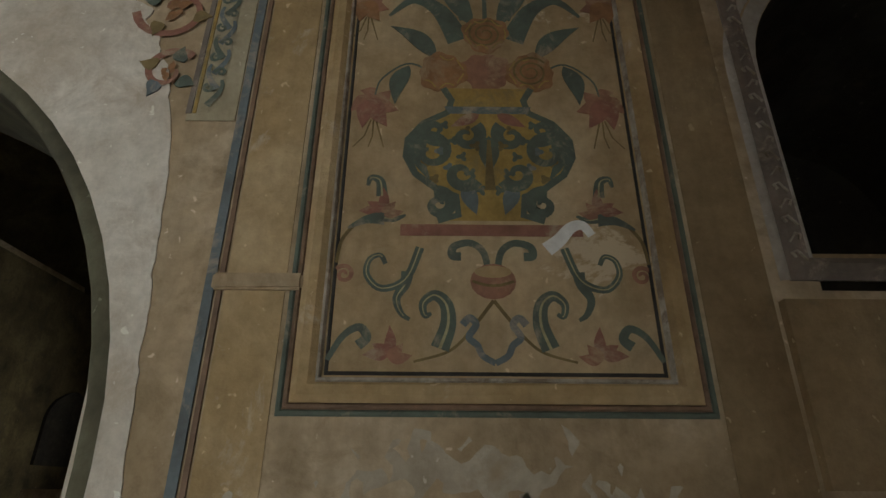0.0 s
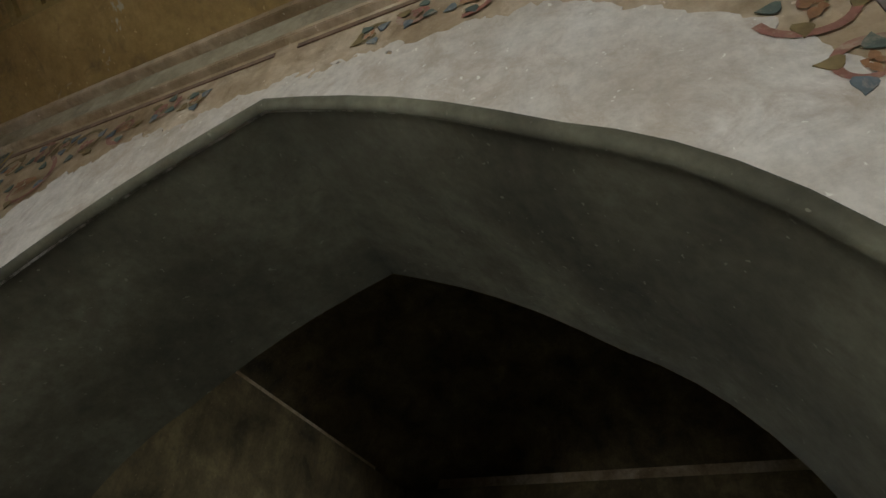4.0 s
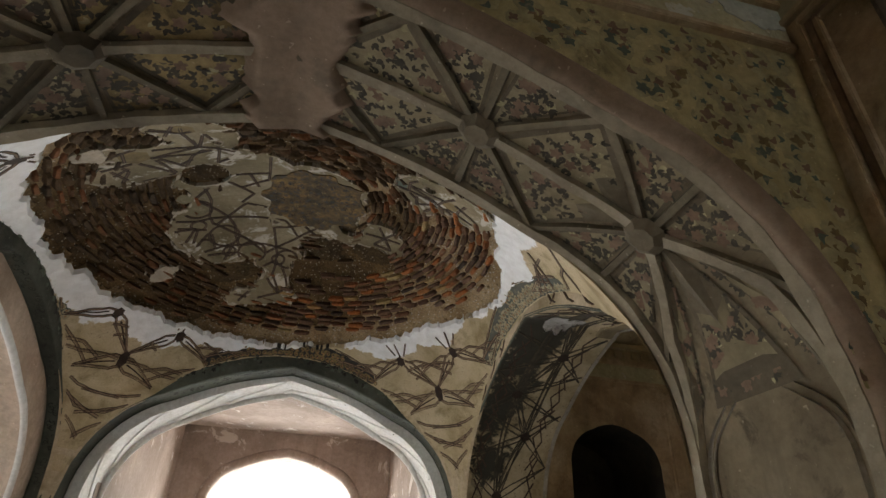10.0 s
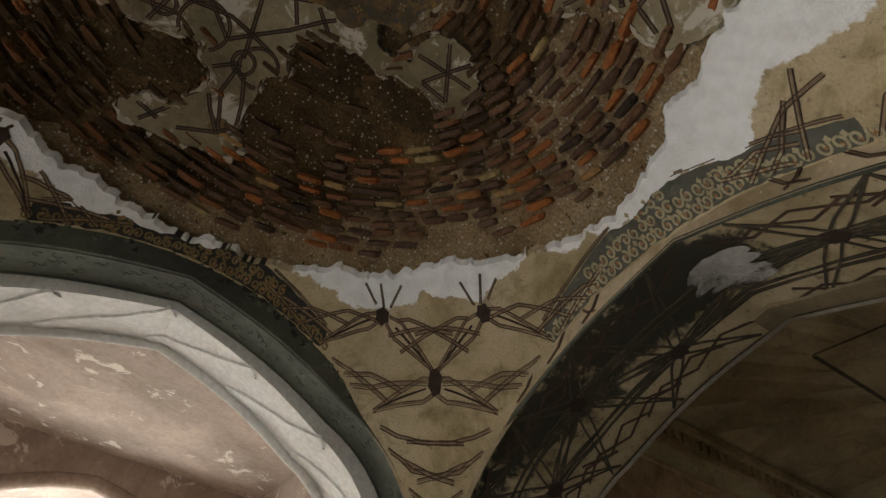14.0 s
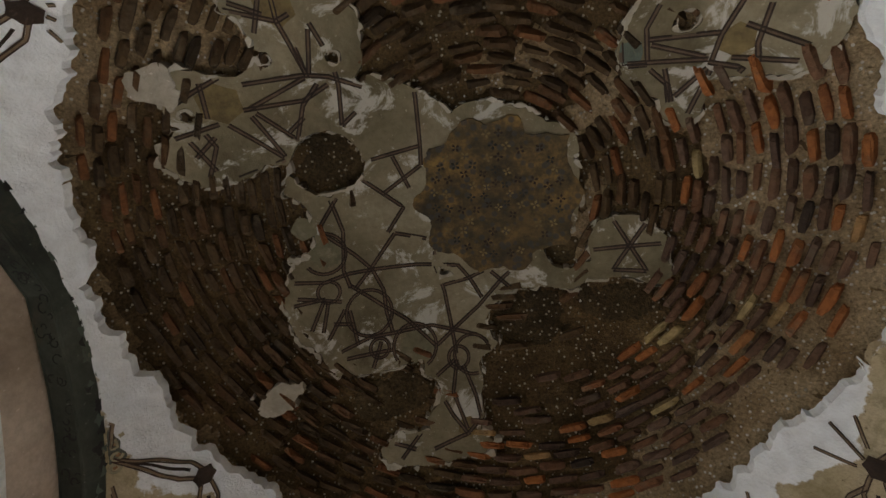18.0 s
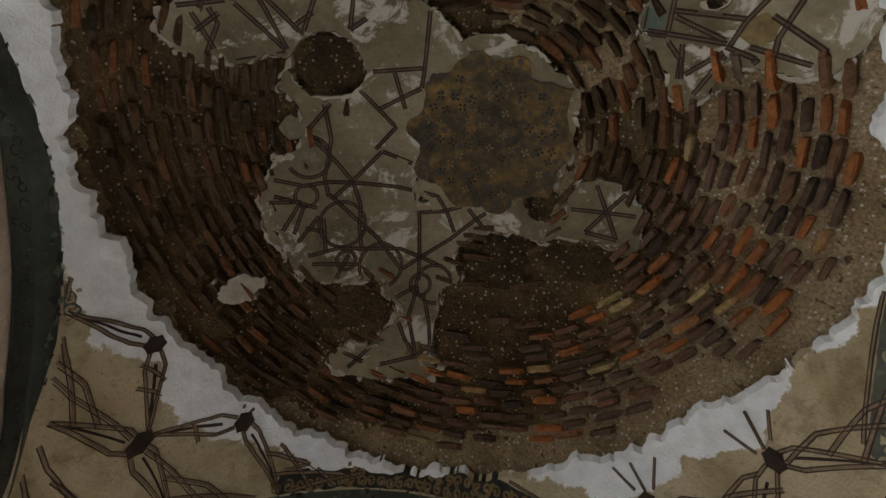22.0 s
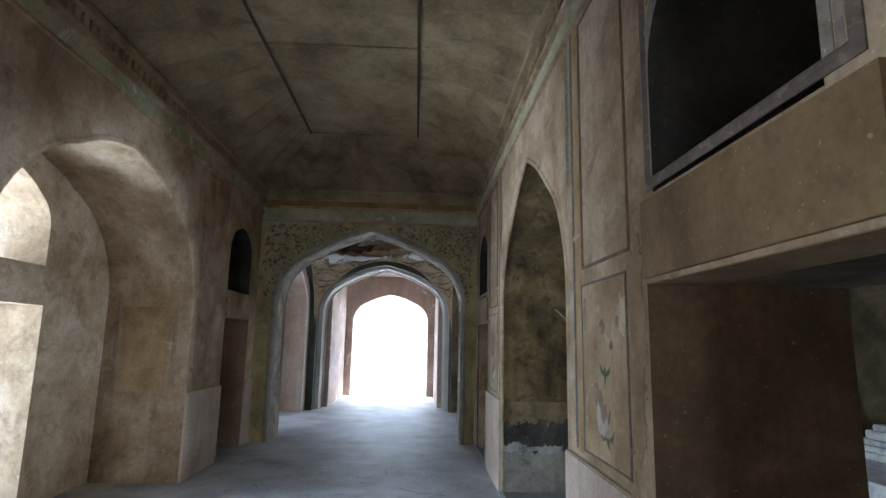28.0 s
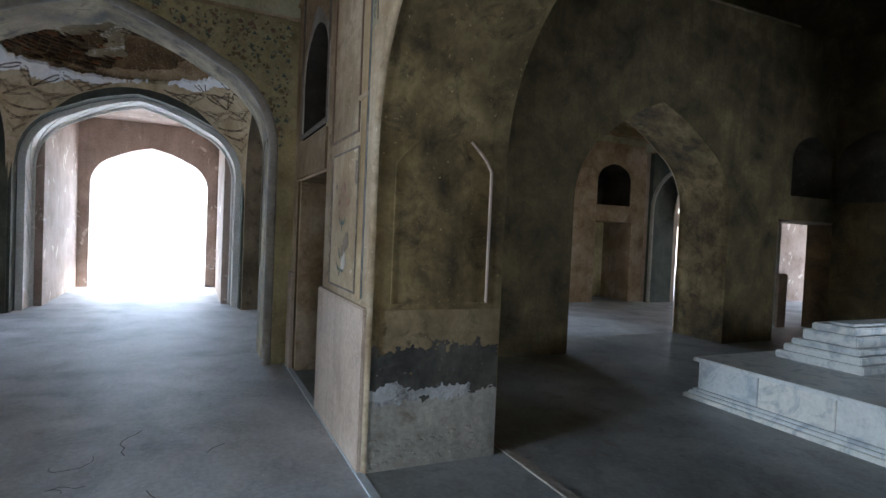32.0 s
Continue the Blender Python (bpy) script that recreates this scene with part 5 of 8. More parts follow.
def grit():
    """Loose pebbles and lime grains that stand out of the mortar."""
    rng = random.Random(15)
    v, f = [], []
    while len(f) < 8 * 2000:
        x, y = rng.uniform(-1.6, 1.6), rng.uniform(-1.6, 1.6)
        r = math.hypot(x, y)
        if r > brick_edge(math.atan2(y, x)) or r < 0.4 or fresco_field(x, y) > 0.0:
            continue
        sand = sand_field(x, y) > 0
        if not sand and rng.random() < 0.45:
            continue
        s = rng.uniform(0.0025, 0.0055) * (1.5 if rng.random() < 0.12 else 1.0)
        z, k0 = (sand_z(x, y) if sand else mortar_z(x, y)) - rng.uniform(0.0, 0.4) * s, len(v)
        for d in ((1, 0, 0), (0, 1, 0), (-1, 0, 0), (0, -1, 0), (0, 0, -1), (0, 0, 1)):
            v.append((x + s * d[0] * rng.uniform(0.7, 1.5), y + s * d[1] * rng.uniform(0.7, 1.5), z + s * d[2]))
        f += [(k0 + i, k0 + (i + 1) % 4, k0 + e) for i in range(4) for e in (4, 5)]
    raw_mesh("grit", v, f, M_GRIT, DOME, None, "pebbles and lime grains in the mortar")["kind"] = "stuff"


grit()


# the vault of the north-east corner room has lost its crown plaster in the same way
NE = bpy.data.objects["vault_north_east"]
for child in list(DOME.children):
    if child.name.split(".")[0] in ("mortar", "sandy_mortar", "pendentive_plaster", "pendentive_strapwork", "fresco_remnant", "buried_brickwork"):
        twin = new(child.name.split(".")[0], child.data)
        twin.parent = NE
        for key in ("label", "kind"):
            if key in child:
                twin[key] = child[key]


# ---- wall decoration ----
M_BEAD = plaster("grey_white_moulding", (0.53, 0.48, 0.42), (0.43, 0.385, 0.33), (0.29, 0.25, 0.20), shift=111.0, streak=False)
M_FRAME = plain("brown_moulding_paint", (0.20, 0.12, 0.075), 0.65, 0.4)
M_BANDP = plaster("pale_green_band_plaster", (0.60, 0.56, 0.38), (0.50, 0.455, 0.29), (0.35, 0.31, 0.18), shift=118.0, patch=(0.58, 0.57, 0.5), streak=False)
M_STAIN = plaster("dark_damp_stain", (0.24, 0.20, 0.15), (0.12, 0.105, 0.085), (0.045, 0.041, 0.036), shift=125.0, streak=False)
M_TANBAND = plaster("yellow_brown_stained_plaster", (0.40, 0.30, 0.17), (0.28, 0.20, 0.105), (0.13, 0.09, 0.05), shift=141.0, stain=(0.05, 0.04, 0.03), stain_from=0.55, stain_to=0.7, streak=False)
M_CEMENT = plaster("rough_grey_cement_patch", (0.62, 0.56, 0.48), (0.47, 0.42, 0.35), (0.28, 0.245, 0.20), shift=132.0, streak=False, bump=1.0)


def wall_frame(k):
    """Frame of a side room's inner wall: x to the right as seen from the room, y into the wall."""
    return room_pose(k) @ Matrix.Translation((0, -WI, 0)) @ Matrix.Rotation(math.pi, 4, "Z")


def outer_frame(k):
    return room_pose(k) @ Matrix.Translation((0, WO, 0))


def end_frame(k, s):
    return room_pose(k) @ Matrix.Translation((s * HL, 0, 0)) @ Matrix.Rotation(radians(-90 if s > 0 else 90), 4, "Z")


PLATES = [0]


BANDS = ("vase_scroll", "scroll", "stem", "vine", "vase_edge", "vase_stripe", "plaster_scar_band")


def band_bm(pts, thick):
    """A tapering band whose outline runs out along one side and back along the other, as a row of quads."""
    bm = bmesh.new()
    h = len(pts) // 2
    a = [bm.verts.new((u, 0, z)) for u, z in pts[:h]]
    b = [bm.verts.new((u, 0, z)) for u, z in pts[h:][::-1]]
    for i in range(h - 1):
        bm.faces.new((a[i], a[i + 1], b[i + 1], b[i]))
    return bm


def plate(name, pts, mat, parent, y=-0.003, thick=0.006, label="", holes=()):
    PLATES[0] += 1
    bm = band_bm(pts, thick) if name in BANDS else slab_bm(pts, holes, thick)
    bmesh.ops.translate(bm, vec=(0, y - 0.00006 * (PLATES[0] % 23), 0), verts=bm.verts)
    return part(name, bm, mat, parent, label)


def bloom_bm(x, z, r, petals, turn, inner=0.12, wide=0.34):
    """An open painted flower: separate pointed petals of unequal length, a little fanned."""
    bm = bmesh.new()
    for j in range(petals):
        a = turn + 2 * math.pi * j / petals + 0.18 * math.sin(5 * j + x * 31)
        l = r * (0.85 + 0.25 * math.sin(3.1 * j + z * 17))
        pts = leaf_pts(x + inner * r * math.cos(a), z + inner * r * math.sin(a), x + l * math.cos(a), z + l * math.sin(a), r * wide, 0.12 * r * (-1) ** j, 6)
        bm.faces.new([bm.verts.new((u, -0.00025 * j, w)) for u, w in pts])
    return bm


def frame_bm(u0, u1, z0, z1, w, out, deep=0.0):
    """A mitred picture-frame moulding w wide on the wall plane, out proud of it."""
    bm = bmesh.new()
    rings = []
    for d, y in ((0, 0.002), (0.0, -out * 0.5), (w * 0.3, -out), (w * 0.7, -out), (w, -out * 0.3), (w, 0.002 + deep)):
        rings.append([bm.verts.new(p) for p in ((u0 + d, y, z0 + d), (u1 - d, y, z0 + d), (u1 - d, y, z1 - d), (u0 + d, y, z1 - d))])
    for a, b in zip(rings, rings[1:]):
        for i in range(4):
            bm.faces.new((a[i], a[(i + 1) % 4], b[(i + 1) % 4], b[i]))
    bmesh.ops.recalc_face_normals(bm, faces=bm.faces)
    return bm


def leaf_pts(x0, z0, x1, z1, wide, bend=0.0, n=9):
    dx, dz = x1 - x0, z1 - z0
    l = math.hypot(dx, dz)
    nx, nz = -dz / l, dx / l
    left, right = [], []
    for i in range(n + 1):
        f = i / n
        w = wide * math.sin(math.pi * f ** 0.8) * (1 - 0.25 * f)
        b = bend * math.sin(math.pi * f)
        cx, cz = x0 + dx * f + nx * b, z0 + dz * f + nz * b
        left.append((cx + nx * w, cz + nz * w))
        right.append((cx - nx * w, cz - nz * w))
    return left + right[1:-1][::-1]


def flower_pts(x, z, r, petals=6, depth=0.35, n=40, turn=0.0):
    out = []
    for i in range(n):
        a = 2 * math.pi * i / n
        rr = r * (1 - depth * (0.5 - 0.5 * math.cos(petals * (a + turn)))) * (1 + 0.08 * math.sin(3 * a + x * 40))
        out.append((x + rr * math.cos(a), z + rr * math.sin(a)))
    return out


def curl_strip(pts, w0, w1):
    """Outline of a tapering band along points."""
    left, right = [], []
    n = len(pts)
    for i in range(n):
        a, b = pts[max(0, i - 1)], pts[min(n - 1, i + 1)]
        dx, dz = b[0] - a[0], b[1] - a[1]
        l = math.hypot(dx, dz) or 1
        w = w0 + (w1 - w0) * i / (n - 1)
        left.append((pts[i][0] - dz / l * w, pts[i][1] + dx / l * w))
        right.append((pts[i][0] + dz / l * w, pts[i][1] - dx / l * w))
    return left + right[::-1]


def spiral(x, z, r, turns, start, s=1, n=22):
    return [(x + s * r * (1 - 0.8 * i / n) * math.cos(start + turns * 2 * math.pi * i / n), z + r * (1 - 0.8 * i / n) * math.sin(start + turns * 2 * math.pi * i / n)) for i in range(n + 1)]


def holder(name, m, label, category=""):
    e = new(name)
    e.matrix_world = m
    return tagged(e, label, category or "wall painting", "", "")


def smooth_line(pts, n=6):
    """Rounds a polyline off (Catmull-Rom)."""
    q = [pts[0], *pts, pts[-1]]
    out = []
    for a, b, c_, d in zip(q, q[1:], q[2:], q[3:]):
        for i in range(n):
            f = i / n
            out.append(tuple(0.5 * (2 * y + (z - x) * f + (2 * x - 5 * y + 4 * z - w) * f * f + (3 * y - x - 3 * z + w) * f ** 3) for x, y, z, w in zip(a, b, c_, d)))
    return out + [pts[-1]]


def vase_painting(k, s):
    """Painted flower vase in a moulded panel between arch and doorway bay."""
    c = 2.18
    P = holder("vase_painting", wall_frame(k), "painted panel of a flower vase on buff plaster")
    X = lambda u: s * (c + u)
    flip = lambda pts: [(s * (c + u), z) for u, z in (pts if s > 0 else pts[::-1])]
    ground = part("panel_ground", slab_bm(flip(rect(-0.37, 0.37, 2.13, 3.77)), [], 0.006), M_PANEL, P)
    ground.location.y = -0.004
    u0, u1 = sorted((X(-0.385), X(0.385)))
    part("outer_line", frame_bm(u0 - 0.02, u1 + 0.02, 2.09, 3.80, 0.012, 0.006), M_GREEN, P)
    part("moulding", frame_bm(u0 + 0.004, u1 - 0.004, 2.114, 3.776, 0.045, 0.014), M_BUFF, P, "worn buff moulding")
    part("umber_line", frame_bm(u0 - 0.008, u1 + 0.008, 2.102, 3.788, 0.012, 0.008), M_FRAME, P, "thin umber line")
    part("bead", frame_bm(u0 + 0.049, u1 - 0.049, 2.15, 3.74, 0.010, 0.018), M_BEADWORN, P, "pale worn bead")
    part("inner_line", frame_bm(u0 + 0.062, u1 - 0.062, 2.163, 3.735, 0.010, 0.006), M_BLACK, P, "dark worn inner line")
    # dark spandrels round a cusped head
    head = [(0.325, 3.74), (0.325, 3.36)]
    for i in range(25):
        f = i / 24
        uu = 0.30 - 0.30 * f
        zz = 3.36 + 0.27 * f ** 0.6 + 0.022 * abs(math.sin(f * math.pi * 3.5))
        head.append((uu, zz))
    head += [(-u, z) for u, z in reversed(head[2:-1])] + [(-0.325, 3.36), (-0.325, 3.74)]
    plate("spandrel_paint", flip(head), M_BROWN, P, -0.0065, 0.003)

    def both(name, pts, mat, y=-0.007, only=False):
        for sg in ((1,) if only else (1, -1)):
            q = [(sg * u, z) for u, z in pts]
            low = -0.0044 + (y + 0.0044) * 0.4
            plate(name, flip(q if sg > 0 else q[::-1]), mat, P, low, 0.0015)

    def bloom(u, z, r, petals, mat, y=-0.0072, turn=0.4):
        for sg in ((1, -1) if abs(u) > 0.01 else (1,)):
            PLATES[0] += 1
            bm = bloom_bm(s * (c + sg * u), z, r, petals, turn if sg > 0 else math.pi - turn)
            bmesh.ops.translate(bm, vec=(0, -0.0044 + (y + 0.0044) * 0.4 - 0.00009 * (PLATES[0] % 7), 0), verts=bm.verts)
            part("flower", bm, mat, P)

    # leaves: two tall blades, arching and drooping ones at the sides, a pair below the tulip
    for u0_, z0_, u, z, w, b in ((0.03, 3.03, 0.135, 3.34, 0.034, -0.012), (0.12, 2.93, 0.235, 3.03, 0.026, 0.015), (0.185, 2.905, 0.215, 2.79, 0.024, 0.012), (0.0, 3.22, 0.070, 3.40, 0.020, 0.010)):
        both("leaf", leaf_pts(u0_, z0_, u, z, w, b), M_GREEN)
    for w0, w1, line in ((0.030, 0.004, ((0.065, 2.985), (0.115, 3.085), (0.180, 3.120), (0.240, 3.065))), (0.012, 0.003, ((0.20, 3.215), (0.175, 3.195), (0.135, 3.20))), (0.020, 0.003, ((0.245, 3.30), (0.195, 3.315), (0.185, 3.235))), (0.003, 0.002, ((0.245, 3.305), (0.285, 3.30), (0.31, 3.34))), (0.003, 0.002, ((0.06, 3.05), (0.115, 3.19), (0.20, 3.205), (0.275, 3.20)))):
        both("scroll", curl_strip(smooth_line(line), w0, w1), M_GREEN, -0.0073)
    both("stem", curl_strip([(0, 3.05), (0, 3.20), (0, 3.44)], 0.006, 0.003), M_GREEN, -0.0068, True)
    # tulip at the top between two faded flowers
    for a, l, w in ((1.57, 0.085, 0.024), (1.15, 0.080, 0.022), (1.99, 0.080, 0.022), (0.70, 0.082, 0.018), (2.44, 0.082, 0.018), (0.1, 0.070, 0.014), (3.04, 0.070, 0.014)):
        both("petal", leaf_pts(0.0, 3.435, l * math.cos(a), 3.435 + l * math.sin(a), w, 0.004), M_RED, -0.0085 - 0.0004 * (w > 0.02), True)
    for a, l in ((0.3, 0.055), (1.2, 0.045), (2.2, 0.045), (3.1, 0.060), (4.0, 0.050), (5.2, 0.055)):
        both("petal", leaf_pts(0.175, 3.455, 0.175 + l * math.cos(a), 3.455 + l * math.sin(a), 0.018, 0.006), M_POPPY, -0.0076)
    for d in (-0.02, 0.0, 0.02):
        both("stem", curl_strip([(0.165 + d * 0.4, 3.47), (0.160 + d, 3.50), (0.170 + 1.6 * d, 3.535)], 0.002, 0.0015), M_POPPY, -0.0068)
    # lilies on bowed stems, rust at the top and red below, their petals hanging
    for u, z, r, mat in ((0.262, 2.775, 0.062, M_RED), (0.292, 3.09, 0.054, M_ORANGE)):
        both("stem", curl_strip(smooth_line([(0.10, z + 0.08), (0.5 * (u + 0.1), z + 0.135), (u - 0.015, z + 0.09), (u, z + 0.04)]), 0.003, 0.002), M_GREEN, -0.0068)
        for a, l, w in ((-2.65, 0.95, 0.022), (-2.0, 1.15, 0.024), (-1.25, 1.15, 0.024), (-0.55, 0.95, 0.022), (0.5, 0.6, 0.018), (2.6, 0.6, 0.018)):
            both("petal", leaf_pts(u, z + 0.5 * r, u + 1.1 * r * l * math.cos(a), z + 0.5 * r + 1.25 * r * l * math.sin(a), w, 0.009), mat if l > 1 else M_POPPY, -0.0074 - 0.0004 * (l > 1))
        for d in (-0.018, 0.0, 0.018):
            both("stem", curl_strip([(u + d * 0.3, z - 0.03), (u + d, z - 0.075), (u + 1.9 * d + 0.008, z - 0.105)], 0.002, 0.0014), M_BROWN, -0.0068)
    # three full roses with their petals drawn in brown, and a faded one between them
    both("flower_mass", flower_pts(0, 2.885, 0.062, 9, 0.12), M_POPPY, -0.0078, True)
    for u, z, r in ((0.0, 3.005, 0.060), (0.105, 2.885, 0.060)):
        only = u == 0.0
        both("flower", flower_pts(u, z, r, 9, 0.10), M_ORANGE, -0.0085, only)
        both("scroll", curl_strip(spiral(u, z, 0.046, 2.3, 0.7, 1, 40), 0.0030, 0.0018), M_BROWN, -0.0105, only)
        for i in range(7):
            a = TURN * i / 7
            both("scroll", curl_strip([(u + 0.050 * math.cos(a + t), z + (0.050 - 0.014 * math.sin(math.pi * (t + 0.35) / 0.7)) * math.sin(a + t)) for t in (-0.35, -0.15, 0.05, 0.2, 0.35)], 0.0022, 0.0018), M_OCHRE, -0.0108, only)
    # vase
    prof = [(0.105, 2.835), (0.085, 2.80), (0.095, 2.765), (0.15, 2.735), (0.185, 2.69), (0.188, 2.645), (0.165, 2.60), (0.12, 2.565), (0.075, 2.545), (0.07, 2.50), (0.115, 2.487)]
    vase = prof + [(-u, z) for u, z in reversed(prof)]
    plate("vase", flip(vase[::-1]), M_OCHRE, P, -0.0064, 0.0008, "ochre painted vase with blue-green scrolls")
    for u, z, r, t, st in ((0.13, 2.655, 0.05, 1.1, 0.5), (0.05, 2.70, 0.035, 1.0, 2.2), (0.06, 2.60, 0.035, 1.0, 3.6), (0.11, 2.525, 0.032, 1.3, 1.2), (0.12, 2.715, 0.03, 1.0, 4.2)):
        both("vase_scroll", curl_strip(spiral(u, z, r, t, st), 0.016, 0.004), M_GREEN, -0.0125)
    both("vase_band", [(-0.09, 2.762), (0.09, 2.762), (0.10, 2.782), (-0.10, 2.782)], M_BLUE, -0.0125, True)
    both("vase_edge", curl_strip([(u * 0.98, z) for u, z in prof], 0.008, 0.008), M_GREEN, -0.0118)
    both("vase_scroll", leaf_pts(0.135, 2.738, 0.125, 2.578, 0.022, 0.030), M_GREEN, -0.0122)
    both("vase_scroll", leaf_pts(0.0, 2.70, 0.0, 2.60, 0.026), M_GREEN, -0.0122, True)
    both("vase_scroll", leaf_pts(0.055, 2.575, 0.03, 2.50, 0.02), M_BLUE, -0.0122)
    both("vase_scroll", leaf_pts(0.02, 2.76, 0.085, 2.725, 0.016), M_RED, -0.0122)
    both("vase_stripe", curl_strip([(0.0, 2.56), (0.0, 2.62), (0.0, 2.69)], 0.012, 0.004), M_BROWN, -0.0125, True)
    # shelf and lower scrolls
    both("shelf", rect(-0.19, 0.19, 2.452, 2.478), M_RED, -0.0085, True)
    oval = lambda u, z, a, b, n=16: [(u + a * math.cos(TURN * i / n), z + b * math.sin(TURN * i / n)) for i in range(n)]
    both("urn", oval(0.0, 2.352, 0.046, 0.038), M_POPPY, -0.0085, True)
    both("urn_mouth", oval(0.0, 2.372, 0.038, 0.013), M_BUFF, -0.0105, True)
    both("scroll", curl_strip([(-0.042 + 0.014 * i, 2.352 - 0.010 * math.sin(math.pi * i / 6)) for i in range(7)], 0.003, 0.003), M_BROWN, -0.0105, True)

    # acanthus scrolls in dark green with a worn olive vein: large curls, a crossed pair of stems under the urn, crests on bowed stems
    for w0, w1, mat, line in (
            (0.007, 0.004, M_GREEN, ((0.148, 2.425), (0.169, 2.365), (0.195, 2.341), (0.229, 2.337), (0.254, 2.365), (0.250, 2.397), (0.229, 2.407), (0.217, 2.388))),
            (0.010, 0.003, M_GREEN, ((0.172, 2.372), (0.176, 2.345), (0.192, 2.315), (0.182, 2.285), (0.165, 2.272))),
            (0.005, 0.008, M_GREEN, ((0.008, 2.365), (0.018, 2.415), (0.045, 2.436), (0.078, 2.428), (0.082, 2.408), (0.064, 2.406))),
            (0.003, 0.002, M_BROWN, ((0.0, 2.312), (0.030, 2.272), (0.062, 2.232), (0.095, 2.207), (0.155, 2.190))),
            (0.006, 0.005, M_BLUE, ((0.062, 2.262), (0.048, 2.276), (0.036, 2.262), (0.050, 2.238), (0.034, 2.222), (0.024, 2.202), (0.0, 2.188))),
            (0.014, 0.003, M_GREEN, ((0.106, 2.215), (0.090, 2.262), (0.094, 2.303), (0.117, 2.322), (0.139, 2.305), (0.135, 2.280), (0.123, 2.285))),
            (0.004, 0.009, M_GREEN, ((0.318, 2.192), (0.292, 2.238), (0.262, 2.256), (0.246, 2.236), (0.262, 2.220))),
            (0.003, 0.003, M_BROWN, ((0.285, 2.478), (0.310, 2.440), (0.317, 2.390))),
            (0.010, 0.003, M_GREEN, ((0.232, 2.545), (0.238, 2.582), (0.258, 2.590), (0.264, 2.570))),
            (0.013, 0.002, M_GREEN, ((0.225, 2.492), (0.262, 2.488), (0.300, 2.468))),
            (0.009, 0.002, M_GREEN, ((0.235, 2.496), (0.205, 2.490), (0.180, 2.500)))):
        path = smooth_line(line)
        both("scroll", curl_strip(path, w0 * 1.3, w1 * 1.2), mat, -0.0075)
        if w0 > 0.006:
            both("stem", curl_strip(path[:-4], w0 * 0.22, w1 * 0.22), M_OLIVE, -0.0098)
    for u, z in ((0.205, 2.198), (0.232, 2.505)):
        for a, l in ((1.6, 0.062), (0.7, 0.040), (2.4, 0.040), (0.08, 0.048), (3.06, 0.048)):
            both("petal", leaf_pts(u, z, u + l * math.cos(a), z + l * math.sin(a), 0.013, 0.004), M_RED if a < 2 else M_POPPY, -0.0085)
    both("scroll", curl_strip(spiral(0.300, 2.365, 0.020, 1.4, 0.6), 0.005, 0.003), M_POPPY, -0.0078)
    scrap = smooth_line([(0.112, 2.422), (0.140, 2.444), (0.165, 2.472), (0.190, 2.478), (0.208, 2.455)], 4)
    for i in range(13):
        f = i / 12
        both("vase_fleck", flower_pts(0.02 + 0.13 * (i * 5 % 13) / 13, 2.56 + 0.17 * f, 0.013, 3, 0.5), (M_GREEN, M_BLUE, M_BROWN)[i % 3], -0.0125)
    both("plaster_scar_band", curl_strip(scrap, 0.016, 0.009), M_WHITE, -0.0095, True)


def wall_patch(name, field, bounds, mat, m, y, parent=None, label="", cell=0.011):
    """A thin layer on a wall plane where field(u, z) > 0, with a frayed edge."""
    u0, u1, z0, z1 = bounds
    v, f = clip_patch(field, u0, u1, z0, z1, cell, lambda x, q: y, 0.0)
    ob = raw_mesh(name, [(x, h, q) for x, q, h in v], f, mat, parent, None if parent else m, label)
    return ob if parent else tagged(ob, label, "", "", "structure")


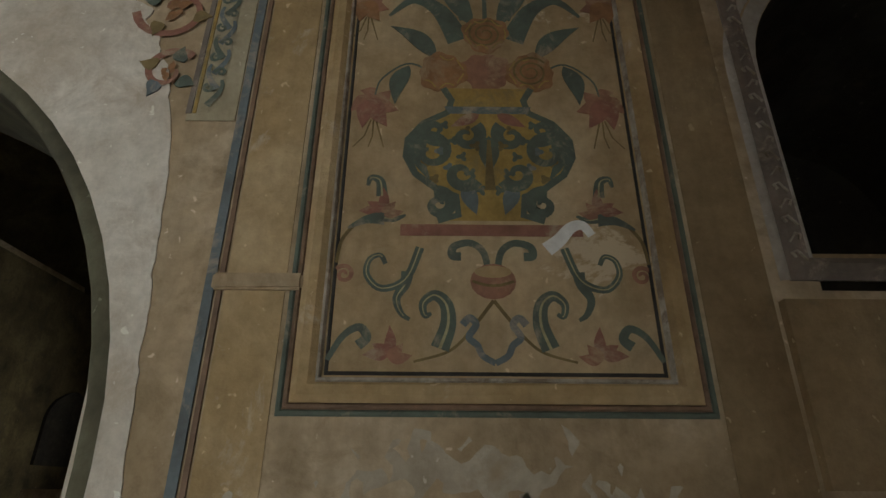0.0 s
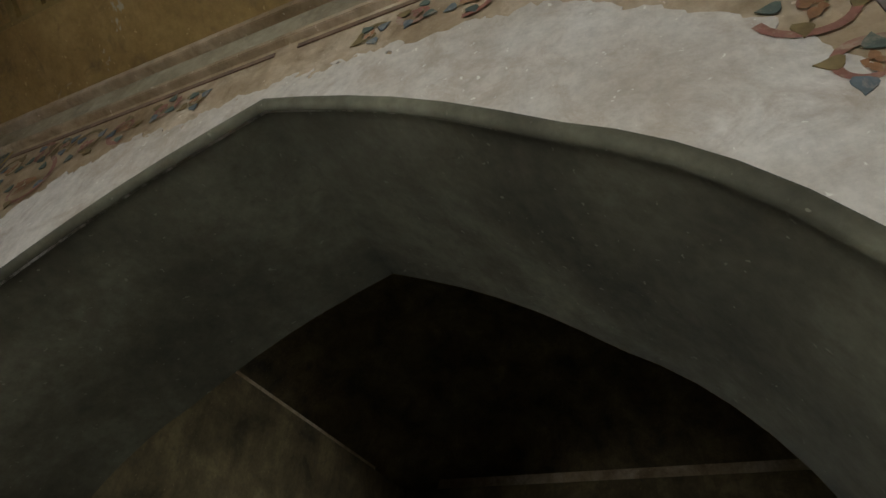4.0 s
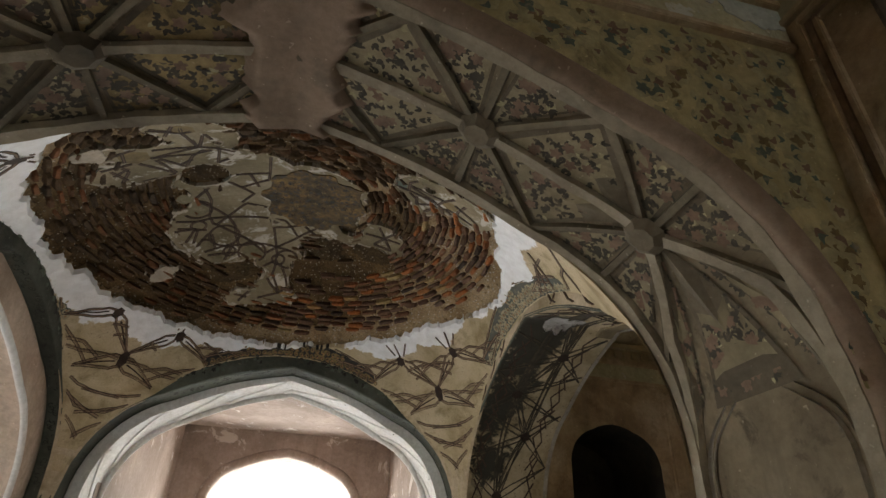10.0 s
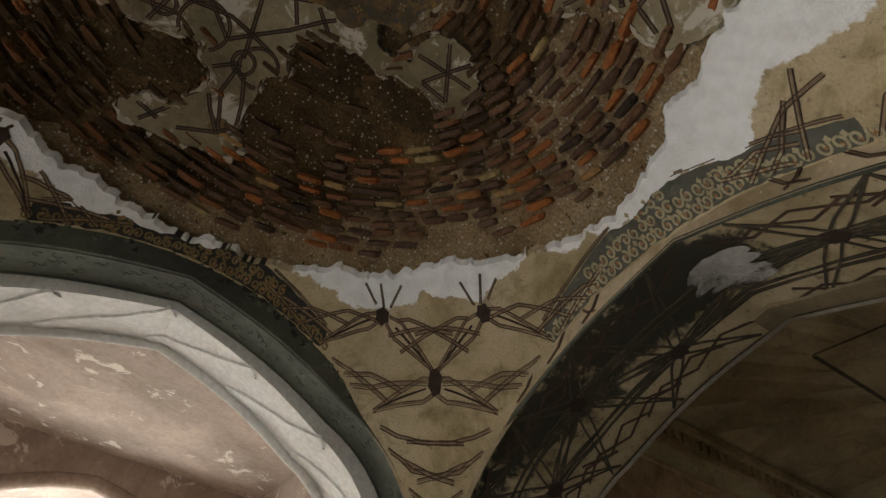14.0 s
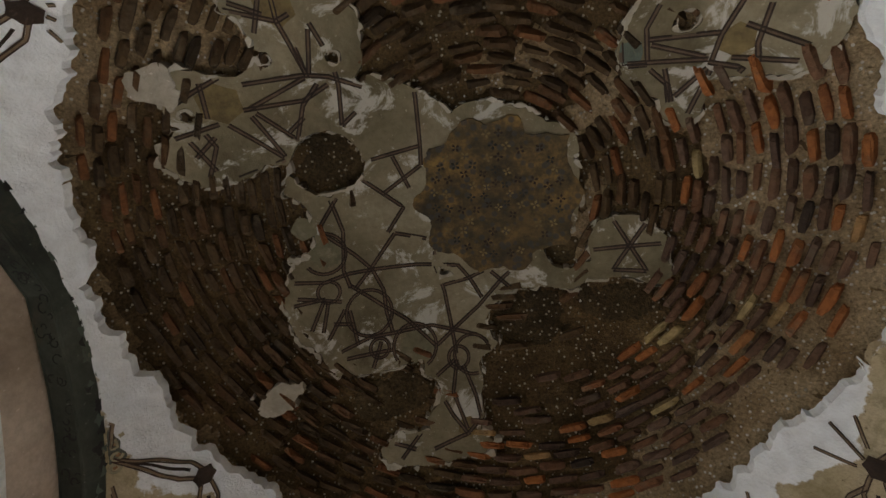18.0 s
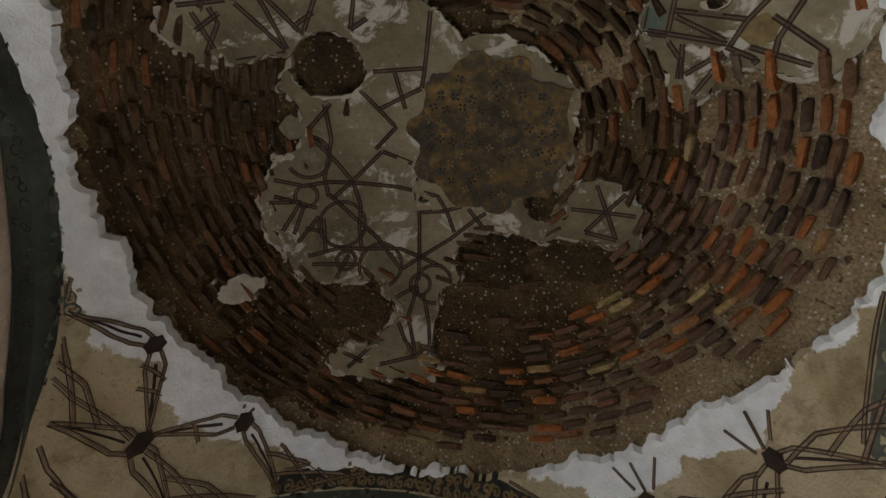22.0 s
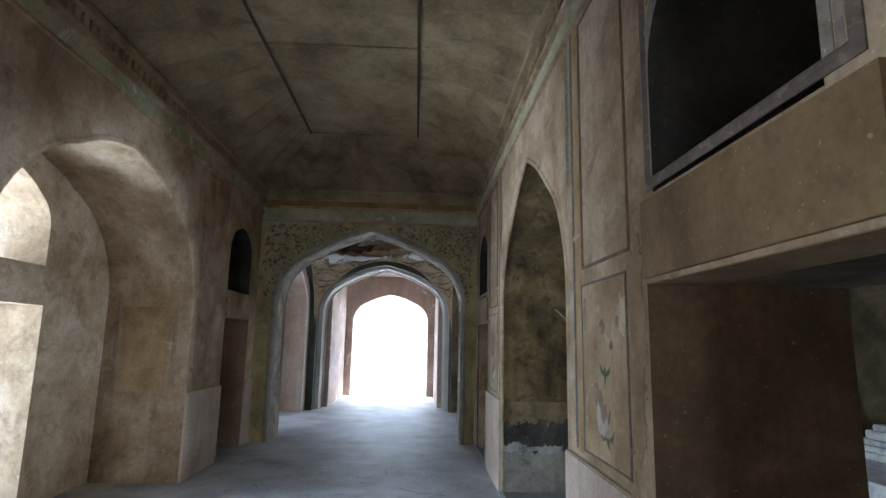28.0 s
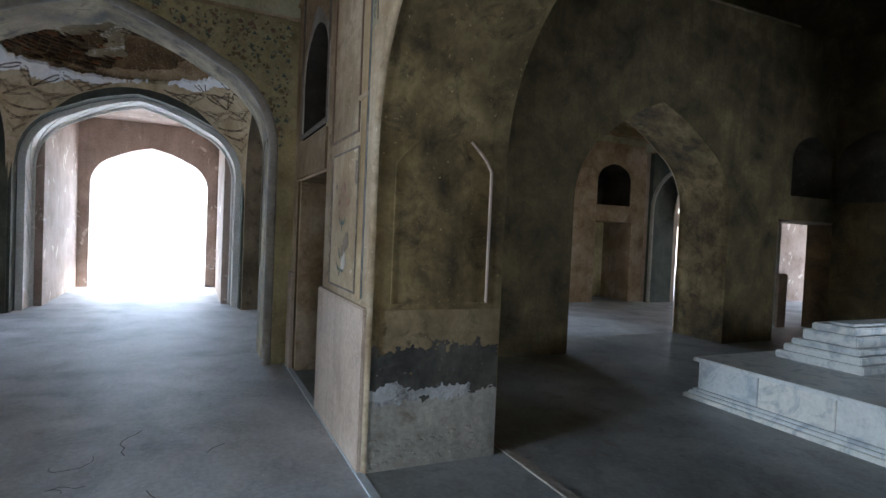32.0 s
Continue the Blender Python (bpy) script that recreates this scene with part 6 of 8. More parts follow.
def flower_painting(k, s):
    """Faded painted poppy stem in a sunk panel above the dado."""
    P = holder("flower_painting", wall_frame(k), "faded painted poppy on a buff plaster panel with a white scar")
    flip = lambda pts: [(s * u, z) for u, z in (pts if s > 0 else pts[::-1])]
    u0, u1 = sorted((s * 1.775, s * 2.50))
    ground = part("panel_ground", slab_bm(rect(u0, u1, 1.06, 2.04), [], 0.004), M_PANELPALE, P)
    ground.location.y = -0.003
    part("panel_line", frame_bm(u0, u1, 1.06, 2.04, 0.014, 0.008), M_WORNLINE, P, "dark painted panel line")
    d = lambda name, pts, mat, y=-0.006: plate(name, flip(pts), mat, P, -0.0033 + (y + 0.0033) * 0.3, 0.0012)
    c = 2.165
    d("stem", curl_strip([(c + 0.012 * math.sin(i), 1.18 + 0.06 * i) for i in range(11)], 0.0022, 0.0016), M_BROWN)
    d("stem", curl_strip([(c - 0.15 * (i / 8) ** 0.8, 1.55 + 0.125 * i / 8 + 0.02 * math.sin(math.pi * i / 8)) for i in range(9)], 0.0018, 0.0014), M_BROWN)
    d("stem", curl_strip([(c + 0.10 * (i / 8) ** 0.8, 1.55 + 0.12 * i / 8 + 0.02 * math.sin(math.pi * i / 8)) for i in range(9)], 0.0018, 0.0014), M_BROWN)
    d("stem", curl_strip([(c - 0.14 * i / 8, 1.38 + 0.06 * i / 8) for i in range(9)], 0.0016, 0.0012), M_BROWN)
    d("stem", curl_strip([(c + 0.11 * i / 8, 1.36 + 0.07 * i / 8) for i in range(9)], 0.0016, 0.0012), M_BROWN)
    d("flower", flower_pts(c - 0.035, 1.775, 0.046, 5, 0.14), M_POPPY)
    d("flower_heart", flower_pts(c - 0.03, 1.783, 0.016, 3, 0.25), M_SCARBROWN, -0.0075)
    d("flower", flower_pts(2.015, 1.675, 0.030, 4, 0.2), M_POPPY)
    d("flower", flower_pts(2.27, 1.675, 0.026, 4, 0.3), M_RED)
    d("bud", flower_pts(2.01, 1.445, 0.026, 3, 0.2), M_BLUE)
    d("leaf", leaf_pts(c, 1.52, c - 0.085, 1.58, 0.016, 0.015), M_GREEN)
    d("leaf", leaf_pts(c, 1.52, c + 0.085, 1.575, 0.016, -0.015), M_GREEN)
    d("leaf", leaf_pts(c, 1.56, c, 1.47, 0.018), M_GREEN)
    d("leaf", leaf_pts(c + 0.02, 1.19, c + 0.12, 1.25, 0.016, -0.02), M_GREEN)
    d("leaf", leaf_pts(c + 0.0, 1.20, c - 0.10, 1.20, 0.014, 0.012), M_GREEN)
    d("leaf", leaf_pts(c + 0.0, 1.20, c + 0.05, 1.14, 0.014, 0.0), M_GREEN)
    d("leaf", leaf_pts(c + 0.03, 1.27, c + 0.07, 1.35, 0.014, 0.0), M_GREEN)
    scar = lambda name, discs, mat, seed, y: wall_patch(name, lambda u, z: blobs(s * u, z, discs) + rag(u, z, 14, 0.02, seed) + rag(u, z, 50, 0.008, seed + 1), (c - 0.4 if s > 0 else -c - 0.4, c + 0.4 if s > 0 else 0.4 - c, 1.08, 1.95), mat, wall_frame(k), y, P)
    scar("brown_scar", ((2.02, 1.40, 0.055, 0.055), (2.08, 1.37, 0.055, 0.06), (2.13, 1.32, 0.04, 0.05)), M_SCARBROWN, 3, -0.0048)
    scar("plaster_scar", ((2.055, 1.29, 0.026, 0.055), (2.085, 1.25, 0.045, 0.045), (2.13, 1.235, 0.045, 0.035), (2.165, 1.26, 0.02, 0.035)), M_WORN, 5, -0.0054)
    # ragged tan-brown patch between the panel and the doorway
    stain = ((2.62, 1.75, 0.09, 0.40), (2.60, 1.30, 0.07, 0.20))
    wall_patch("damp_stain", lambda u, z: min(blobs(s * u, z, stain) + rag(u, z, 7, 0.04, 30) + rag(u, z, 30, 0.03, 33) + rag(u, z, 80, 0.02, 35), 2.735 - s * u, z - 1.03, s * u - 2.512), (2.45 if s > 0 else -2.74, 2.74 if s > 0 else -2.45, 1.0, 2.3), M_TANPATCH, wall_frame(k), -0.0035, P)
    for i, disc in enumerate(((2.36, 1.80, 0.022, 0.03), (1.83, 1.86, 0.03, 0.10))):
        scar("worn_spot", (disc,), M_SCARBROWN, 7 + 3 * i, -0.0046)


def ragged(u0, u1, z0, z1, amount, seed, n=16):
    rng = random.Random(seed)
    pts = []
    for (a, b), (c, d) in (((u0, z0), (u1, z0)), ((u1, z0), (u1, z1)), ((u1, z1), (u0, z1)), ((u0, z1), (u0, z0))):
        for i in range(n):
            f = i / n
            pts.append((a + (c - a) * f + rng.uniform(-1, 1) * amount, b + (d - b) * f + rng.uniform(-1, 1) * amount))
    return pts


def border_strip(W, s):
    """Narrow painted border of blue-green leaves up the wall beside the arch, with ochre and slate lines."""
    P = holder("border_painting", W, "narrow border of blue-green painted leaves beside the arch")
    strip = lambda name, a, b, z0, z1, m, y: plate(name, rect(min(s * a, s * b), max(s * a, s * b), z0, z1), m, P, y, 0.003)
    strip("border_ground", 1.487, 1.60, 2.74, 3.80, M_BANDOLIVE, -0.0025)
    strip("umber_line", 1.484, 1.497, 2.76, 3.72, M_WORNLINE, -0.0042)
    strip("ochre_line", 1.30, 1.59, 3.83, 3.845, M_OCHRE, -0.0145)
    strip("slate_line", 1.604, 1.624, 1.05, 3.82, M_BLUE, -0.0035)
    strip("umber_line", 1.630, 1.640, 1.05, 3.82, M_FRAME, -0.0032)
    strip("ochre_line", 1.500, 1.508, 2.76, 3.80, M_OCHRE, -0.0042)
    z, i = 2.78, 0
    while z < 3.78:
        g = (-1) ** i
        curl = [(1.537 + g * 0.020 * math.sin(2.6 * t - 0.4), z + 0.075 * t) for t in (0.0, 0.16, 0.32, 0.48, 0.64, 0.8, 1.0)]
        plate("scroll", curl_strip([(s * u, q) for u, q in curl], 0.0085, 0.004), M_BLUE if i % 3 else M_GREEN, P, -0.0062, 0.0025)
        plate("scroll", curl_strip([(s * u, q) for u, q in spiral(1.537 - g * 0.010, z + 0.050, 0.014, 1.1, 0.9 + g, g, 10)], 0.0045, 0.003), M_GREEN, P, -0.0068, 0.0025)
        z, i = z + 0.047, i + 1


M_REPAIR = plaster("grey_brown_repair_plaster", (0.34, 0.275, 0.18), (0.25, 0.195, 0.12), (0.15, 0.115, 0.07), shift=183.0, streak=False)
M_SOFFITPANEL = plaster("grey_cream_soffit_panel", (0.38, 0.31, 0.195), (0.29, 0.235, 0.145), (0.17, 0.135, 0.08), shift=181.0, stain=(0.10, 0.08, 0.05), stain_from=0.55, stain_to=0.7, streak=False)
M_RIBDARK = plaster("sooty_brown_rib_plaster", (0.27, 0.22, 0.155), (0.185, 0.15, 0.10), (0.09, 0.072, 0.048), shift=193.0, streak=False)
M_BOSS = plaster("dark_umber_boss_plaster", (0.20, 0.16, 0.11), (0.14, 0.11, 0.072), (0.075, 0.058, 0.038), shift=194.0, streak=False)
M_SALT = plaster("grey_white_salt_crust", (0.66, 0.64, 0.62), (0.50, 0.48, 0.46), (0.20, 0.19, 0.18), shift=196.0, stain=(0.10, 0.09, 0.085), stain_from=0.52, stain_to=0.62, streak=False, bump=1.0)
M_RIB = plaster("dusty_brown_rib_plaster", (0.40, 0.335, 0.25), (0.29, 0.24, 0.17), (0.15, 0.12, 0.085), shift=191.0, streak=False)
M_SOOTPAINT = plain("worn_soot_black_paint", (0.045, 0.037, 0.028), 0.85, 0.5, under=(0.20, 0.16, 0.10), wear=0.6)
M_SCAR = plaster("pinkish_repair_plaster", (0.38, 0.275, 0.20), (0.30, 0.21, 0.15), (0.20, 0.135, 0.09), shift=188.0, streak=False)
M_BEADWORN = plain("worn_pale_bead_paint", (0.42, 0.37, 0.30), 0.8, 0.4, under=(0.19, 0.14, 0.10), wear=0.5)
M_POPPY = plain("smudged_poppy_red_paint", (0.30, 0.13, 0.085), 0.75, 0.4, under=(0.45, 0.31, 0.19), wear=0.57)
M_TANPATCH = plaster("tan_brown_damp_stain", (0.50, 0.37, 0.23), (0.40, 0.285, 0.165), (0.25, 0.17, 0.095), shift=199.0)
M_SCARBROWN = plaster("brown_scraped_plaster", (0.46, 0.36, 0.26), (0.36, 0.27, 0.19), (0.20, 0.145, 0.10), shift=197.0, stain=(0.10, 0.07, 0.05), stain_from=0.58, streak=False, bump=0.8)
M_OLIVE = plain("olive_cream_paint", (0.42, 0.36, 0.20), 0.75, 0.35, under=(0.26, 0.21, 0.12), wear=0.58)
M_WORNLINE = plain("worn_slate_brown_paint", (0.16, 0.125, 0.105), 0.75, 0.35, under=(0.42, 0.34, 0.26), wear=0.6)
M_SCUFF = plaster("pale_scuffed_plaster", (0.56, 0.49, 0.39), (0.48, 0.40, 0.30), (0.36, 0.28, 0.19), shift=163.0, stain=(0.36, 0.26, 0.16), stain_from=0.49, stain_to=0.66, streak=False)
M_WORN = plaster("worn_whitish_plaster", (0.74, 0.67, 0.58), (0.64, 0.565, 0.47), (0.48, 0.40, 0.31), shift=160.0, stain=(0.42, 0.33, 0.24), stain_from=0.49, stain_to=0.66, streak=False)
M_BUFF = plaster("ochre_buff_strip_plaster", (0.57, 0.42, 0.245), (0.45, 0.305, 0.155), (0.28, 0.175, 0.078), shift=167.0, stain=(0.60, 0.52, 0.42), stain_from=0.6, stain_to=0.72)


def floral_field(m, name, u0, u1, z0, z1, keep, seed, count, mats, label, size=(0.022, 0.05), halo=None, above=None):
    """Rows of dabbed flowers and leaves on a wall plane, one mesh a colour."""
    P = holder(name, m, label)
    rng = random.Random(seed)
    rings = bmesh.new()
    for mat in mats:
        bm = bmesh.new()
        for i in range(count):
            u, z = rng.uniform(u0, u1), rng.uniform(z0, z1)
            if above:
                z = above(u) + rng.uniform(0.05, 0.30)
            if not keep(u, z):
                continue
            a = rng.uniform(0, 6.28)
            r = rng.uniform(*size)
            pts = flower_pts(u, z, r, rng.choice((3, 4, 5)), 0.5, 14, a) if rng.random() < 0.5 else leaf_pts(u, z, u + 1.6 * r * math.cos(a), z + 1.6 * r * math.sin(a), r * 0.45, 0.02, 5)
            y = -0.004 - 0.002 * rng.random()
            if halo:
                rings.faces.new([rings.verts.new((p, -0.0025 - 0.001 * rng.random(), q)) for p, q in flower_pts(u, z, r * 1.55, 6, 0.2, 16, a)])
            vs = [bm.verts.new((p, y, q)) for p, q in pts]
            try:
                bm.faces.new(vs)
            except ValueError:
                pass
        ob = part("painted_sprig", bm, mat, P)
        ob["kind"] = "stuff"
    if halo:
        ob = part("painted_ring", rings, halo, P)
        ob["kind"] = "stuff"


def over_arch(half, spring, apex, margin):
    pts = arch(half, spring, apex)
    us, zs = zip(*sorted((abs(u), z) for u, z in pts if u >= 0))
    return lambda u, z: z > (np.interp(abs(u), us, zs) if abs(u) < half else 0) + margin


def inner_wall_trim(k, full):
    W, side = wall_frame(k), SIDES[k]
    for s in (-1, 1):
        # dado, ledge, lintel beam
        for a, b in ((AH, D1), (D2, HL)):
            u0, u1 = sorted((s * a, s * b))
            structure(f"dado_{side}", box_bm(u0 + 0.002, u1 - 0.002, -0.035, 0.01, 0.0, ZD, 0.008), M_DADO, W, "pinkish grey plaster dado with a rounded ledge")
        u0, u1 = sorted((s * D1, s * D2))
        structure(f"lintel_{side}", box_bm(u0 - 0.02, u1 + 0.02, -0.022, 0.3, ZL - 0.003, ZS, 0.025), M_BUFFDARK if k < 2 else M_WALL, W, "plastered lintel beam over the doorway")
        if not full:
            continue
        border_strip(W, s)
        for i, (u, z, ru, rz) in enumerate(((2.12, 2.0, 0.16, 0.035), (1.72, 1.80, 0.05, 0.12), (2.50, 1.94, 0.10, 0.02))):
            if k != 1:
                continue
            v, f = clip_patch(lambda x, y: blobs(x, y, [(s * u, z, ru, rz)]) + rag(x, y, 9, 0.04, i) + rag(x, y, 34, 0.05, i + 3) + rag(x, y, 80, 0.03, i + 5), min(s * u - 0.3, s * u + 0.3), s * u + 0.3, z - 0.3, z + 0.3, 0.014, lambda x, y: 0.0, 0.003)
            ob = raw_mesh(f"patch_{side}", [(x, z_, y) for x, y, z_ in v], f, M_SCUFF, None, W, "")
            tagged(ob, "pale plaster repair smear on the wall", "", "", "structure")
        for z0, z1 in ((1.04, 2.33), (2.365, 3.80)):
            ob = structure(f"panel_{side}_strip", slab_bm(rect(min(s * 1.645, s * 1.765), max(s * 1.645, s * 1.765), z0, z1), [], 0.003), M_BUFF, W, "ochre-stained narrow plaster panel")
            ob.matrix_world = W @ Matrix.Translation((0, -0.0025, 0))
        structure(f"trim_{side}_stub", box_bm(min(s * 1.62, s * 1.80), max(s * 1.62, s * 1.80), -0.015, 0.01, 2.33, 2.365, 0.005), M_WALL, W, "short plaster ledge")
        if k == 1:
            ob = structure(f"panel_{side}_brown_strip", slab_bm(rect(min(s * 2.595, s * 2.735), max(s * 2.595, s * 2.735), 1.04, 3.80), [], 0.003), M_BUFFDARK, W, "brown-stained narrow plaster strip")
            ob.matrix_world = W @ Matrix.Translation((0, -0.0025, 0))
            sprig = Lines()
            for i in range(34):
                z, g = 2.40 + 0.04 * i, 1 if i % 2 else -1
                sprig.strip([(s * (2.805 - 0.014 * g), -0.014, z), (s * (2.805 + 0.003 * g), -0.014, z + 0.022), (s * (2.805 + 0.013 * g), -0.014, z + 0.018), (s * (2.805 + 0.008 * g), -0.014, z + 0.006)], [(0, -1, 0)] * 4, 0.006, 0.002)
            tagged(sprig.done(f"trim_{side}_sprig", M_BEADWORN, None, W), "small pale sprigs painted on the bay border", "", "", "structure")
        ring = shift_pts(arch(0.555, 2.9, 3.46, base=ZS + 0.02), s * 3.35)
        ob = structure(f"niche_band_{side}", slab_bm(ring, [shift_pts(arch(0.512, 2.9, 3.333, base=ZS + 0.021), s * 3.35)], 0.004), M_BEAD, W, "whitish plaster band round the upper niche")
        ob.matrix_world = W @ Matrix.Translation((0, -0.003, 0))
        keep_ = over_arch(0.58, 2.9, 3.48, 0.02)
        if k == 1:
            structure(f"niche_ground_{side}", slab_bm(rect(-0.53, 0.53, 2.40, 3.74), [arch(0.56, 2.9, 3.465, base=2.42)], 0.004), M_BUFFDARK, W @ Matrix.Translation((s * 3.35, -0.0012, 0)), "brown-olive painted ground round the upper niche")
        floral_field(W @ Matrix.Translation((s * 3.35, 0, 0)), "niche_painting", -0.53, 0.53, 2.45, 3.72, lambda u, z: keep_(u, z) and abs(u) < 0.53, 31 + s, 120, (M_GREEN, M_BROWN, M_RED), "small painted vines round the upper niche", (0.014, 0.03))
        pts = shift_pts(arch(0.575, 2.9, 3.48, base=2.36), s * 3.35)
        bead_along(pts, 0.02, W, "thin plaster moulding round the upper niche", f"trim_{side}_niche", M_BEAD)
        structure(f"trim_{side}_bay", frame_bm(min(s * 2.78, s * 4.0), max(s * 2.78, s * 4.0), 2.36, 3.80, 0.05, 0.012), M_WORNLINE, W, "worn painted border of the bay")
    for F in (W, outer_frame(k)) if k == 1 else ():
        for s in (-1, 1):
            for e, w, out, mat in ((0.05, 0.03, 0.030, M_WALL), (0.085, 0.03, 0.014, M_FRAME), (0.12, 0.022, 0.022, M_WALL)):
                u0, u1 = sorted((s * (HL - e - w), s * (HL - e)))
                structure(f"trim_{side}_corner_frame", box_bm(u0, u1, -out, 0.01, ZD + 0.02, 3.80 - e * 0.8, 0.004), mat, F, "stepped plaster moulding beside the corner")
                u0, u1 = sorted((s * 2.76, s * (HL - e - w)))
                structure(f"trim_{side}_corner_frame", box_bm(u0, u1, -out + 0.001, 0.01, 3.80 - e * 0.8 - w, 3.80 - e * 0.8, 0.004), mat, F, "stepped plaster moulding under the cornice")
    for z0, z1, out, m in ((3.80, 3.83, 0.03, M_WALL), (3.83, 4.0, 0.012, M_BANDOLIVE if k == 1 else M_BANDP), (4.0, 4.05, 0.05, M_WALL)):
        structure(f"cornice_{side}", box_bm(-HL, HL, -out, 0.02, z0, z1, 0.004), m, W, "plaster cornice band below the ceiling")
        structure(f"cornice_{side}_outer", box_bm(-HL, HL, -out, 0.02, z0, z1, 0.004), m, outer_frame(k), "plaster cornice band below the ceiling")
    bead_along([(AH + 0.012, 0.0)] + shift_pts(arch(AH + 0.012, 2.0, AAPEX + 0.014), 0) + [(-AH - 0.012, 0.0)], 0.024 if k == 1 else 0.03, W, "rounded plaster edge of the arch", f"trim_{side}_edge", M_REVEALDIM if k == 1 else M_WALL)
    for s in (-1, 1):
        E = end_frame(k, s)
        for z0, z1, out, m in ((3.66, 3.69, 0.03, M_WALL), (3.69, 3.90, 0.012, M_BANDP), (3.90, 3.94, 0.035, M_WALL), (3.94, 4.05, 0.02, M_CEIL)):
            structure(f"cornice_{side}_end", box_bm(-WO, WI, -out, 0.02, z0, z1, 0.004), m, E, "plaster cornice band over the end arch")
        wide = 1.66 if (k, s) in ((0, -1), (1, 1)) else 1.60
        bead_along([(wide, 0.0)] + shift_pts(arch(wide, 2.30, 3.57), 0) + [(-wide, 0.0)], 0.05, E, "grey-white rounded moulding of the end arch", f"trim_{side}_end", M_SCAR if k == 1 else M_BEAD)


for k in range(4):
    inner_wall_trim(k, k in (0, 1))
vase_painting(1, 1)
vase_painting(1, -1)
for s in (-1, 1):
    floral_field(wall_frame(1) @ Matrix.Translation((s * 2.18, -0.007, 0)), "panel_spandrel_painting", -0.31, 0.31, 3.38, 3.73, lambda u, z: z > 3.42 + 0.25 * (1 - abs(u) / 0.31) ** 0.6 and abs(u) < 0.3, 51 + s, 90, (M_OCHRE, M_ORANGE, M_GREEN), "ochre and green leaves in the panel spandrels", (0.010, 0.022))
flower_painting(0, 1)
flower_painting(0, -1)


def spandrel_vines(k):
    """Scrolling vines in the arch spandrels, under the cornice."""
    W = wall_frame(k)
    P = holder("spandrel_painting", W, "painted vine scrolls with red flowers and green leaves in the spandrels")
    rng = random.Random(3)
    curve = arch(AH, 2.0, AAPEX)
    top = lambda u: max(z for (a, z) in curve if abs(abs(a) - abs(u)) < 0.2) if abs(u) < AH else 2.6
    for s in (-1, 1):
        pts = rect(min(s * 0.05, s * 1.48), max(s * 0.05, s * 1.48), 3.74, 3.765)
        plate("border_line", pts, M_FRAME, P, -0.005, 0.004)
        chain = [(0.36, 3.63, 0.06), (0.52, 3.66, 0.07), (0.70, 3.62, 0.09), (0.90, 3.60, 0.11), (1.14, 3.46, 0.15), (1.35, 3.34, 0.12), (1.36, 3.62, 0.10), (1.20, 3.66, 0.07), (1.40, 3.08, 0.10), (1.06, 3.66, 0.06), (1.42, 2.88, 0.07)]
        for i, (u, z, r) in enumerate(chain):
            plate("vine", curl_strip(spiral(s * u, z, r, 0.95, 0.6 + 1.9 * i, s), 0.011, 0.005), M_RED if i % 3 else M_BROWN, P, -0.0055, 0.0025)
            for j in range(4):
                a = 1.5 * j + 0.7 * i
                x, y = s * u + 0.62 * r * math.cos(a), z + 0.62 * r * math.sin(a)
                if y > 3.72 or abs(x) > 1.46:
                    continue
                plate("leaf", leaf_pts(x, y, x + 0.05 * math.cos(a + 1), y + 0.05 * math.sin(a + 1), 0.020, 0.012, 6), (M_BLUE, M_GREEN, M_BROWN)[(i + j) % 3], P, -0.006, 0.0025)
            bm = bloom_bm(s * u, z, r * 0.42, 5, i)
            bmesh.ops.translate(bm, vec=(0, -0.0072, 0), verts=bm.verts)
            part("flower", bm, M_RED if i % 2 else M_ORANGE, P)
    # worn white plaster round the arch
    us, zs = zip(*sorted((abs(u), z) for u, z in curve if u >= 0))
    edge_u = (0.0, 0.32, 0.59, 0.91, 1.06, 1.18, 1.345, 1.42, 1.475)
    edge_z = (3.53, 3.52, 3.50, 3.44, 3.34, 3.23, 3.03, 2.90, 2.62)

    def worn(u, z):
        au = abs(u)
        arch_z = float(np.interp(au, us, zs)) if au < AH else 0.0
        hi = float(np.interp(au, edge_u, edge_z)) if au < 1.475 else 2.62 - 12 * (au - 1.475)
        soft = rag(u, z, 4, 0.05, 2) + rag(u, z, 18, 0.035, 4) + rag(u, z, 60, 0.03, 6)
        return min(hi - z + soft, (z - arch_z) * 2 if au < AH - 0.012 else 1, 1.60 + 0.6 * soft - au, z - 1.03)

    v, f = clip_patch(worn, -1.64, 1.64, 1.0, 3.62, 0.016, lambda x, y: 0.0, 0.0035)
    ob = raw_mesh("worn_plaster_trim", [(x, z, y) for x, y, z in v], f, M_WORN, None, W, "worn whitish plaster round the arch")
    tagged(ob, "worn whitish plaster round the arch", "", "", "structure")


spandrel_vines(1)


# lime-washed patches and a plain repair over the arch of the west room's end wall
E = end_frame(1, 1)
